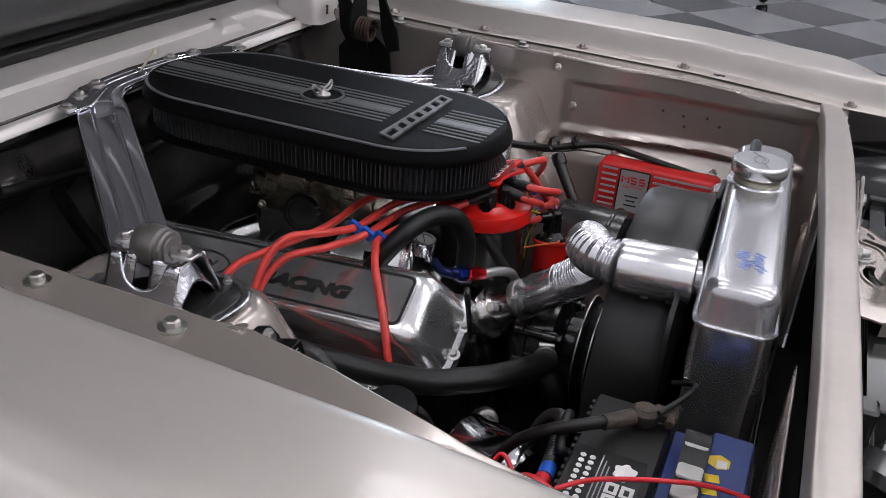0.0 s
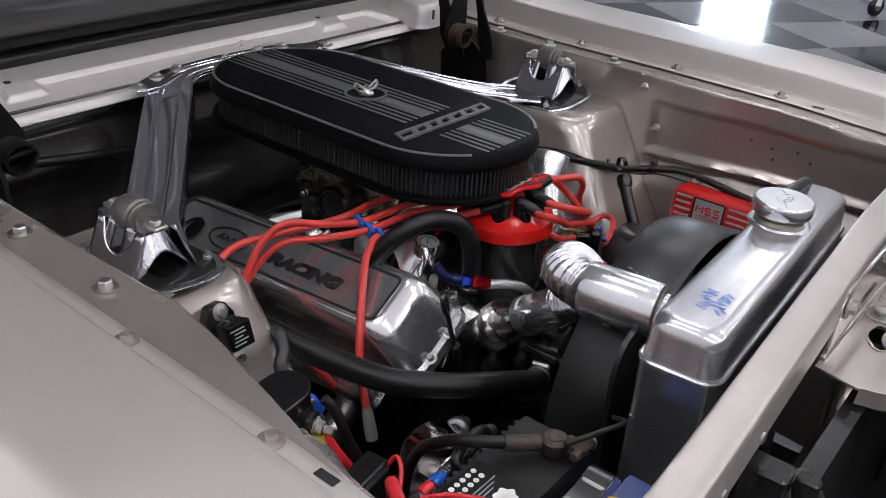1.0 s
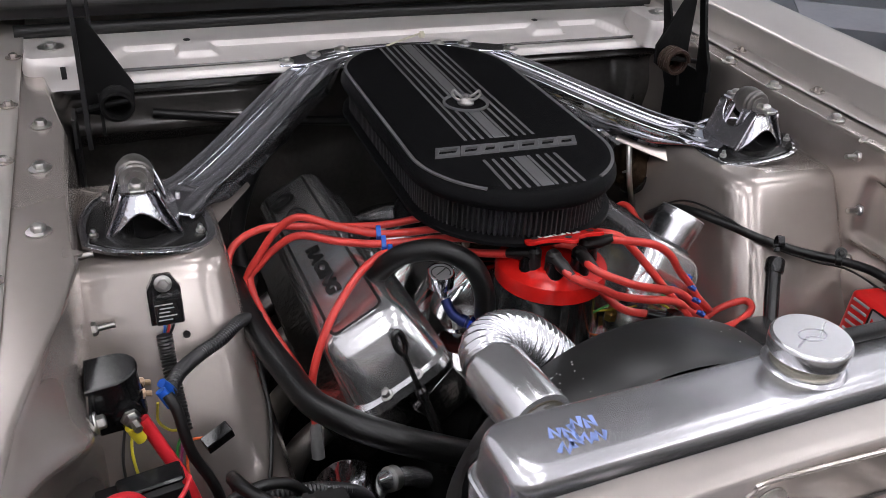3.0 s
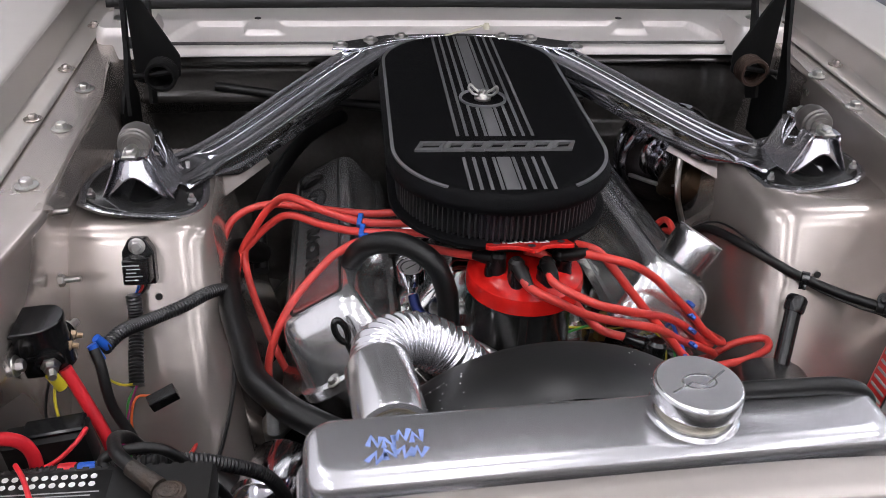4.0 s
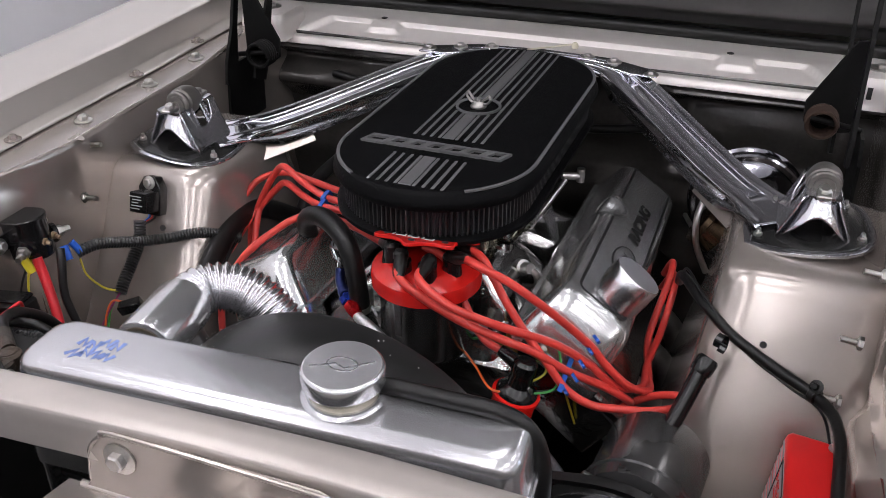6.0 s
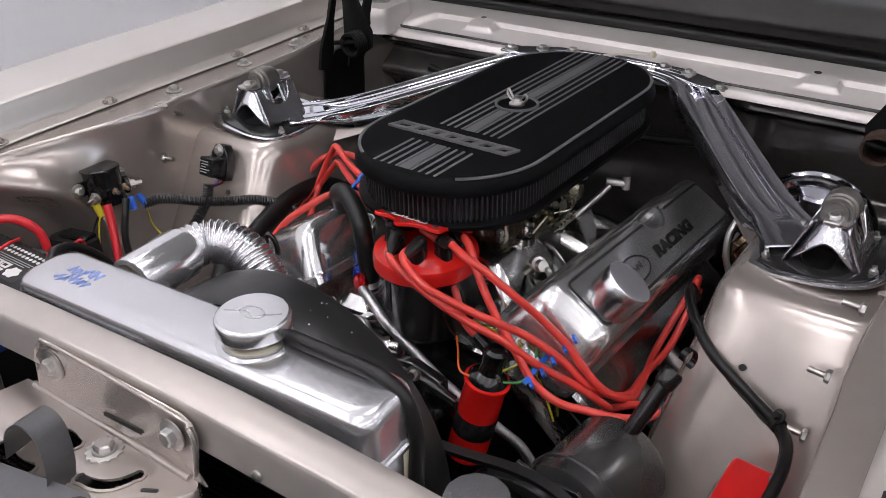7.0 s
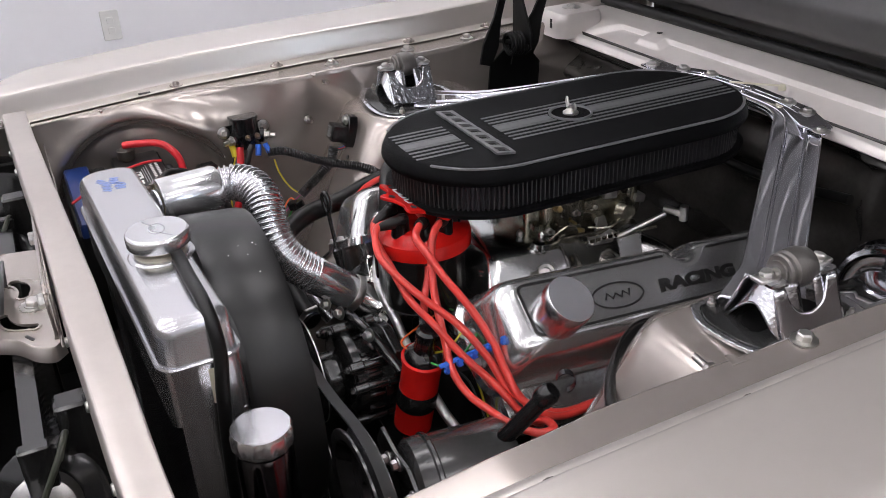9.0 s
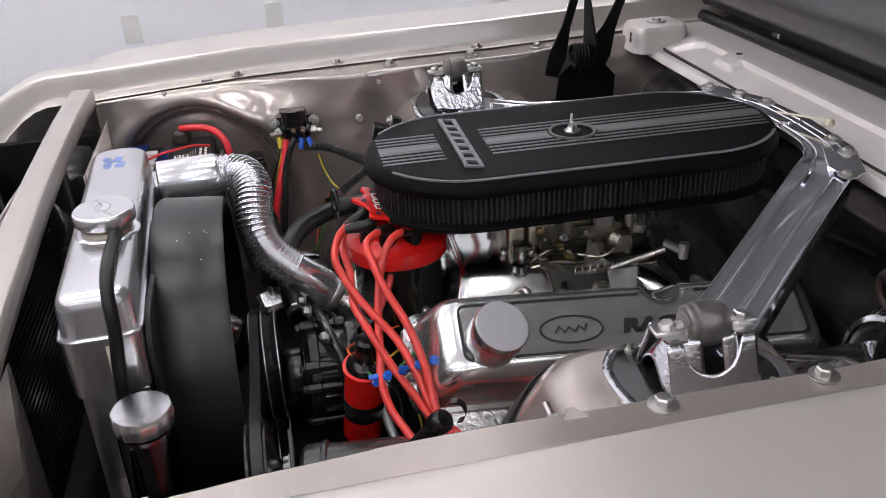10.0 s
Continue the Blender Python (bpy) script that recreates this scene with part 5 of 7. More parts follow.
# the word runs along each cover, readable from outside
for ob, m, s in ((vl, ML, -1), (vr, MR, 1)):
    ys = m.col[1].to_3d()
    # text x axis: for the car's left side it reads from front to back, for the other from back to front
    u = m.col[0].to_3d()
    nrm = m.col[2].to_3d()
    t = u if s > 0 else -u
    o = m.translation + u * (0.044 if s > 0 else -0.071) - s * ys * 0.008 + nrm * 0.0012
    lettering("RACING", frame_at(o, t, nrm), 0.0175, 0.0009, blackprint, ob, "raised_word", 0.2, 0.0016, 1.5)
    e = m.translation + u * (-0.091 if s > 0 else 0.091) - s * ys * 0.006 + nrm * 0.0008
    em = frame_at(e, t, nrm)
    bm = B()
    outline(bm, em, [(0.041 * math.cos(a), 0.0185 * math.sin(a)) for a in (2 * math.pi * k / 40 for k in range(40))], 0.0024, 0.0008)
    part("oval_outline", bm, blackprint, ob)
    bm = B()
    outline(bm, em, [(-0.022, -0.004), (-0.016, 0.005), (-0.010, -0.004), (-0.003, 0.003), (0.004, -0.004), (0.010, 0.004), (0.017, -0.003), (0.021, 0.006)], 0.0026, 0.0008, False)
    part("oval_squiggle", bm, blackprint, ob)
# bolts on the ends
for ob, m, hl, hw in ((vl, ML, hlL, hwL), (vr, MR, hlR, hwR)):
    for a, b in ((-1, 0.55), (-1, -0.55), (1, 0.55), (1, -0.55)):
        bm = B()
        hexbolt(bm, m @ V(a * (hl + 0.035) - (0.018 if a < 0 else 0), b * hw, -0.077), m.col[2].to_3d(), 0.0055, 0.006, 1.5)
        part("bolt", bm, zinc, ob)
# oil filler cap
oc = thing("oil_filler_cap", (0.249, -0.183, 0.812), "round chrome push-in oil filler cap", "oil cap")
OB, OD = V(0.2475, -0.1835, 0.806), V(0.021, 0.007, 0.031)
bm = B()
lathe(bm, [(0.031, 0.0), (0.0335, 0.002), (0.0345, 0.030), (0.034, 0.045), (0.0325, 0.0475)], OB, OD, 48)
part("shell", bm, mat("cap_chrome", (0.84, 0.84, 0.86), 0.26, 1.0, 0.02, 8, rvar=0.015), oc)
bm = B()
lathe(bm, [(0.0327, 0.0476), (0.0322, 0.0484), (0.0, 0.0486)], OB, OD, 48)
part("cap_face", bm, mat("cap_aluminium", (0.86, 0.86, 0.90), 0.40, 1.0, 0.03, 10, rvar=0.02), oc, "brushed cap face")
# breather grommet on the other cover
gr = thing("breather_grommet", ML @ V(0.17, 0.012, 0), "black rubber breather grommet in the valve cover", "grommet")
bm = B()
lathe(bm, [(0.021, 0), (0.021, 0.003), (0.015, 0.004), (0.012, 0.0008), (0.0, 0.0008)], ML @ V(0.17, 0.012, 0.0008), ML.col[2].to_3d(), 30)
part("ring", bm, rubber, gr)

# ---- distributor ----
DX, DY = 0.015, -0.260
di = thing("distributor", (DX, DY, 0.70), "black distributor with bright red cap and scalloped red retainer", "distributor")
bm = B()
lathe(bm, [(0.022, 0.66), (0.024, 0.715), (0.040, 0.728), (0.056, 0.735), (0.062, 0.745), (0.062, 0.824), (0.065, 0.828), (0.065, 0.836)], (DX, DY, 0), seg=48)
part("body", bm, satinblack, di)
bm = B()
lathe(bm, [(0.066, 0.833), (0.0718, 0.835), (0.0722, 0.850), (0.0705, 0.855), (0.064, 0.858), (0.057, 0.861), (0.053, 0.866), (0.047, 0.868), (0.0, 0.869)], (DX, DY, 0), seg=48)
dcap = part("cap", bm, red, di, "bright red distributor cap")
for a in (20, 140, 260):
    bm = B()
    ca, sa = math.cos(radians(a)), math.sin(radians(a))
    block(bm, frame_at((DX + 0.0685 * ca, DY + 0.0685 * sa, 0.80), (-sa, ca, 0), (ca, sa, 0)) @ pose(0, 0.012, 0), 0.010, 0.05, 0.003, 0.0008)
    part("clip", bm, satinblack, di)
TERM = []
for k in range(8):
    a = radians(-90 + 22.5 + 45 * k)
    p = V(DX + 0.044 * math.cos(a), DY + 0.044 * math.sin(a), 0.852)
    TERM.append((a, p))
    bm = B()
    lathe(bm, [(0.0135, 0.0), (0.0130, 0.012), (0.0115, 0.024), (0.012, 0.030)], p, (0, 0, 1), 16)
    part("tower", bm, plastic, dcap, "black boot on the cap")
# retainer
bm = B()
pts = []
for k in range(96):
    a = 2 * math.pi * k / 96
    r = 0.062 + 0.008 * math.cos(8 * (a - radians(0))) + 0.002 * math.cos(16 * a)
    pts.append((r * math.cos(a), r * math.sin(a)))
RZ = 0.892
RETM = pose(DX - 0.004, DY + 0.010, RZ, -17, 0, 0)
prism(bm, RETM, pts, 0.005)
ret = part("wire_retainer", bm, red, di, "scalloped red wire retainer", bevel=0.001)
for k in range(8):
    a = radians(45 * k)
    bm = B()
    lathe(bm, [(0.0045, 0), (0.0045, 0.0008)], RETM @ V(0.054 * math.cos(a), 0.054 * math.sin(a), 0.005), RETM.col[2].to_3d(), 12)
    part("hole", bm, blackprint, ret)
for k, w in enumerate((0.016, 0.012, 0.014)):
    bm = B()
    m = RETM @ pose(-0.022 + 0.019 * k, -0.034, 0.0052)
    outline(bm, m, [(-w / 2, -0.006), (-w / 2, 0.006), (w / 2 - 0.002, 0.005), (w / 2, -0.005), (-w / 4, -0.0062)], 0.0032, 0.0005, False)
    part("badge_mark", bm, white, ret)

# ---- spark plug wires ----
def plug_wire(pts, label, boot0=True, boot1=None, r=0.0053, material=None, group="spark plug wires"):
    ob = thing("spark_plug_wire", pts[-1], label, "spark plug wire", group)
    bm = B()
    tube(bm, pts, r, 10, 10)
    part("cable", bm, material or redwire, ob)
    if boot0:
        a, b = Vector(pts[0]), Vector(pts[1])
        d = (b - a).normalized()
        bm = B()
        lathe(bm, [(0.0085, -0.012), (0.0085, 0.012), (0.0065, 0.024), (0.0055, 0.030)], a, d, 14)
        lathe(bm, [(0.010, -0.02), (0.0095, 0.004), (0.006, 0.008)], a - d * 0.006, (0, 0, 1), 14)
        part("boot", bm, rubber, ob, "black rubber boot")
    if boot1 is not None:
        a, d = Vector(pts[-1]), (Vector(pts[-1]) - Vector(pts[-2])).normalized()
        bm = B()
        lathe(bm, [(0.0055, -0.014), (0.0075, -0.006), (0.0085, 0.02), (0.0085, 0.035)], a, d, 14)
        part("boot", bm, boot1, ob, "rubber plug boot")
    return ob


def term(k, out=0.012, up=0.032):
    a, p = TERM[k % 8]
    return p + V(math.cos(a) * 0.002, math.sin(a) * 0.002, up)


greyboot = mat("grey_boot", (0.20, 0.20, 0.20), 0.5)
# towards the car's left bank, through five blue clips
right_label = "red spark plug wire through blue clips to its cylinder bank"
TIES = [(0.240, -0.254, 0.789), (0.236, -0.272, 0.783), (0.231, -0.292, 0.775), (0.227, -0.311, 0.767), (0.219, -0.325, 0.755)]
plug_wire([term(1), (0.074, -0.288, 0.893), (0.111, -0.311, 0.896), (0.139, -0.309, 0.884), (0.169, -0.299, 0.859), (0.202, -0.278, 0.821), (0.236, -0.266, 0.785), (0.258, -0.262, 0.757), (0.287, -0.255, 0.728), (0.310, -0.225, 0.705), (0.303, -0.17, 0.690), (0.291, -0.094, 0.697), (0.303, -0.025, 0.753), (0.302, 0.02, 0.76), (0.29, 0.05, 0.72)], right_label)
plug_wire([term(0), (0.034, -0.335, 0.882), (0.075, -0.352, 0.866), (0.110, -0.345, 0.850), (0.150, -0.325, 0.828), (0.193, -0.293, 0.798), (0.233, -0.274, 0.766), (0.270, -0.258, 0.727), (0.300, -0.215, 0.700), (0.298, -0.15, 0.690), (0.306, -0.08, 0.702), (0.312, -0.03, 0.745), (0.305, 0.02, 0.74), (0.29, 0.04, 0.70)], right_label)
plug_wire([term(7), (0.006, -0.329, 0.874), (0.042, -0.338, 0.857), (0.073, -0.334, 0.838), (0.107, -0.336, 0.828), (0.140, -0.337, 0.821), (0.178, -0.322, 0.800), (0.215, -0.300, 0.766), (0.255, -0.274, 0.735), (0.285, -0.258, 0.710), (0.290, -0.235, 0.685), (0.275, -0.21, 0.66)], right_label)
plug_wire([term(2), (0.094, -0.275, 0.890), (0.114, -0.291, 0.874), (0.136, -0.302, 0.848), (0.160, -0.309, 0.819), (0.189, -0.314, 0.786), (0.219, -0.318, 0.752), (0.250, -0.312, 0.732), (0.282, -0.302, 0.727), (0.320, -0.290, 0.725), (0.352, -0.272, 0.727), (0.354, -0.250, 0.726), (0.318, -0.238, 0.708), (0.28, -0.24, 0.68), (0.26, -0.24, 0.65)], right_label)
for k, t in enumerate(TIES):
    cl = thing("wire_clip", t, "small bright blue wire separator clip", "wire clip", "blue wire clips")
    bm = B()
    m = frame_at(t, (0.04, -0.08, -0.045), (0.7, 0.5, 0.5))
    slab(bm, m @ pose(0, 0, -0.002), 0.0058, 0.0036, 0.0016, [(0, 0), (0.004, 0)], 3)
    part("clip_body", bm, clipblue, cl)
    bm = B()
    block(bm, m @ pose(0, 0.0045, -0.001), 0.003, 0.004, 0.003, 0.0006)
    block(bm, m @ pose(0, -0.0045, -0.001), 0.003, 0.004, 0.003, 0.0006)
    part("clip_prong", bm, clipblue, cl)
# towards the car's right bank, under the air cleaner
left_label = "red spark plug wire running from distributor under the air cleaner"
LT = [(-0.182, -0.150, 0.866), (-0.180, -0.167, 0.860), (-0.177, -0.186, 0.857)]
plug_wire([term(4), (-0.03, -0.205, 0.874), (-0.09, -0.168, 0.870), (-0.14, -0.155, 0.865), LT[0], (-0.230, -0.130, 0.873), (-0.276, -0.104, 0.880), (-0.304, -0.088, 0.854), (-0.325, -0.085, 0.822), (-0.345, -0.083, 0.785), (-0.355, -0.10, 0.74), (-0.345, -0.13, 0.68)], left_label)
plug_wire([term(5), (-0.045, -0.218, 0.872), (-0.10, -0.182, 0.864), LT[1], (-0.228, -0.135, 0.853), (-0.275, -0.103, 0.852), (-0.303, -0.087, 0.830), (-0.328, -0.083, 0.802), (-0.341, -0.086, 0.782), (-0.330, -0.125, 0.745), (-0.300, -0.19, 0.70), (-0.28, -0.21, 0.66)], left_label)
plug_wire([term(6), (-0.06, -0.245, 0.870), (-0.11, -0.208, 0.860), LT[2], (-0.203, -0.192, 0.851), (-0.228, -0.205, 0.838), (-0.272, -0.240, 0.800), (-0.300, -0.266, 0.740), (-0.300, -0.282, 0.672)], left_label, True, greyboot)
plug_wire([term(3), (0.0, -0.18, 0.868), (-0.08, -0.12, 0.862), (-0.17, -0.10, 0.850), (-0.25, -0.065, 0.842), (-0.31, -0.045, 0.838), (-0.355, -0.055, 0.822), (-0.375, -0.09, 0.79)], left_label)
tie = thing("wire_separator", LT[1], "three-way blue wire separator on the red wires", "wire clip", "blue wire clips")
for t in LT:
    bm = B()
    slab(bm, frame_at(t, (0.2, 0.9, 0.4), (0.9, -0.2, 0.0)) @ pose(0, 0, -0.003), 0.010, 0.007, 0.003, [(0, 0), (0.006, 0)], 3)
    part("clip_body", bm, clipblue, tie)

# ---- ignition coil ----
CT, CBt = V(0.160, -0.332, 0.742), V(0.134, -0.344, 0.615)
ax = (CT - CBt).normalized()
coil = thing("ignition_coil", CBt, "red cylindrical ignition coil with black band and tower", "ignition coil")
bm = B()
L = (CT - CBt).length
lathe(bm, [(0.024, 0), (0.0275, 0.004), (0.0275, L - 0.006), (0.0305, L - 0.004), (0.0305, L), (0.027, L + 0.001)], CBt, ax, 36)
part("can", bm, red, coil)
bm = B()
lathe(bm, [(0.0280, 0.045), (0.0284, 0.046), (0.0284, 0.074), (0.0280, 0.075)], CBt, ax, 36)
part("band", bm, satinblack, coil, "black clamp band")
bm = B()
lathe(bm, [(0.027, L - 0.004), (0.026, L + 0.004), (0.020, L + 0.010), (0.0155, L + 0.014), (0.0145, L + 0.030), (0.0155, L + 0.032), (0.015, L + 0.046), (0.011, L + 0.050)], CBt, ax, 28)
rod(bm, CT + ax * 0.038, CT + ax * 0.038 + V(-0.034, 0.013, 0.009), 0.0105, 0.0075)
part("tower", bm, plastic, coil)
for s in (-1, 1):
    bm = B()
    rod(bm, CT + V(s * 0.018, -0.004, 0), CT + V(s * 0.018, -0.004, 0.012), 0.003)
    part("terminal", bm, zinc, coil)
plug_wire([CT + ax * 0.038 + V(-0.03, 0.012, 0.008), CT + V(-0.055, 0.03, 0.05), (0.075, -0.28, 0.82), (0.045, -0.268, 0.872), (0.012, -0.264, 0.885)], "red coil wire between coil and distributor", False)
# thin wires round the coil and distributor
small = [(yellowwire, [(0.165, -0.325, 0.748), (0.19, -0.31, 0.765), (0.175, -0.28, 0.775), (0.14, -0.26, 0.76), (0.08, -0.24, 0.75)]),
         (greenwire, [(0.175, -0.335, 0.745), (0.205, -0.315, 0.75), (0.195, -0.27, 0.775), (0.15, -0.25, 0.77), (0.07, -0.25, 0.745)]),
         (orangewire, [(0.15, -0.345, 0.748), (0.13, -0.35, 0.755), (0.10, -0.31, 0.75), (0.07, -0.27, 0.74)]),
         (yellowwire, [(0.19, -0.305, 0.765), (0.206, -0.285, 0.735), (0.214, -0.275, 0.70), (0.225, -0.27, 0.66)]),
         (rubber, [(0.18, -0.32, 0.74), (0.22, -0.30, 0.735), (0.26, -0.30, 0.715), (0.30, -0.30, 0.68)])]
for mm, pts in small:
    ob = thing("thin_wire", pts[-1], "thin insulated wire beside the coil", "wire", "thin engine wires")
    bm = B()
    tube(bm, pts, 0.0015, 6)
    part("strand", bm, mm, ob)
bl = thing("cable_tie", (0.21, -0.30, 0.765), "blue plastic cable tie tail among the wires", "cable tie")
bm = B()
block(bm, frame_at((0.214, -0.288, 0.765), (0.005, 0.078, 0.018), (0.5, -0.15, 1)), 0.092, 0.0065, 0.0016, 0.0004)
part("strap", bm, clipblue, bl)

# ---- hoses at the front of the engine ----
def hose_thing(name, pts, r, label, material=rubber, clamps=(), n=10, ripple=0.0):
    ob = thing(name, pts[-1], label, "hose")
    bm = B()
    if ripple:
        tube(bm, even(spline(pts, 30), 0.0011), r, 16, 0, radius=lambda i, c: r + ripple * math.sin(i * math.pi / 2))
    else:
        tube(bm, pts, r, 16, n)
    part("tube", bm, material, ob)
    c = [Vector(p) for p in pts]
    for i in clamps:
        d = (c[i] - c[i - 1]).normalized() if i else (c[1] - c[0]).normalized()
        bm = B()
        lathe(bm, [(r * 1.04, -0.005), (r * 1.07, -0.004), (r * 1.07, 0.004), (r * 1.04, 0.005)], c[i] - d * 0.01, d, 24)
        q = c[i] - d * 0.01 + basis(d)[1] * r * 1.15
        rod(bm, q - basis(d)[0] * 0.011, q + basis(d)[0] * 0.011, 0.0042, seg=10)
        part("clamp", bm, zinc, ob, "steel hose clamp")
    return ob


hose_thing("heater_hose", [(-0.20, -0.165, 0.790), (-0.193, -0.195, 0.838), (-0.172, -0.22, 0.872), (-0.135, -0.243, 0.886), (-0.10, -0.262, 0.872), (-0.083, -0.272, 0.838), (-0.078, -0.272, 0.795), (-0.078, -0.27, 0.765)], 0.0135, "thick black rubber heater hose arching to the manifold", clamps=(7,))
hose_thing("long_heater_hose", [(-0.33, 0.02, 0.72), (-0.357, -0.05, 0.768), (-0.362, -0.12, 0.778), (-0.349, -0.20, 0.770), (-0.331, -0.264, 0.761), (-0.315, -0.325, 0.759), (-0.291, -0.360, 0.758), (-0.266, -0.386, 0.755), (-0.225, -0.409, 0.746), (-0.165, -0.420, 0.722), (-0.118, -0.417, 0.697), (-0.088, -0.409, 0.684)], 0.0165, "long thick black rubber hose beside the engine", clamps=(11,))
hose_thing("lower_radiator_hose", [(0.05, -0.58, 0.50), (0.02, -0.50, 0.52), (-0.04, -0.44, 0.58), (-0.03, -0.40, 0.62)], 0.022, "black lower radiator hose")
# fittings and braided line
fl = thing("braided_fuel_line", (-0.09, -0.29, 0.785), "braided steel fuel line with blue and red fittings", "fuel line")
bm = B()
tube(bm, [(-0.075, -0.293, 0.782), (-0.066, -0.300, 0.780), (-0.048, -0.309, 0.777), (-0.027, -0.318, 0.769), (-0.010, -0.322, 0.758), (0.008, -0.320, 0.743), (0.028, -0.317, 0.727), (0.068, -0.316, 0.698), (0.096, -0.317, 0.685), (0.13, -0.313, 0.665), (0.167, -0.309, 0.645), (0.194, -0.300, 0.622), (0.22, -0.30, 0.59)], 0.0072, 12, 10)
part("braid", bm, braid, fl)
bm = B()
lathe(bm, [(0.0085, 0), (0.0105, 0.002), (0.0105, 0.012), (0.0082, 0.026)], (-0.087, -0.281, 0.785), (0.7, -0.7, -0.15), 6)
part("red_fitting", bm, redano, fl, "red anodised hose end")
bm = B()
lathe(bm, [(0.0105, 0), (0.0108, 0.002), (0.0108, 0.012), (0.0085, 0.014)], (-0.0975, -0.2705, 0.787), (0.7, -0.7, -0.15), 6)
part("blue_nut", bm, blue, fl, "blue anodised nut")
bm = B()
lathe(bm, [(0.0085, -0.004), (0.0085, 0.005)], (-0.104, -0.264, 0.789), (0.7, -0.7, -0.15), 12)
tube(bm, [(-0.098, -0.270, 0.787), (-0.108, -0.260, 0.790), (-0.116, -0.250, 0.797), (-0.120, -0.240, 0.810)], 0.0068, 12)
part("dark_elbow", bm, mat("dark_blue_anodised", (0.012, 0.02, 0.09), 0.3, 0.7), fl, "dark blue anodised elbow")
ga = thing("pressure_gauge", (-0.128, -0.248, 0.82), "small liquid-filled fuel pressure gauge with chrome case", "gauge")
gd = V(-0.05, -0.16, 0.98).normalized()
gc = V(-0.122, -0.225, 0.836)
bm = B()
lathe(bm, [(0.015, -0.016), (0.0178, -0.013), (0.0178, 0.005), (0.0168, 0.0075), (0.0156, 0.007), (0.0154, 0.0045)], gc, gd, 36)
rod(bm, gc - V(0, 0.010, 0.026), gc, 0.006)
part("case", bm, chrome, ga)
bm = B()
lathe(bm, [(0.0155, 0.0050), (0.0, 0.0052)], gc, gd, 32)
part("dial", bm, dialgrey, ga)
bm = B()
gm = frame_at(gc + gd * 0.0054, (1, 0, 0), gd)
outline(bm, gm, [(-0.006, -0.003), (0.008, 0.006)], 0.0012, 0.0004, False)
outline(bm, gm, [(0.0122 * math.cos(radians(a)), 0.0122 * math.sin(radians(a))) for a in range(-40, 221, 20)], 0.0014, 0.0004, False)
part("needle_and_scale", bm, blackprint, ga)

# dipstick
dp = thing("dipstick", (-0.22, -0.36, 0.60), "black engine oil dipstick with loop handle", "dipstick")
bm = B()
tube(bm, [(-0.14, -0.325, 0.60), (-0.150, -0.326, 0.655), (-0.180, -0.327, 0.740)], 0.0062, 12)
part("guide_tube", bm, satinblack, dp)
bm = B()
tube(bm, [(-0.178, -0.327, 0.735), (-0.190, -0.327, 0.766), (-0.204, -0.328, 0.806)], 0.0036, 10)
lathe(bm, [(0.0075, 0), (0.008, 0.012), (0.0045, 0.016)], (-0.178, -0.327, 0.734), (-0.35, 0, 1), 14)
ringc = V(-0.210, -0.328, 0.822)
c = [ringc + V(0.0062 * math.cos(a) - 0.005 * math.sin(a), 0.003 * math.cos(a), 0.0155 * math.sin(a)) for a in (radians(-90 + 360 * k / 24) for k in range(25))]
tube(bm, c, 0.0040, 10, 0)
part("loop_handle", bm, satinblack, dp)

# ---- belt drive: pulleys, alternator, steering pump ----
pu = thing("crank_pulley", (0, -0.43, 0.5), "black grooved pulleys with rubber belt", "pulley")
for cx, cz, r in ((0.0, 0.662, 0.080), (0.0, 0.47, 0.09)):
    bm = B()
    lathe(bm, [(r * 0.25, -0.478), (r * 0.3, -0.470), (r * 0.82, -0.466), (r * 0.88, -0.484), (r, -0.485), (r, -0.483), (r * 0.9, -0.475), (r, -0.467), (r, -0.464), (r * 0.9, -0.456), (r, -0.448), (r, -0.446), (r * 0.4, -0.44)], (cx, 0, cz), (0, 1, 0), 52)
    wheel = part("pulley", bm, satinblack, pu)
    for yy in (-0.4845, -0.4665, -0.4475):
        bm = B()
        lathe(bm, [(r - 0.001, yy), (r + 0.0007, yy + 0.0004), (r + 0.0007, yy + 0.0018), (r - 0.001, yy + 0.0022)], (cx, 0, cz), (0, 1, 0), 52, cap=False)
        part("rim_edge", bm, zinc, wheel, "bright metal pulley rim")
alt = thing("alternator", (0.02, -0.38, 0.58), "glossy black ribbed alternator behind the pulleys", "alternator")
AX, AZ, ay = 0.022, 0.652, (0, 1, 0)
bm = B()
lathe(bm, [(0.055, -0.410), (0.066, -0.407), (0.0715, -0.402), (0.0715, -0.390), (0.0665, -0.388), (0.0665, -0.366), (0.0715, -0.364), (0.0715, -0.350), (0.062, -0.336), (0.03, -0.330)], (AX, 0, AZ), ay, 48)
part("case", bm, satinblack, alt)
bm = B()
lathe(bm, [(0.010, -0.442), (0.030, -0.440), (0.037, -0.437), (0.0395, -0.432), (0.0395, -0.416), (0.034, -0.412), (0.034, -0.406)], (AX, 0, AZ), ay, 40)
part("front_cap", bm, satinblack, alt)
for k in range(14):
    a = radians(360 / 14 * k)
    bm = B()
    block(bm, frame_at((AX + 0.0655 * math.cos(a), -0.377, AZ + 0.0655 * math.sin(a)), (0, 1, 0), (math.cos(a), 0, math.sin(a))), 0.024, 0.006, 0.006, 0.001)
    part("fin", bm, satinblack, alt)
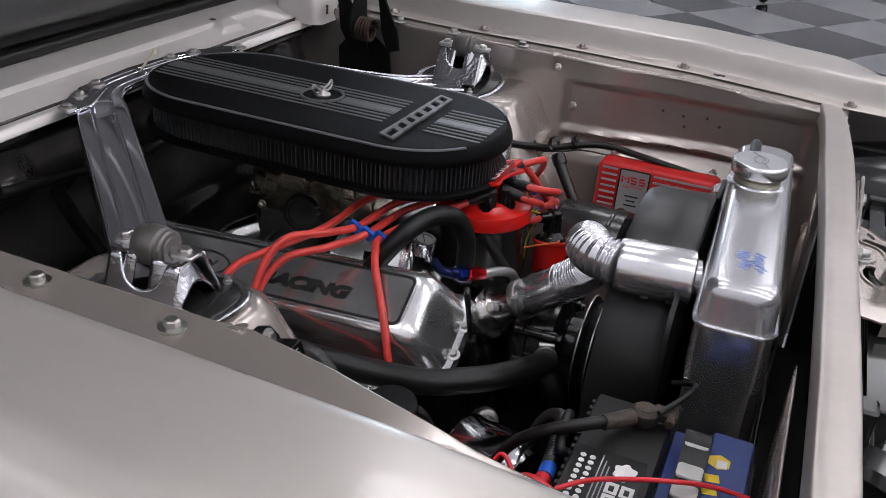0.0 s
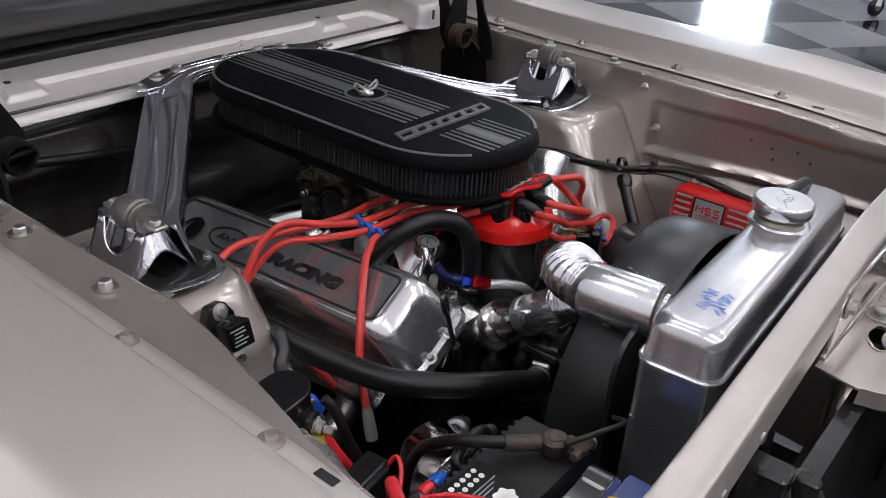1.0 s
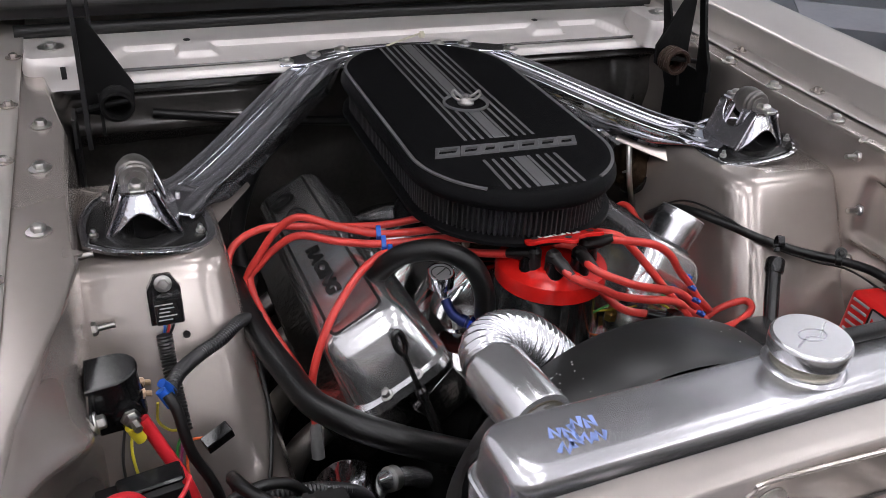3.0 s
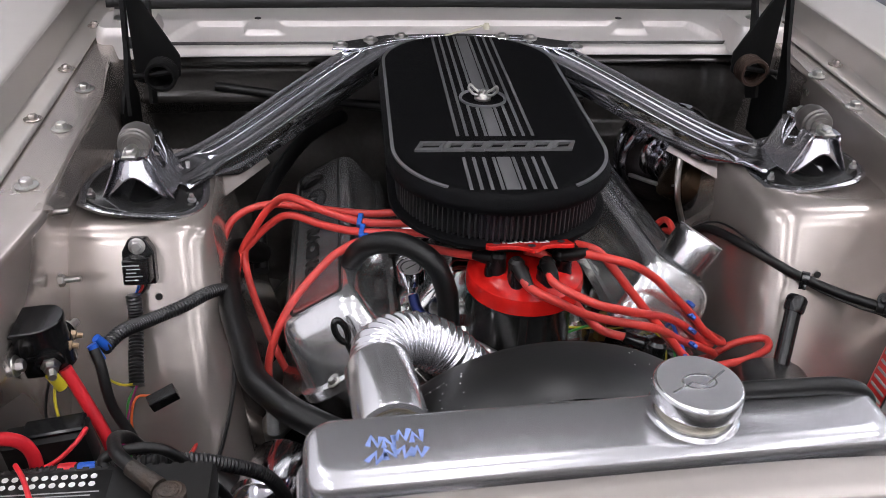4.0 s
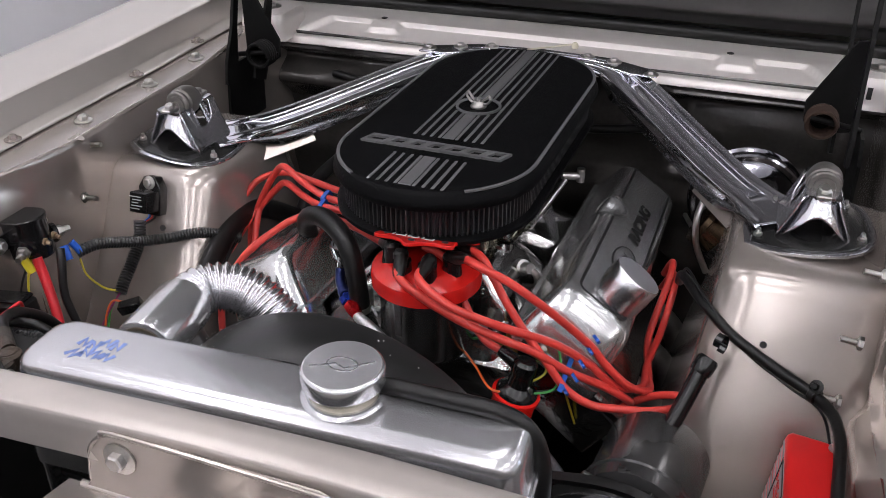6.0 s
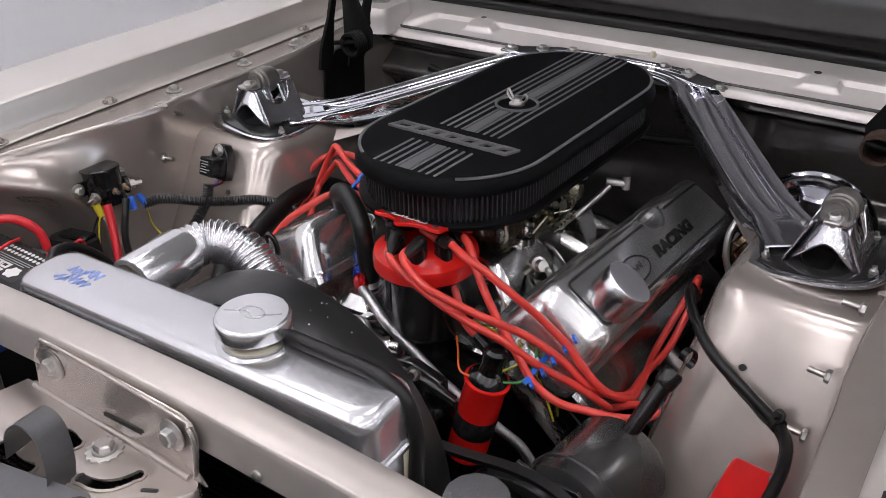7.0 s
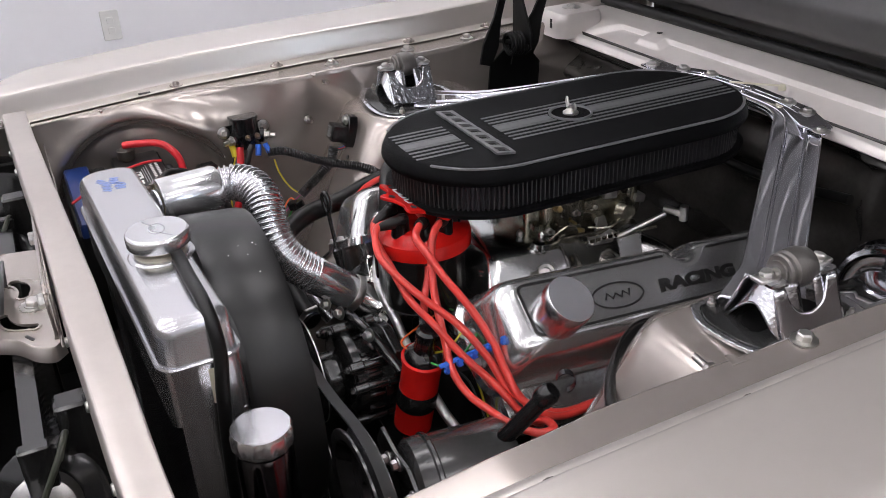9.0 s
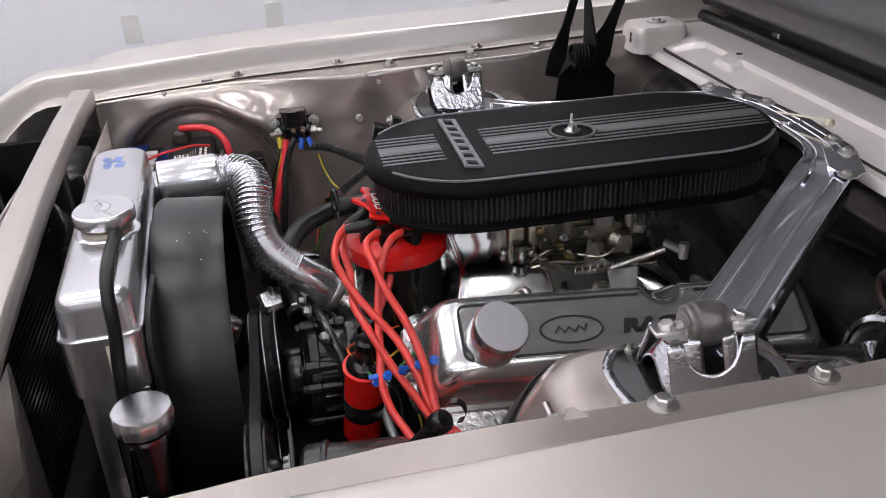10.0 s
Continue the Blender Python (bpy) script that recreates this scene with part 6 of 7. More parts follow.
for a in (-40, 15, 38, 95, 150):
    c = V(AX + 0.074 * math.cos(radians(a)), 0, AZ + 0.074 * math.sin(radians(a)))
    bm = B()
    lathe(bm, [(0.006, -0.412), (0.0095, -0.410), (0.0095, -0.392), (0.0075, -0.390), (0.0075, -0.362), (0.0095, -0.360), (0.0095, -0.348), (0.006, -0.346)], c, ay, 18)
    lug = part("lug", bm, satinblack, alt)
    bm = B()
    hexbolt(bm, c + V(0, -0.411, 0), (0, -1, 0), 0.0055, 0.006, 1.3)
    part("bolt", bm, satinblack, lug)
# black accessory bracket with bright bolts above the alternator
ab = thing("accessory_bracket", (0.05, -0.385, 0.66), "glossy black accessory bracket with bright bolts", "bracket")
bm = B()
prism(bm, frame_at((0.03, -0.335, 0.70), (1, 0, 0), (0, -1, 0.15)), [(-0.055, -0.05), (0.03, -0.06), (0.075, -0.02), (0.070, 0.018), (0.02, 0.030), (-0.03, 0.022), (-0.06, 0.0)], 0.018)
part("casting", bm, satinblack, ab, bevel=0.003)
bm = B()
tube(bm, [(-0.02, -0.385, 0.735), (0.03, -0.378, 0.742), (0.08, -0.365, 0.728), (0.12, -0.35, 0.70)], 0.008, 12)
part("rib", bm, satinblack, ab)
for px, py, pz in ((-0.03, -0.40, 0.745), (0.015, -0.395, 0.752), (0.075, -0.375, 0.742)):
    bm = B()
    hexbolt(bm, (px, py, pz), (0.3, -1, 0.35), 0.0065, 0.008, 1.5)
    part("bolt", bm, zinc, ab)
belt = thing("drive_belt", (0.2, -0.44, 0.55), "black rubber V-belt round the pulleys", "belt")
def belt_run(pts):
    bm = B()
    c = spline(pts, 8)
    loft(bm, [[p + V(0, -0.0065, 0.004), p + V(0, 0.0065, 0.004), p + V(0, 0.0045, -0.004), p + V(0, -0.0045, -0.004)] for p in c])
    part("belt_run", bm, rubber, belt, sharp=30)


belt_run([(-0.06, -0.475, 0.722), (0.0, -0.475, 0.744), (0.10, -0.475, 0.746), (0.20, -0.475, 0.752), (0.29, -0.475, 0.766), (0.345, -0.475, 0.756), (0.385, -0.475, 0.718), (0.39, -0.475, 0.66)])
belt_run([(-0.075, -0.475, 0.69), (-0.084, -0.475, 0.62), (-0.09, -0.475, 0.50)])

ps = thing("steering_pump", (0.33, -0.36, 0.60), "black power steering pump can with filler neck", "steering pump")
pd = V(0.12, 1, 0.0).normalized()
p0 = V(0.322, -0.430, 0.677)
bm = B()
lathe(bm, [(0.040, -0.004), (0.058, 0.0), (0.065, 0.006), (0.066, 0.03), (0.064, 0.032), (0.064, 0.12), (0.058, 0.130), (0.03, 0.136)], p0, pd, 48)
part("can", bm, pumpblack, ps)
bm = B()
lathe(bm, [(0.066, 0.024), (0.068, 0.026), (0.068, 0.030), (0.066, 0.032)], p0, pd, 48)
part("seam", bm, pumpblack, ps)
bm = B()
lathe(bm, [(0.015, -0.030), (0.02, -0.045), (0.062, -0.042), (0.076, -0.058), (0.090, -0.059), (0.090, -0.056), (0.080, -0.047), (0.090, -0.038), (0.090, -0.035), (0.03, -0.02)], p0 + V(-0.022, 0, -0.004), (0, 1, 0), 52)
part("pulley", bm, pumpblack, ps)
bm = B()
prism(bm, frame_at(p0 + V(0, -0.005, 0), (1, 0, 0), (0, -1, 0)), [(-0.070, 0.040), (-0.055, 0.066), (-0.020, 0.056), (0.020, 0.058), (0.052, 0.034), (0.046, 0.010), (0.020, 0.020), (-0.020, 0.022), (-0.045, 0.010), (-0.066, 0.016)], 0.006)
part("front_bracket", bm, satinblack, ps, "black front bracket", bevel=0.0012)
for a in (38, 95, 135):
    bm = B()
    hexbolt(bm, p0 + V(0.048 * math.cos(radians(a)), -0.011, 0.048 * math.sin(radians(a))), (0, -1, 0), 0.0065, 0.007, 1.4)
    part("bolt", bm, zinc, ps)
bm = B()
tube(bm, [(0.343, -0.325, 0.722), (0.360, -0.294, 0.765), (0.374, -0.268, 0.804)], 0.0105, 16)
lathe(bm, [(0.0125, 0), (0.0135, 0.004), (0.0135, 0.018), (0.0105, 0.022)], (0.368, -0.279, 0.789), (0.045, 0.06, 0.085), 20)
part("filler_neck", bm, plastic, ps)
bm = B()
q = V(0.383, -0.257, 0.820)
c = [q + V(0.005 * math.cos(a) + 0.003, 0.010 * math.cos(a), 0.013 * math.sin(a)) for a in (radians(-80 + 250 * k / 14) for k in range(15))]
for a, b in zip(c, c[1:]):
    loft(bm, [[a + V(0.004, -0.002, 0), a - V(0.004, -0.002, 0), a - V(0.004, -0.002, -0.0012), a + V(0.004, -0.002, 0.0012)], [b + V(0.004, -0.002, 0), b - V(0.004, -0.002, 0), b - V(0.004, -0.002, -0.0012), b + V(0.004, -0.002, 0.0012)]])
part("strap_handle", bm, plastic, ps)

# ---- ignition box on the inner fender ----
ig = thing("ignition_box", (0.50, -0.44, 0.65), "red finned ignition control box with grey label", "ignition box")
IM = frame_at((0.522, -0.440, 0.716), (0, -1, 0), (-1, 0, 0.10))
IL, IH, ID = 0.113, 0.054, 0.056
bm = B()
slab(bm, IM, IL, IH, 0.010, [(0, -0.004), (0.004, 0), (ID - 0.006, 0), (ID - 0.002, -0.003), (ID, -0.008)], 4)
part("case", bm, redbox, ig)
for k in range(8):
    yy = -0.042 + 0.012 * k
    for a, b in ((-0.104, -0.074), (-0.005, 0.104)):
        bm = B()
        block(bm, IM @ pose((a + b) / 2, yy, ID - 0.001), b - a, 0.0042, 0.002, 0.0006)
        part("fin_stripe", bm, greyprint, ig, "bare metal fin edge")
bm = B()
slab(bm, IM @ pose(-0.040, 0.002, ID - 0.0005), 0.029, 0.044, 0.003, [(0, 0), (0.0016, 0)], 3)
plate = part("label_plate", bm, greyprint, ig, "grey maker's plate with black rim")
bm = B()
outline(bm, IM @ pose(-0.040, 0.002, ID + 0.0011), rrect(0.0285, 0.0435, 0.003, 3), 0.003, 0.0006)
part("plate_rim", bm, blackprint, plate)
bm = B()
for k in range(3):
    m = IM @ pose(-0.056 + 0.016 * k, 0.026, ID + 0.0012)
    w = 0.013
    outline(bm, m, [(-w / 2, -0.006), (-w / 2, 0.006), (0, 0.0 if k == 0 else 0.006), (w / 2 - 0.001, 0.006), (w / 2 - 0.001, -0.006)] if k == 0 else [(w / 2 - 0.002, 0.006), (-w / 2 + 0.001, 0.005), (-w / 2 + 0.002, 0), (w / 2 - 0.002, -0.001), (w / 2 - 0.002, -0.006), (-w / 2 + 0.001, -0.006)], 0.0035, 0.0005, False)
part("badge_mark", bm, redbox, plate)
lettering("IGNITION", IM @ pose(-0.040, 0.0125, ID + 0.0014), 0.006, 0.0002, redbox, plate, "printed_word")
bm = B()
for k, w in enumerate((0.026, 0.018, 0.024)):
    block(bm, IM @ pose(-0.040, -0.006 - 0.009 * k, ID + 0.0011), w, 0.003, 0.0005, 0.0001)
part("printed_bar", bm, blackprint, plate)
bm = B()
block(bm, IM @ pose(0.035, -0.02, ID + 0.0006), 0.05, 0.012, 0.0012, 0.0003)
part("model_strip", bm, greyprint, ig)
bm = B()
for k in range(4):
    block(bm, IM @ pose(0.020 + 0.010 * k, -0.02, ID + 0.0018), 0.007, 0.006, 0.0005, 0.0001)
part("printed_bar", bm, redbox, ig)
for a in (-1, 1):
    bm = B()
    hexbolt(bm, IM @ V(a * 0.095, IH + 0.004, 0.006), (0, 0, 1), 0.005, 0.006, 1.6)
    part("bolt", bm, zinc, ig)

# ---- battery ----
bat = thing("battery", (-0.46, -0.615, 0.62), "black and blue car battery with label and carrying strap", "battery")
bm = B()
slab(bm, pose(-0.462, -0.618, 0.62), 0.132, 0.086, 0.008, [(0, -0.003), (0.005, 0), (0.175, 0), (0.182, -0.002)], 3)
part("case", bm, batteryblack, bat, "black lower case")
bm = B()
slab(bm, pose(-0.462, -0.572, 0.80), 0.134, 0.042, 0.006, [(0, 0), (0.022, 0), (0.028, -0.003)], 3)
lidb = part("lid", bm, batteryblack, bat, "black battery lid")
bm = B()
slab(bm, pose(-0.462, -0.634, 0.80), 0.134, 0.018, 0.004, [(0, 0), (0.006, 0), (0.009, -0.002)], 3)
part("lid_groove", bm, bluecase, bat, "blue gutter beside the lid")
bm = B()
slab(bm, pose(-0.462, -0.676, 0.80), 0.134, 0.022, 0.005, [(0, 0), (0.018, 0), (0.023, -0.003)], 3)
blid = part("label_shoulder", bm, bluecase, bat, "blue label shoulder")
for k in range(22):
    bm = B()
    block(bm, pose(-0.585 + 0.0115 * k, -0.5305, 0.802), 0.006, 0.005, 0.024, 0.0006)
    part("rib", bm, batteryblack, lidb)
# printed label on the lid: two rows of date dots, fine lines, emblem, two warning panels
bm = B()
block(bm, pose(-0.478, -0.570, 0.8279), 0.115, 0.068, 0.0004, 0.0001)
part("label", bm, blackprint, lidb, "black printed label")
for i in range(2):
    for k in range(11):
        bm = B()
        lathe(bm, [(0.0030, 0), (0.0030, 0.0005)], (-0.522 + 0.0086 * k, -0.5435 - 0.0095 * i, 0.8283), (0, 0, 1), 10)
        part("date_dot", bm, white, lidb)
bm = B()
for k in range(3):
    block(bm, pose(-0.475, -0.5625 - 0.0042 * k, 0.8283), 0.095 - 0.014 * k, 0.0014, 0.0004, 0.0001)
part("printed_bar", bm, greyprint, lidb)
bm = B()
prism(bm, pose(-0.444, -0.587, 0.8283), [(0.012 * math.cos(a) * (1 + 0.12 * math.cos(6 * a)), 0.011 * math.sin(a) * (1 + 0.12 * math.cos(6 * a))) for a in (2 * math.pi * k / 36 for k in range(36))], 0.0005)
part("maker_emblem", bm, white, lidb)
for k in range(4):
    bm = B()
    block(bm, pose(-0.470 - 0.0175 * (k // 2), -0.580 - 0.0145 * (k % 2), 0.8283), 0.016, 0.0125, 0.0005, 0.0002)
    panelb = part("warning_label", bm, white, lidb)
    bm = B()
    block(bm, pose(-0.471 - 0.0175 * (k // 2), -0.580 - 0.0145 * (k % 2), 0.8288), 0.008, 0.005, 0.0003, 0.0001)
    part("printed_bar", bm, blackprint, panelb)
for k in range(6):
    bm = B()
    block(bm, pose(-0.500 + 0.019 * k, -0.664, 0.8232, 0, 0, 12), 0.0115, 0.014, 0.0005, 0.0002)
    part("printed_bar", bm, yellow, blid)
bm = B()
prism(bm, pose(-0.378, -0.667, 0.8232), [(0.0115 * math.cos(radians(60 * k)), 0.012 * math.sin(radians(60 * k))) for k in range(6)], 0.0006)
part("maker_emblem", bm, yellow, blid)
bm = B()
block(bm, pose(-0.381, -0.670, 0.8238), 0.012, 0.010, 0.0004, 0.0001)
part("printed_bar", bm, white, blid)
# folded carrying strap with pale grips
bm = B()
strap = spline([(-0.592, -0.643, 0.812), (-0.55, -0.643, 0.826), (-0.46, -0.643, 0.831), (-0.40, -0.643, 0.833), (-0.365, -0.642, 0.838), (-0.350, -0.641, 0.828)], 8)
loft(bm, [[p + V(0, -0.013, 0), p + V(0, 0.013, 0), p + V(0, 0.013, 0.0025), p + V(0, -0.013, 0.0025)] for p in strap])
part("carry_strap", bm, satinblack, bat)
for k in range(5):
    bm = B()
    slab(bm, pose(-0.375 - 0.029 * k - 0.018 * (k > 0), -0.643, 0.8355 - 0.0008 * k), 0.0105, 0.0125, 0.004, [(0, 0), (0.002, 0), (0.003, -0.001)], 3)
    part("strap_grip", bm, mat("grip_grey", (0.42, 0.41, 0.39), 0.4, 0.2) if k == 0 else bpy.data.materials["grip_grey"], bat, "pale strap grip")
for x in (-0.361, -0.565):
    bm = B()
    lathe(bm, [(0.010, 0), (0.009, 0.018), (0.008, 0.020)], (x, -0.586, 0.827), (0, 0, 1), 18)
    part("terminal_post", bm, lead, bat)
cl = thing("battery_clamp", (-0.361, -0.586, 0.84), "corroded lead battery clamp on the negative cable", "battery clamp", "battery clamps")
bm = B()
lathe(bm, [(0.013, 0), (0.0145, 0.002), (0.0145, 0.013), (0.011, 0.016)], (-0.361, -0.586, 0.833), (0, 0, 1), 20)
block(bm, pose(-0.352, -0.605, 0.834), 0.016, 0.026, 0.014, 0.003)
rod(bm, (-0.338, -0.612, 0.841), (-0.368, -0.612, 0.841), 0.005, seg=8)
lathe(bm, [(0.009, 0), (0.009, 0.003), (0.006, 0.004)], (-0.361, -0.586, 0.847), (0, 0, 1), 16)
rod(bm, (-0.372, -0.575, 0.841), (-0.40, -0.552, 0.845), 0.009, 0.008)
part("clamp_body", bm, lead, cl)
bm = B()
hexbolt(bm, (-0.338, -0.612, 0.841), (1, 0, 0), 0.006, 0.006, 1.3)
part("bolt", bm, zinc, cl)
hose_thing("negative_cable", [(-0.398, -0.553, 0.845), (-0.415, -0.535, 0.847), (-0.425, -0.500, 0.833), (-0.42, -0.46, 0.79), (-0.40, -0.43, 0.70), (-0.37, -0.42, 0.60)], 0.0065, "black battery negative cable")
hose_thing("ground_strap", [(-0.365, -0.60, 0.85), (-0.33, -0.62, 0.855), (-0.29, -0.625, 0.845), (-0.26, -0.60, 0.82)], 0.003, "thin black ground wire")
pc = thing("battery_clamp", (-0.565, -0.586, 0.84), "red-booted positive battery clamp", "battery clamp", "battery clamps")
bm = B()
lathe(bm, [(0.016, 0), (0.016, 0.016), (0.010, 0.020)], (-0.565, -0.586, 0.833), (0, 0, 1), 18)
part("clamp_body", bm, lead, pc)
redcab = mat("red_cable", (0.62, 0.02, 0.03), 0.35, 0.0, 0.06, 40)
hose_thing("positive_cable", [(-0.565, -0.588, 0.858), (-0.556, -0.570, 0.860), (-0.540, -0.538, 0.861), (-0.525, -0.518, 0.855), (-0.510, -0.504, 0.838), (-0.503, -0.500, 0.815), (-0.502, -0.498, 0.77), (-0.49, -0.47, 0.70)], 0.0066, "thick red battery positive cable", redcab)
hose_thing("starter_cable", [(-0.497, -0.392, 0.835), (-0.482, -0.40, 0.80), (-0.462, -0.415, 0.755), (-0.45, -0.43, 0.70), (-0.44, -0.43, 0.62)], 0.0068, "thick red starter cable", redcab)
hose_thing("thin_red_lead", [(-0.505, -0.535, 0.838), (-0.490, -0.560, 0.846), (-0.475, -0.590, 0.848), (-0.455, -0.630, 0.846), (-0.435, -0.665, 0.838), (-0.42, -0.70, 0.826)], 0.0024, "thin red lead lying over the battery", redcab)

# bright canister low between battery and engine
can = thing("chrome_canister", (-0.28, -0.40, 0.60), "dull chrome canister with pipe between battery and engine", "canister")
bm = B()
lathe(bm, [(0.02, -0.05), (0.040, -0.047), (0.044, -0.040), (0.044, 0.03), (0.040, 0.035), (0.040, 0.042), (0.030, 0.055)], (-0.292, -0.408, 0.655), (-0.3, -0.95, 0.1), 36)
part("shell", bm, mat("dull_chrome", (0.45, 0.45, 0.47), 0.10, 1.0, 0.25, 30, rvar=0.12), can)
bm = B()
tube(bm, [(-0.27, -0.395, 0.675), (-0.24, -0.38, 0.665), (-0.205, -0.366, 0.648), (-0.18, -0.35, 0.62)], 0.012, 14)
part("pipe", bm, polished, can)
bm = B()
lathe(bm, [(0.014, -0.006), (0.0155, -0.005), (0.0155, 0.005), (0.014, 0.006)], (-0.232, -0.377, 0.662), (0.03, 0.014, -0.012), 20)
part("band", bm, zinc, can)

# ---- relay on the shock tower ----
re = thing("relay", (-0.454, -0.20, 0.84), "black cube relay in a socket on the shock tower", "relay")
rm = frame_at((-0.4555, -0.180, 0.846), (1, 0.05, 0), (0, -1, 0.30))
bm = B()
prism(bm, rm, [(-0.019, -0.036), (0.019, -0.036), (0.019, 0.006), (0.010, 0.022), (-0.010, 0.022), (-0.019, 0.006)], 0.018)
part("socket", bm, plastic, re, bevel=0.0015)
bm = B()
slab(bm, rm @ pose(0.002, -0.013, 0.018), 0.0155, 0.0155, 0.002, [(0, 0), (0.027, 0), (0.029, -0.0015)], 3)
body = part("body", bm, plastic, re)
bm = B()
for k in range(5):
    block(bm, rm @ pose(-0.003 + 0.003 * (k % 2), -0.004 - 0.0045 * k, 0.0471), 0.020 - 0.004 * (k % 3), 0.0015, 0.0004, 0.0001)
part("printed_bar", bm, greyprint, body)
bm = B()
hexbolt(bm, rm @ V(0, 0.013, 0.018), rm.col[2].to_3d(), 0.0068, 0.006, 1.5)
part("bolt", bm, zinc, re)
for dx, mm in ((-0.006, clipblue), (0.0, redwire), (0.006, rubber)):
    bm = B()
    tube(bm, [rm @ V(dx, -0.034, 0.012), rm @ V(dx * 0.8, -0.042, 0.012), V(-0.462 + dx * 0.4, -0.224, 0.805)], 0.0016, 6)
    part("lead_wire", bm, mm, re)


def conduit(pts, r, label, name="wire_conduit"):
    return hose_thing(name, pts, r, label, conduitblack, (), 40, r * 0.09)


conduit([(-0.462, -0.222, 0.812), (-0.461, -0.232, 0.785), (-0.459, -0.258, 0.762), (-0.457, -0.283, 0.745), (-0.455, -0.300, 0.732)], 0.0088, "black split conduit below the relay")
conduit([(-0.468, -0.348, 0.826), (-0.455, -0.318, 0.826), (-0.430, -0.265, 0.806), (-0.400, -0.235, 0.802), (-0.372, -0.195, 0.795), (-0.344, -0.145, 0.765)], 0.0078, "black corrugated conduit across the shock tower")
con = thing("wire_connector", (-0.425, -0.315, 0.72), "open black plug connector with coloured wires", "connector")
bm = B()
block(bm, pose(-0.420, -0.318, 0.722, 12, -18, 20), 0.034, 0.016, 0.016, 0.001)
part("housing", bm, plastic, con)
for mm, pts in ((orangewire, [(-0.437, -0.315, 0.729), (-0.452, -0.322, 0.732), (-0.458, -0.335, 0.71), (-0.455, -0.35, 0.67), (-0.45, -0.36, 0.63)]),
                (mat("purple_wire", (0.25, 0.02, 0.12), 0.4), [(-0.455, -0.300, 0.733), (-0.462, -0.318, 0.715), (-0.470, -0.345, 0.68), (-0.472, -0.37, 0.63)]),
                (greenwire, [(-0.455, -0.300, 0.733), (-0.467, -0.312, 0.71), (-0.465, -0.34, 0.66), (-0.47, -0.36, 0.61)]),
                (yellowwire, [(-0.455, -0.300, 0.735), (-0.470, -0.315, 0.748), (-0.482, -0.328, 0.775), (-0.480, -0.335, 0.805)]),
                (yellowwire, [(-0.505, -0.392, 0.835), (-0.51, -0.405, 0.80), (-0.50, -0.42, 0.75), (-0.48, -0.43, 0.70)]),
                (rubber, [(-0.512, -0.385, 0.835), (-0.52, -0.41, 0.79), (-0.51, -0.43, 0.74), (-0.49, -0.44, 0.68)])):
    ob = thing("thin_wire", pts[-1], "thin coloured wire by the starter solenoid", "wire", "thin engine wires")
    bm = B()
    tube(bm, pts, 0.0016, 6)
    part("strand", bm, mm, ob)
# red loom down the tower's inner side
for dx, mm, pts in ((0, redwire, [(-0.345, -0.085, 0.785), (-0.352, -0.12, 0.76), (-0.360, -0.17, 0.73), (-0.366, -0.215, 0.70), (-0.368, -0.24, 0.675), (-0.39, -0.29, 0.64), (-0.42, -0.33, 0.61)]),
                    (0, rubber, [(-0.35, -0.12, 0.77), (-0.352, -0.19, 0.73), (-0.350, -0.25, 0.68), (-0.37, -0.32, 0.62), (-0.40, -0.36, 0.58)])):
    ob = thing("loom_wire", pts[-1], "insulated wire running down beside the shock tower", "wire", "loom wires")
    bm = B()
    tube(bm, pts, 0.0028, 8)
    part("strand", bm, mm, ob)
bm = B()
fz = thing("heat_shrink", (-0.376, -0.225, 0.71), "red heat-shrink sleeve on a loom wire", "sleeve")
tube(bm, [(-0.364, -0.20, 0.708), (-0.366, -0.215, 0.70), (-0.3675, -0.232, 0.683)], 0.0048, 10)
part("sleeve", bm, redcab, fz)

# ---- starter solenoid ----
so = thing("starter_solenoid", (-0.53, -0.37, 0.84), "glossy black starter solenoid with metal terminals on the inner fender", "solenoid")
sm = frame_at((-0.541, -0.372, 0.858), (0, 1, 0), (1, 0, 0.12))
bm = B()
slab(bm, sm @ pose(0, -0.004, 0), 0.047, 0.011, 0.010, [(0, 0), (0.003, 0)], 5)
part("mounting_ears", bm, plastic, so)
for a in (-1, 1):
    bm = B()
    hexbolt(bm, sm @ V(a * 0.038, -0.004, 0.003), sm.col[2].to_3d(), 0.007, 0.008, 1.6)
    part("bolt", bm, zinc, so)
bm = B()
body2 = [(0.024 * math.cos(radians(a)), 0.022 + 0.024 * math.sin(radians(a))) for a in range(0, 181, 12)] + [(-0.024, 0.0), (0.024, 0.0)]
loft(bm, [[sm @ V(px * k, h, py * k + 0.022 * (1 - k) + 0.002) for px, py in body2] for h, k in ((-0.034, 0.92), (-0.032, 1.0), (0.020, 1.0))])
part("body", bm, plastic, so)
bm = B()
loft(bm, [[sm @ V(px * k, h, py * k + 0.022 * (1 - k) + 0.002) for px, py in body2] for h, k in ((0.020, 1.08), (0.0235, 1.08), (0.025, 1.03))])
part("cap_plate", bm, plastic, so, "glossy black cap plate")
bm = B()
loft(bm, [[sm @ V(px * k, h, py * k + 0.022 * (1 - k) + 0.002) for px, py in body2] for h, k in ((-0.012, 1.03), (-0.009, 1.06), (-0.006, 1.03))])
part("body_rib", bm, plastic, so)
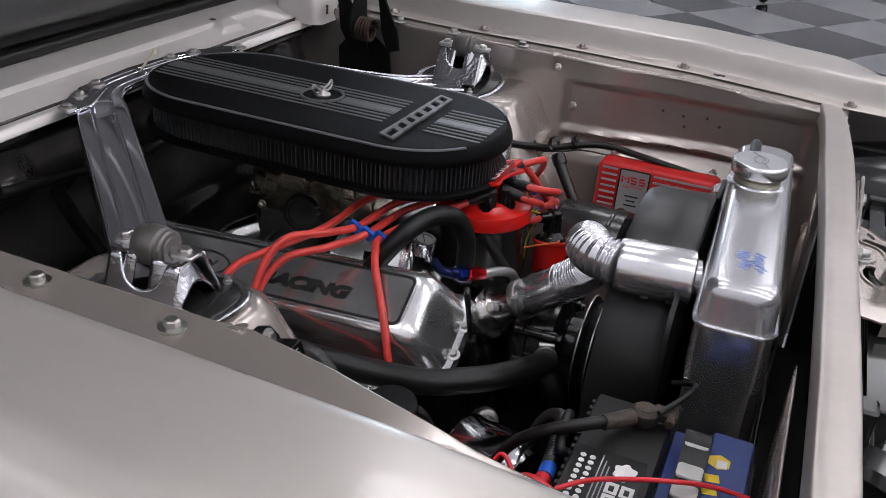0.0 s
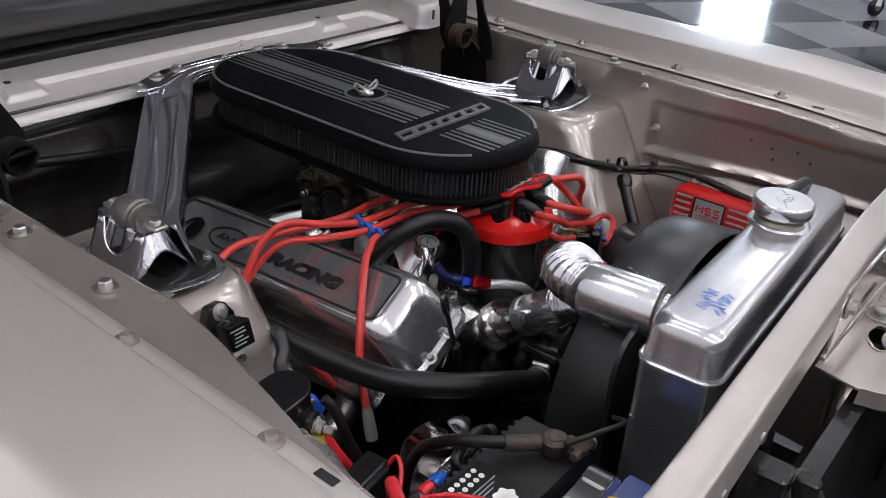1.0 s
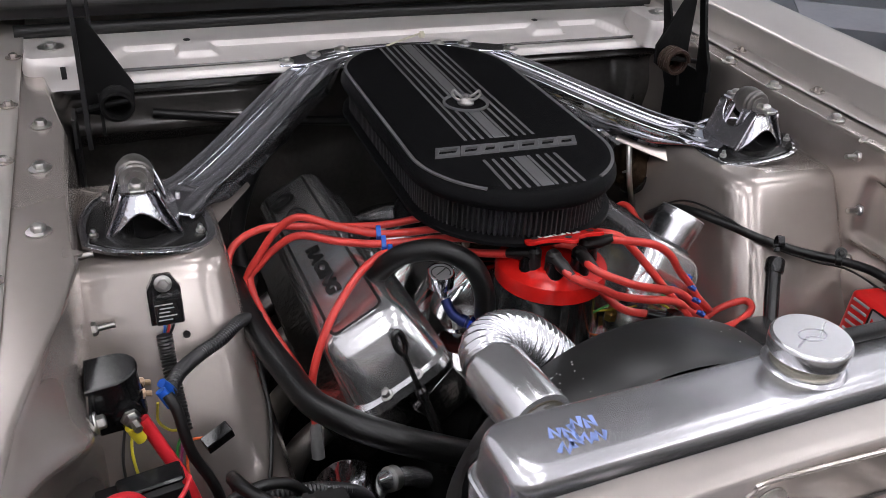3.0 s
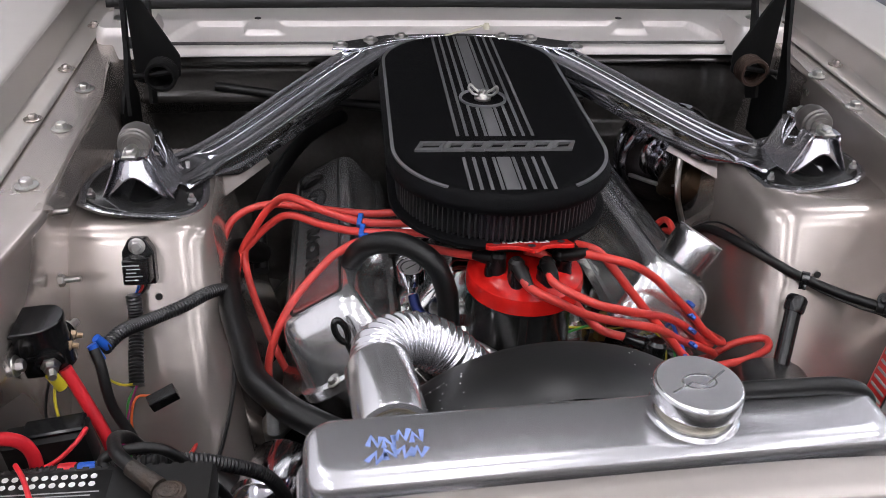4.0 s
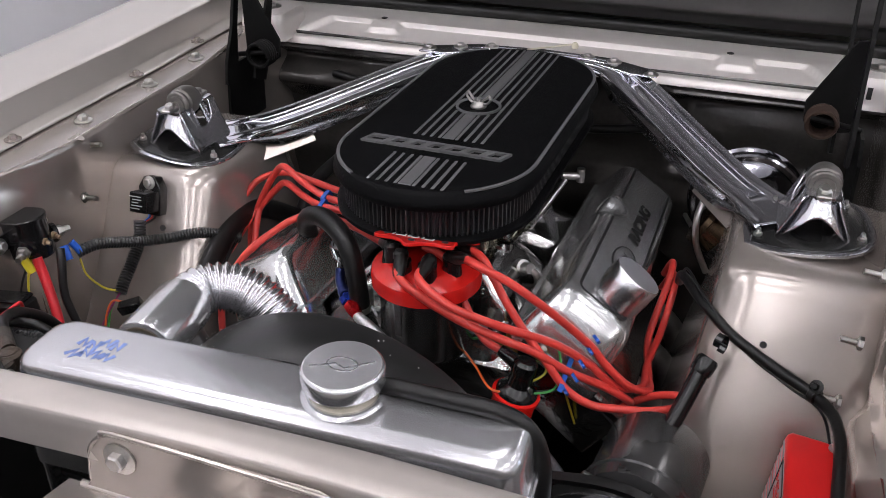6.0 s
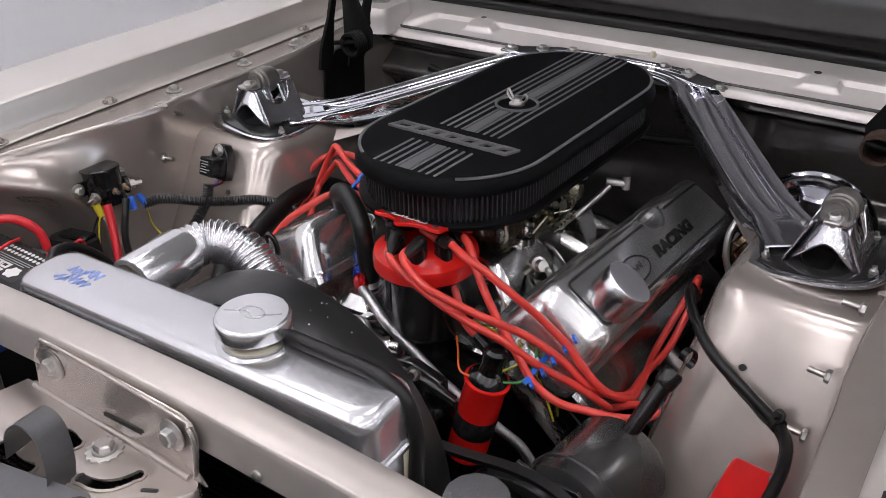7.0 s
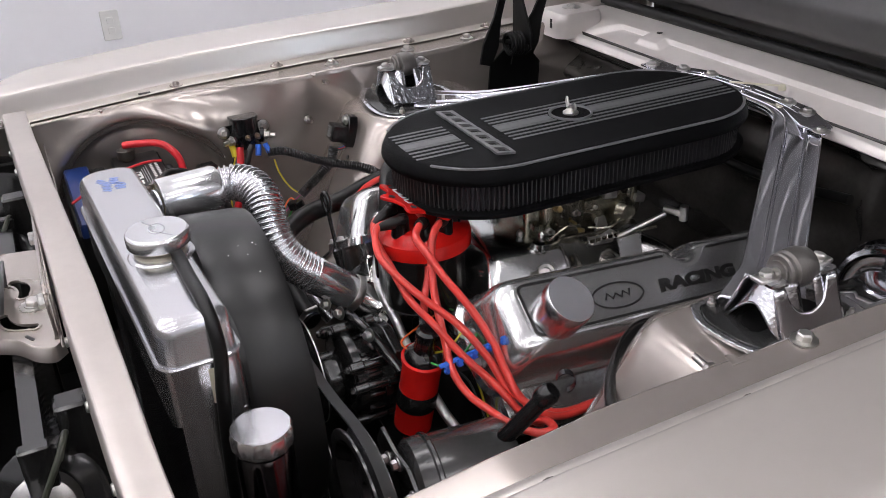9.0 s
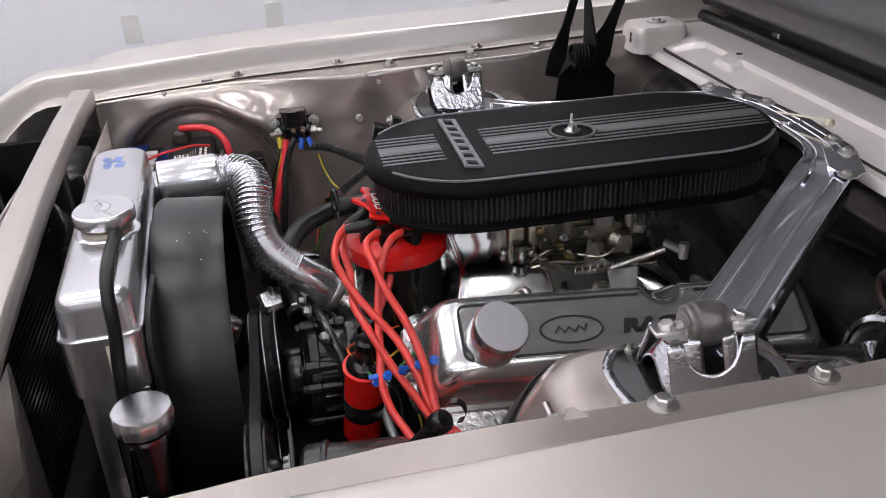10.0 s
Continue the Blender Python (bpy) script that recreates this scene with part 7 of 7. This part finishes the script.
for a in (-0.027, 0.030):
    bm = B()
    d3 = (sm.col[0].to_3d() * (1 if a > 0 else -1) + V(0.35, 0, -0.1)).normalized()
    p3 = sm @ V(a * 0.8, -0.014, 0.030)
    lathe(bm, [(0.014, 0), (0.014, 0.006), (0.009, 0.008)], p3, d3, 18)
    part("terminal_boss", bm, plastic, so)
    bm = B()
    lathe(bm, [(0.010, 0.008), (0.010, 0.010), (0.0075, 0.0105), (0.0075, 0.017), (0.0045, 0.018), (0.0045, 0.028)], p3, d3, 6)
    part("terminal", bm, zinc, so)
copper = mat("copper", (0.40, 0.29, 0.19), 0.35, 1.0)
for a in (-0.004, 0.014):
    bm = B()
    lathe(bm, [(0.0055, 0), (0.0055, 0.005), (0.0030, 0.006), (0.0030, 0.012)], sm @ V(a, -0.010, 0.044), (0.9, 0.1, -0.2), 8)
    part("small_terminal", bm, copper, so)
bm = B()
rod(bm, (-0.476, -0.362, 0.842), (-0.467, -0.367, 0.824), 0.0055)
rod(bm, (-0.474, -0.350, 0.842), (-0.464, -0.346, 0.826), 0.0050)
part("blue_lug", bm, clipblue, so, "blue crimp terminal")
bm = B()
rod(bm, (-0.508, -0.404, 0.838), (-0.500, -0.402, 0.818), 0.006)
part("yellow_lug", bm, yellowwire, so, "yellow crimp terminal")

# loom and cables between battery and shock tower
conduit([(-0.56, -0.517, 0.800), (-0.49, -0.515, 0.806), (-0.438, -0.512, 0.807), (-0.373, -0.505, 0.806), (-0.331, -0.490, 0.783), (-0.29, -0.465, 0.735), (-0.27, -0.44, 0.66)], 0.0072, "black corrugated conduit lying behind the battery")
for px in (-0.470, -0.452):
    ob = thing("tape_wrap", (px, -0.514, 0.807), "red tape wrapped round the conduit" if px < -0.46 else "blue tape wrapped round the conduit", "tape", "conduit tapes")
    bm = B()
    lathe(bm, [(0.0080, -0.008), (0.0084, -0.007), (0.0084, 0.007), (0.0080, 0.008)], (px, -0.5135, 0.8065), (1, 0.05, 0), 18)
    part("wrap", bm, redcab if px < -0.46 else clipblue, ob)
hose_thing("loop_cable", [(-0.395, -0.545, 0.80), (-0.434, -0.522, 0.822), (-0.408, -0.515, 0.832), (-0.376, -0.512, 0.824), (-0.347, -0.505, 0.778), (-0.33, -0.495, 0.74), (-0.31, -0.48, 0.66)], 0.0055, "black cable looping down beside the battery")
hose_thing("solenoid_cable", [(-0.470, -0.375, 0.845), (-0.463, -0.385, 0.83), (-0.455, -0.400, 0.788), (-0.435, -0.408, 0.737), (-0.42, -0.42, 0.66)], 0.0058, "black cable falling from the solenoid")
fb = thing("fuse_holder", (-0.50, -0.455, 0.76), "matt black fuse holder box on the inner fender", "fuse holder")
bm = B()
block(bm, pose(-0.503, -0.452, 0.757, 0, -6, 4), 0.085, 0.032, 0.048, 0.004)
part("box", bm, batteryblack, fb)
bm = B()
block(bm, pose(-0.497, -0.452, 0.806, 0, -6, 4), 0.060, 0.026, 0.006, 0.002)
part("cover", bm, plastic, fb)
hose_thing("fuse_lead", [(-0.470, -0.458, 0.80), (-0.462, -0.468, 0.818), (-0.470, -0.482, 0.812), (-0.49, -0.495, 0.80), (-0.53, -0.51, 0.79)], 0.0024, "thin red lead from the fuse holder", redcab)

# ---- loom along the other inner fender ----
hose_thing("fender_loom", [(0.318, -0.03, 0.76), (0.325, -0.09, 0.805), (0.355, -0.155, 0.812), (0.40, -0.205, 0.800), (0.455, -0.235, 0.785), (0.505, -0.275, 0.782), (0.523, -0.33, 0.785), (0.522, -0.42, 0.775), (0.52, -0.52, 0.760), (0.53, -0.60, 0.72)], 0.0068, "black taped wiring loom along the inner fender")
hose_thing("fender_wire", [(0.32, -0.03, 0.77), (0.33, -0.10, 0.822), (0.36, -0.165, 0.822), (0.415, -0.215, 0.79), (0.47, -0.25, 0.775), (0.51, -0.29, 0.772), (0.52, -0.40, 0.765)], 0.0018, "thin black wire beside the loom")
for p, ax in (((0.498, -0.268, 0.783), (0.6, -0.6, 0.1)),):
    ob = thing("loom_clip", p, "steel clip holding the wiring loom", "clip")
    bm = B()
    lathe(bm, [(0.0085, -0.005), (0.0095, -0.004), (0.0095, 0.004), (0.0085, 0.005)], p, ax, 20)
    hexbolt(bm, V(*p) + V(0.0, 0.0, 0.012), (-0.5, -0.6, 0.5), 0.005, 0.006)
    part("clip_band", bm, rubber, ob)

# ---- shock mounts and export brace ----
def shock_mount(s, cx, cy):
    ob = thing("shock_mount", (s * cx, cy, 0.872), "chrome shock absorber mount with rubber bushing on the tower", "shock mount", "shock mounts")
    bm = B()
    plate = [(-0.075, -0.052), (-0.035, -0.072), (0.035, -0.072), (0.072, -0.045), (0.078, 0.01), (0.06, 0.075), (0.0, 0.10), (-0.055, 0.075), (-0.078, 0.01)]
    sm = [(p.x, p.y) for p in spline([(x, y, 0) for x, y in plate] + [(plate[0][0], plate[0][1], 0)], 5)][:-1]
    m = pose(s * cx - s * 0.006, cy - 0.008, 0.875, 0, -s * 6, 0)
    loft(bm, [place(m, [(px * k, py * k) for px, py in sm], z) for k, z in ((0.98, 0), (1.03, 0.002), (1.03, 0.006), (0.98, 0.008), (0.93, 0.006))])
    part("base_plate", bm, mountchrome, ob, "chrome base plate with rolled rim", sharp=60)
    # A black sheet on the plate paints in the shade below the legs.
    bm = B()
    loft(bm, [place(m, [(px * k, py * k) for px, py in sm], z) for k, z in ((0.90, 0.004), (0.90, 0.0074), (0.89, 0.0078))])
    part("shade_sheet", bm, satinblack, ob, "black sheet painting the shade below the legs", sharp=60)
    for sy in (-1, 1):
        # a folded leg: a sloping hollow arch, cut away below like a tunnel
        bm = B()
        n, rows = 28, []
        for j in range(13):
            t = j / 12
            r = []
            for k in range(n + 1):
                a = math.pi * k / n
                sn = math.sin(a)
                zb = 0.036 * max(0.0, (sn - 0.40) / 0.60) ** 1.2
                z = zb + (0.062 - zb) * t
                g = z / 0.062
                hw = 0.020 + 0.026 * (1 - g) ** 1.1
                yf = 0.071 - 0.036 * g
                yy = 0.010 + (yf - 0.010) * sn ** 0.8
                r.append(V(s * cx + hw * math.cos(a), cy + sy * yy, 0.880 + z))
            rows.append(r)
        loft(bm, rows, False, False, closed=False)
        part("leg", bm, mountchrome, ob, "folded chrome leg", solid=0.0025, sharp=75)
        # Black disc standing in for the shade inside the leg's arch.
        bm = B()
        lathe(bm, [(0.030, 0.0), (0.030, 0.004), (0.026, 0.0045)], (s * cx, cy + sy * 0.022, 0.880), (0, 0, 1), 20)
        part("shade_disc", bm, mattblack, ob)
        bm = B()
        prism(bm, pose(s * cx, cy + sy * 0.034, 0.941), [(px, py) for px, py in rrect(0.021, 0.012, 0.006)], 0.003)
        part("leg_top", bm, mountchrome, ob)
    # cheeks between the legs, each with a round cut for the bushing
    for sx2 in (-1, 1):
        bm = B()
        rows = []
        for j in range(9):
            r = []
            for k in range(25):
                yy = -0.045 + 0.090 * k / 24
                cut = 0.058 - math.sqrt(max(0.0, 0.029 ** 2 - yy * yy)) if abs(yy) < 0.029 else 0.060
                z = cut * j / 8
                hw = 0.020 + 0.026 * (1 - z / 0.062) ** 1.1
                r.append(V(s * cx + sx2 * hw, cy + yy, 0.880 + z))
            rows.append(r)
        loft(bm, rows, False, False, closed=False)
        part("cheek", bm, mountchrome, ob, "cut-out chrome cheek", solid=0.0025, sharp=75)
    bm = B()
    lathe(bm, [(0.008, -0.0225), (0.0135, -0.022), (0.014, -0.0195), (0.0185, -0.019), (0.0205, -0.017), (0.0205, -0.013), (0.0190, -0.0115), (0.0220, -0.009), (0.0225, -0.004), (0.0225, 0.009), (0.0210, 0.012), (0.0195, 0.019), (0.014, 0.0195), (0.0135, 0.022), (0.008, 0.0225)], (s * cx, cy, 0.946), (0, 1, 0), 32)
    part("bushing", bm, mat("grey_rubber", (0.17, 0.16, 0.15), 0.36, 0.6, 0.2, 60, bump=0.1) if s < 0 else bpy.data.materials["grey_rubber"], ob, "grey rubber bushing")
    bm = B()
    rod(bm, (s * cx, cy - 0.030, 0.946), (s * cx, cy + 0.030, 0.946), 0.0065)
    for sy in (-1, 1):
        block(bm, pose(s * cx, cy + sy * 0.039, 0.9425), 0.018, 0.026, 0.005, 0.0012)
    part("cross_bolt", bm, zinc, ob)
    for sy in (-1, 1):
        bm = B()
        hexbolt(bm, (s * cx, cy + sy * 0.037, 0.9455), (0, 0.2 * sy, 1), 0.0075, 0.007, 1.35)
        part("nut", bm, zinc, ob)
    for a, b in ((-0.062, -0.035), (0.062, -0.030), (0.045, 0.065), (-0.045, 0.065)):
        bm = B()
        lathe(bm, [(0.008, 0), (0.008, 0.0015), (0.0055, 0.002), (0.0055, 0.007), (0.003, 0.008), (0.003, 0.013)], (s * cx - s * 0.006 + a, cy - 0.008 + b, 0.880 + s * a * 0.105), (0, 0, 1), 6)
        part("stud_nut", bm, zinc, ob)
    return ob


shock_mount(-1, 0.468, -0.064)
shock_mount(1, 0.477, -0.030)

br = thing("export_brace", (0, 0.30, 0.87), "chrome V-shaped brace from shock towers to cowl", "brace")
for s in (-1, 1):
    sh = -0.012 if s < 0 else 0.0
    path = spline([(s * 0.445, -0.033 + sh, 0.8835), (s * 0.405, 0.020 + sh, 0.884), (s * 0.372, 0.060 + sh, 0.887), (s * 0.330, 0.108 + sh, 0.897), (s * 0.280, 0.166 + sh, 0.9115), (s * 0.230, 0.224 + sh, 0.9265),
                   (s * 0.190, 0.270 + sh, 0.9375), (s * 0.160, 0.301 + sh, 0.9435), (s * 0.128, 0.324 + sh / 2, 0.946), (s * 0.080, 0.337, 0.9475), (s * 0.002, 0.341, 0.948)], 7)
    rows = []
    for i, c in enumerate(path):
        d = (path[min(i + 1, len(path) - 1)] - path[max(i - 1, 0)]).normalized()
        side = d.cross(V(0, 0, 1)).normalized() * s
        up = V(0, 0, 1) - d * d.z
        f = i / (len(path) - 1)
        w = 0.037 + 0.010 * (1 - ss(0, 0.16, f)) - 0.012 * ss(0.62, 0.9, f)
        h = 0.026 * ss(0.03, 0.2, f) * (1 - 0.85 * ss(0.62, 0.80, f)) + 0.004
        g = 0.0075 * ss(0.10, 0.18, f) * (1 - ss(0.66, 0.74, f))
        k = 0.0019 * ss(0.04, 0.12, f)
        half = [(0.30, -g), (0.335, -g * 0.9), (0.36, -g * 0.4), (0.378, k * 0.35), (0.395, k * 0.8), (0.415, k), (0.435, k * 0.8), (0.452, k * 0.35), (0.475, 0.0), (0.52, -0.0004), (0.84, -0.0004), (0.885, 0.0), (0.91, k * 0.45), (0.935, k * 0.8), (0.955, k * 0.75), (0.975, k * 0.1), (0.99, -0.003), (1.005, -h * 0.4), (1.04, -h)]
        sec = [(-p, q) for p, q in half[::-1]] + half
        rows.append([c - side * a * w + up * q for a, q in sec])
    bm = B()
    loft(bm, rows, False, False, closed=False)
    part("brace_arm", bm, bracechrome, br, "grooved chrome brace arm", solid=0.0008, sharp=75)
bm = B()
pl = [(-0.215, 0.302), (-0.20, 0.335), (-0.12, 0.372), (0.0, 0.382), (0.12, 0.372), (0.20, 0.335), (0.215, 0.302), (0.17, 0.30), (0.10, 0.335), (0.0, 0.345), (-0.10, 0.335), (-0.17, 0.30)]
prism(bm, pose(0, 0, 0.9435), pl, 0.004)
part("cowl_plate", bm, bracechrome, br, "chrome plate bolted to the cowl", bevel=0.001)
for x, y in ((-0.200, 0.318), (-0.148, 0.345), (-0.094, 0.362), (0.134, 0.352), (0.085, 0.362), (0.205, 0.305)):
    bm = B()
    hexbolt(bm, (x, y, 0.9475), (0, 0, 1), 0.0075, 0.005, 1.7)
    part("bolt", bm, zinc, br)
for s in (-1, 1):
    bm = B()
    block(bm, frame_at((s * 0.352, 0.050 - 0.02 * (s < 0), 0.853), (-s * 0.55, 0.75, 0.12), (-s * 0.55, -0.55, 0.55)), 0.105, 0.032, 0.003, 0.0008)
    part("gusset_strip", bm, bay_paint, br, "plain painted gusset strip")
cr = thing("cream_clip", (-0.055, 0.345, 0.95), "small cream plastic clip beside the cowl", "clip")
bm = B()
rod(bm, (-0.02, 0.335, 0.958), (0.055, 0.372, 0.965), 0.0018, seg=8)
lathe(bm, [(0.006, 0), (0.0065, 0.004), (0.004, 0.010)], (0.058, 0.373, 0.958), (0, 0, 1), 12)
part("clip_body", bm, cream, cr)

# ---- hood hinges ----
for s in (-1, 1):
    bm = B()
    prism(bm, frame_at((s * 0.535, 0.20, 0.90), (0, 1, 0), (s, 0, 0)), [(px, s * py) for px, py in ((-0.045, -0.10), (0.08, -0.10), (0.085, -0.02), (0.05, 0.02), (0.0, 0.02), (-0.035, -0.01))], 0.005)
    hg = part("hood_hinge", bm, mattblack, car, "black hood hinge with coil spring")
    bm = B()
    prism(bm, frame_at((s * 0.515, 0.155, 0.935), (0, 0.30, 1), (s, 0, 0)), [(-0.04, -0.014), (0.0, -0.018), (0.06, -0.008), (0.36, -0.007), (0.36, 0.007), (0.06, 0.008), (0.0, 0.018), (-0.04, 0.012)], 0.006)
    part("front_link", bm, mattblack, hg)
    bm = B()
    prism(bm, frame_at((s * 0.495, 0.225, 0.925), (0, 0.42, 1), (s, 0, 0)), [(-0.04, -0.02), (0.02, -0.028), (0.07, -0.012), (0.11, -0.008), (0.32, -0.008), (0.32, 0.008), (0.11, 0.010), (0.07, 0.014), (0.02, 0.026), (-0.04, 0.018)], 0.005)
    part("rear_link", bm, mattblack, hg)
    bm = B()
    ctr = V(s * 0.475, 0.185, 0.945)
    coil_pts = [ctr + V(0.021 * math.cos(k * 2 * math.pi / 16), -0.014 + 0.034 * k / 80, 0.021 * math.sin(k * 2 * math.pi / 16)) for k in range(81)]
    tube(bm, coil_pts, 0.0036, 6, 0)
    part("coil_spring", bm, rust if s > 0 else mattblack, hg, "rusty coil spring" if s > 0 else "dark coil spring")
    bm = B()
    rod(bm, ctr + V(-s * 0.018, -0.012, 0.010), ctr + V(s * 0.055, 0.0, -0.006), 0.0045)
    part("spring_pin", bm, mattblack, hg)
    bm = B()
    prism(bm, frame_at((s * 0.49, 0.213, 0.955), (s, 0, 0), (0, -1, 0)), [(px, py * s) for px, py in ((0.028, 0.11), (0.012, 0.11), (-0.042, 0.012), (-0.040, -0.020), (-0.015, -0.038), (0.028, -0.030))], 0.005)
    part("spring_plate", bm, mattblack, hg, "dark triangular spring plate", bevel=0.001)

# ---- brake booster and master cylinder at the firewall ----
bo = thing("brake_booster", (0.40, 0.33, 0.80), "round chrome brake booster on the firewall", "brake booster")
# The dome's chrome is darkened to paint in the dark bay it mirrors.
bm = B()
lathe(bm, [(0.088, -0.02), (0.0965, 0.004), (0.099, 0.008), (0.099, 0.012), (0.0965, 0.015), (0.094, 0.017), (0.0925, 0.024), (0.0935, 0.028), (0.091, 0.032), (0.084, 0.034), (0.079, 0.031), (0.058, 0.032), (0.046, 0.036), (0.041, 0.042), (0.039, 0.062), (0.034, 0.066), (0.02, 0.067)], (0.392, 0.300, 0.750), (0.05, -1, 0.0), 52)
part("dome", bm, mat("bay_reflection_chrome", (0.42, 0.42, 0.45), 0.09, 1.0, 0.05, 8, rvar=0.03), bo, "stepped chrome dome, darkened for the bay it reflects")
bm = B()
slab(bm, pose(0.40, 0.19, 0.745), 0.032, 0.07, 0.012, [(0, -0.004), (0.01, 0), (0.045, 0), (0.05, 0.004), (0.06, 0.004), (0.063, -0.002)], 4)
part("master_cylinder", bm, chrome, bo, "chrome master cylinder")
bm = B()
tube(bm, [(0.36, 0.10, 0.79), (0.33, 0.06, 0.80), (0.32, 0.10, 0.78), (0.30, 0.20, 0.75)], 0.004, 8)
part("brake_line", bm, zinc, bo)
# chrome cylinder below the brace; the brown it reflects is painted as base colour
pw = thing("brace_cylinder", (0.36, 0.10, 0.70), "cylinder below the brace, a brown reflection painted into its chrome", "gearbox")
brownchrome = mat("brown_chrome", (0.085, 0.055, 0.032), 0.22, 0.8, 0.3, 18, rvar=0.1, stain=(0.02, 0.015, 0.01), stain_amount=0.6)
bm = B()
lathe(bm, [(0.030, 0), (0.040, 0.004), (0.041, 0.012), (0.039, 0.014), (0.039, 0.085), (0.043, 0.088), (0.043, 0.098), (0.034, 0.106), (0.012, 0.108)], (0.330, 0.095, 0.805), (0.85, -0.1, -0.55), 36)
part("housing", bm, brownchrome, pw)
bm = B()
lathe(bm, [(0.0415, 0.040), (0.0425, 0.041), (0.0425, 0.050), (0.0415, 0.051)], (0.330, 0.095, 0.805), (0.85, -0.1, -0.55), 36)
part("band", bm, satinblack, pw)
bm = B()
tube(bm, [(0.33, 0.07, 0.845), (0.325, 0.055, 0.82), (0.33, 0.05, 0.78), (0.35, 0.06, 0.73)], 0.005, 8)
part("pipe", bm, zinc, pw)

# dark pipe and wires behind the engine
hose_thing("firewall_loom", [(-0.42, 0.36, 0.86), (-0.25, 0.345, 0.84), (-0.05, 0.34, 0.82), (0.1, 0.345, 0.82), (0.24, 0.35, 0.84)], 0.008, "black wiring loom along the firewall")
hose_thing("heater_return_hose", [(-0.20, 0.36, 0.80), (-0.27, 0.25, 0.80), (-0.33, 0.10, 0.76), (-0.33, 0.0, 0.70)], 0.012, "black heater hose by the firewall")
hd = thing("starter_heat_shield", (-0.24, -0.40, 0.60), "bright chrome bracket low beside the engine", "bracket")
bm = B()
block(bm, pose(-0.295, -0.44, 0.54, 8, 20, 15), 0.05, 0.07, 0.10, 0.008)
rod(bm, (-0.335, -0.40, 0.635), (-0.29, -0.44, 0.62), 0.020)
part("body", bm, polished, hd)
bm = B()
rod(bm, (-0.36, -0.38, 0.64), (-0.325, -0.41, 0.635), 0.024)
part("collar", bm, rubber, hd)

# unseen black tray added under the engine, shutting out light so the bay reads dark
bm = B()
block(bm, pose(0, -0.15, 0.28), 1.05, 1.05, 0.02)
part("under_light_block", bm, mattblack, car)

# ---- trolley wheels on the far floor ----
for x, y in ((5.9, 0.62), (5.95, -0.22)):
    ob = thing("caster_wheel", (x, y, FLOOR), "grey caster wheel of a shop trolley", "caster", "trolley casters")
    bm = B()
    lathe(bm, [(0.02, -0.02), (0.06, -0.022), (0.068, -0.012), (0.068, 0.012), (0.06, 0.022), (0.02, 0.02)], (x, y, FLOOR + 0.068), (0.4, 1, 0), 26)
    part("wheel", bm, rubber, ob)
    bm = B()
    lathe(bm, [(0.03, -0.024), (0.03, 0.024)], (x, y, FLOOR + 0.068), (0.4, 1, 0), 18)
    part("hub", bm, zinc, ob)
    bm = B()
    block(bm, pose(x - 0.02, y, FLOOR + 0.07, 0, 12, 20), 0.05, 0.075, 0.09, 0.004)
    part("fork", bm, zinc, ob)
    bm = B()
    rod(bm, (x, y, FLOOR + 0.15), (x, y, FLOOR + 0.42), 0.022)
    part("stem", bm, zinc, ob)
tr = thing("trolley", (6.1, 0.2, FLOOR + 0.42), "grey steel shop trolley deck on casters", "trolley")
bm = B()
block(bm, pose(6.1, 0.2, FLOOR + 0.42), 0.5, 1.1, 0.05, 0.005)
part("deck", bm, satinblack, tr)

# ---- floor tiles ----
T = 0.61
ang = radians(56)
du, dv = V(math.cos(ang), math.sin(ang), 0), V(-math.sin(ang), math.cos(ang), 0)
o = V(5.37, -0.635, 0)


def tile_mesh(material):
    me_bm = B()
    slab(me_bm, pose(0, 0, -0.008), T / 2 - 0.001, T / 2 - 0.001, 0.002, [(0, 0), (0.007, 0), (0.008, -0.001)], 1)
    ob = part("tile", me_bm, material)
    return ob


protos = (tile_mesh(tiledark), tile_mesh(tilelight))
used = [False, False]
rest = [B(), B()]
count = 0
for i in range(-22, 23):
    for j in range(-22, 23):
        c = o + du * (i + 0.5) * T + dv * (j + 0.5) * T
        if not (-2.3 < c.x < 9.7 and -7.2 < c.y < 7.7):
            continue
        dark = (i + j) % 2
        k = 0 if dark == 1 else 1
        m = Matrix.Translation((c.x, c.y, FLOOR)) @ Matrix.Rotation(ang, 4, "Z")
        if 1.5 < c.x < 8.5 and -2.2 < c.y < 3.6:
            if not used[k]:
                ob, used[k] = protos[k], True
            else:
                ob = new("tile", protos[k].data)
            ob.parent = floor
            ob.matrix_basis = m
            count += 1
        else:
            slab(rest[k], m @ pose(0, 0, -0.008), T / 2 - 0.001, T / 2 - 0.001, 0.002, [(0, 0), (0.007, 0), (0.008, -0.001)], 1)
for k, mm in ((0, tiledark), (1, tilelight)):
    tagged(part("outer_tiles", rest[k], mm, floor), kind="stuff")
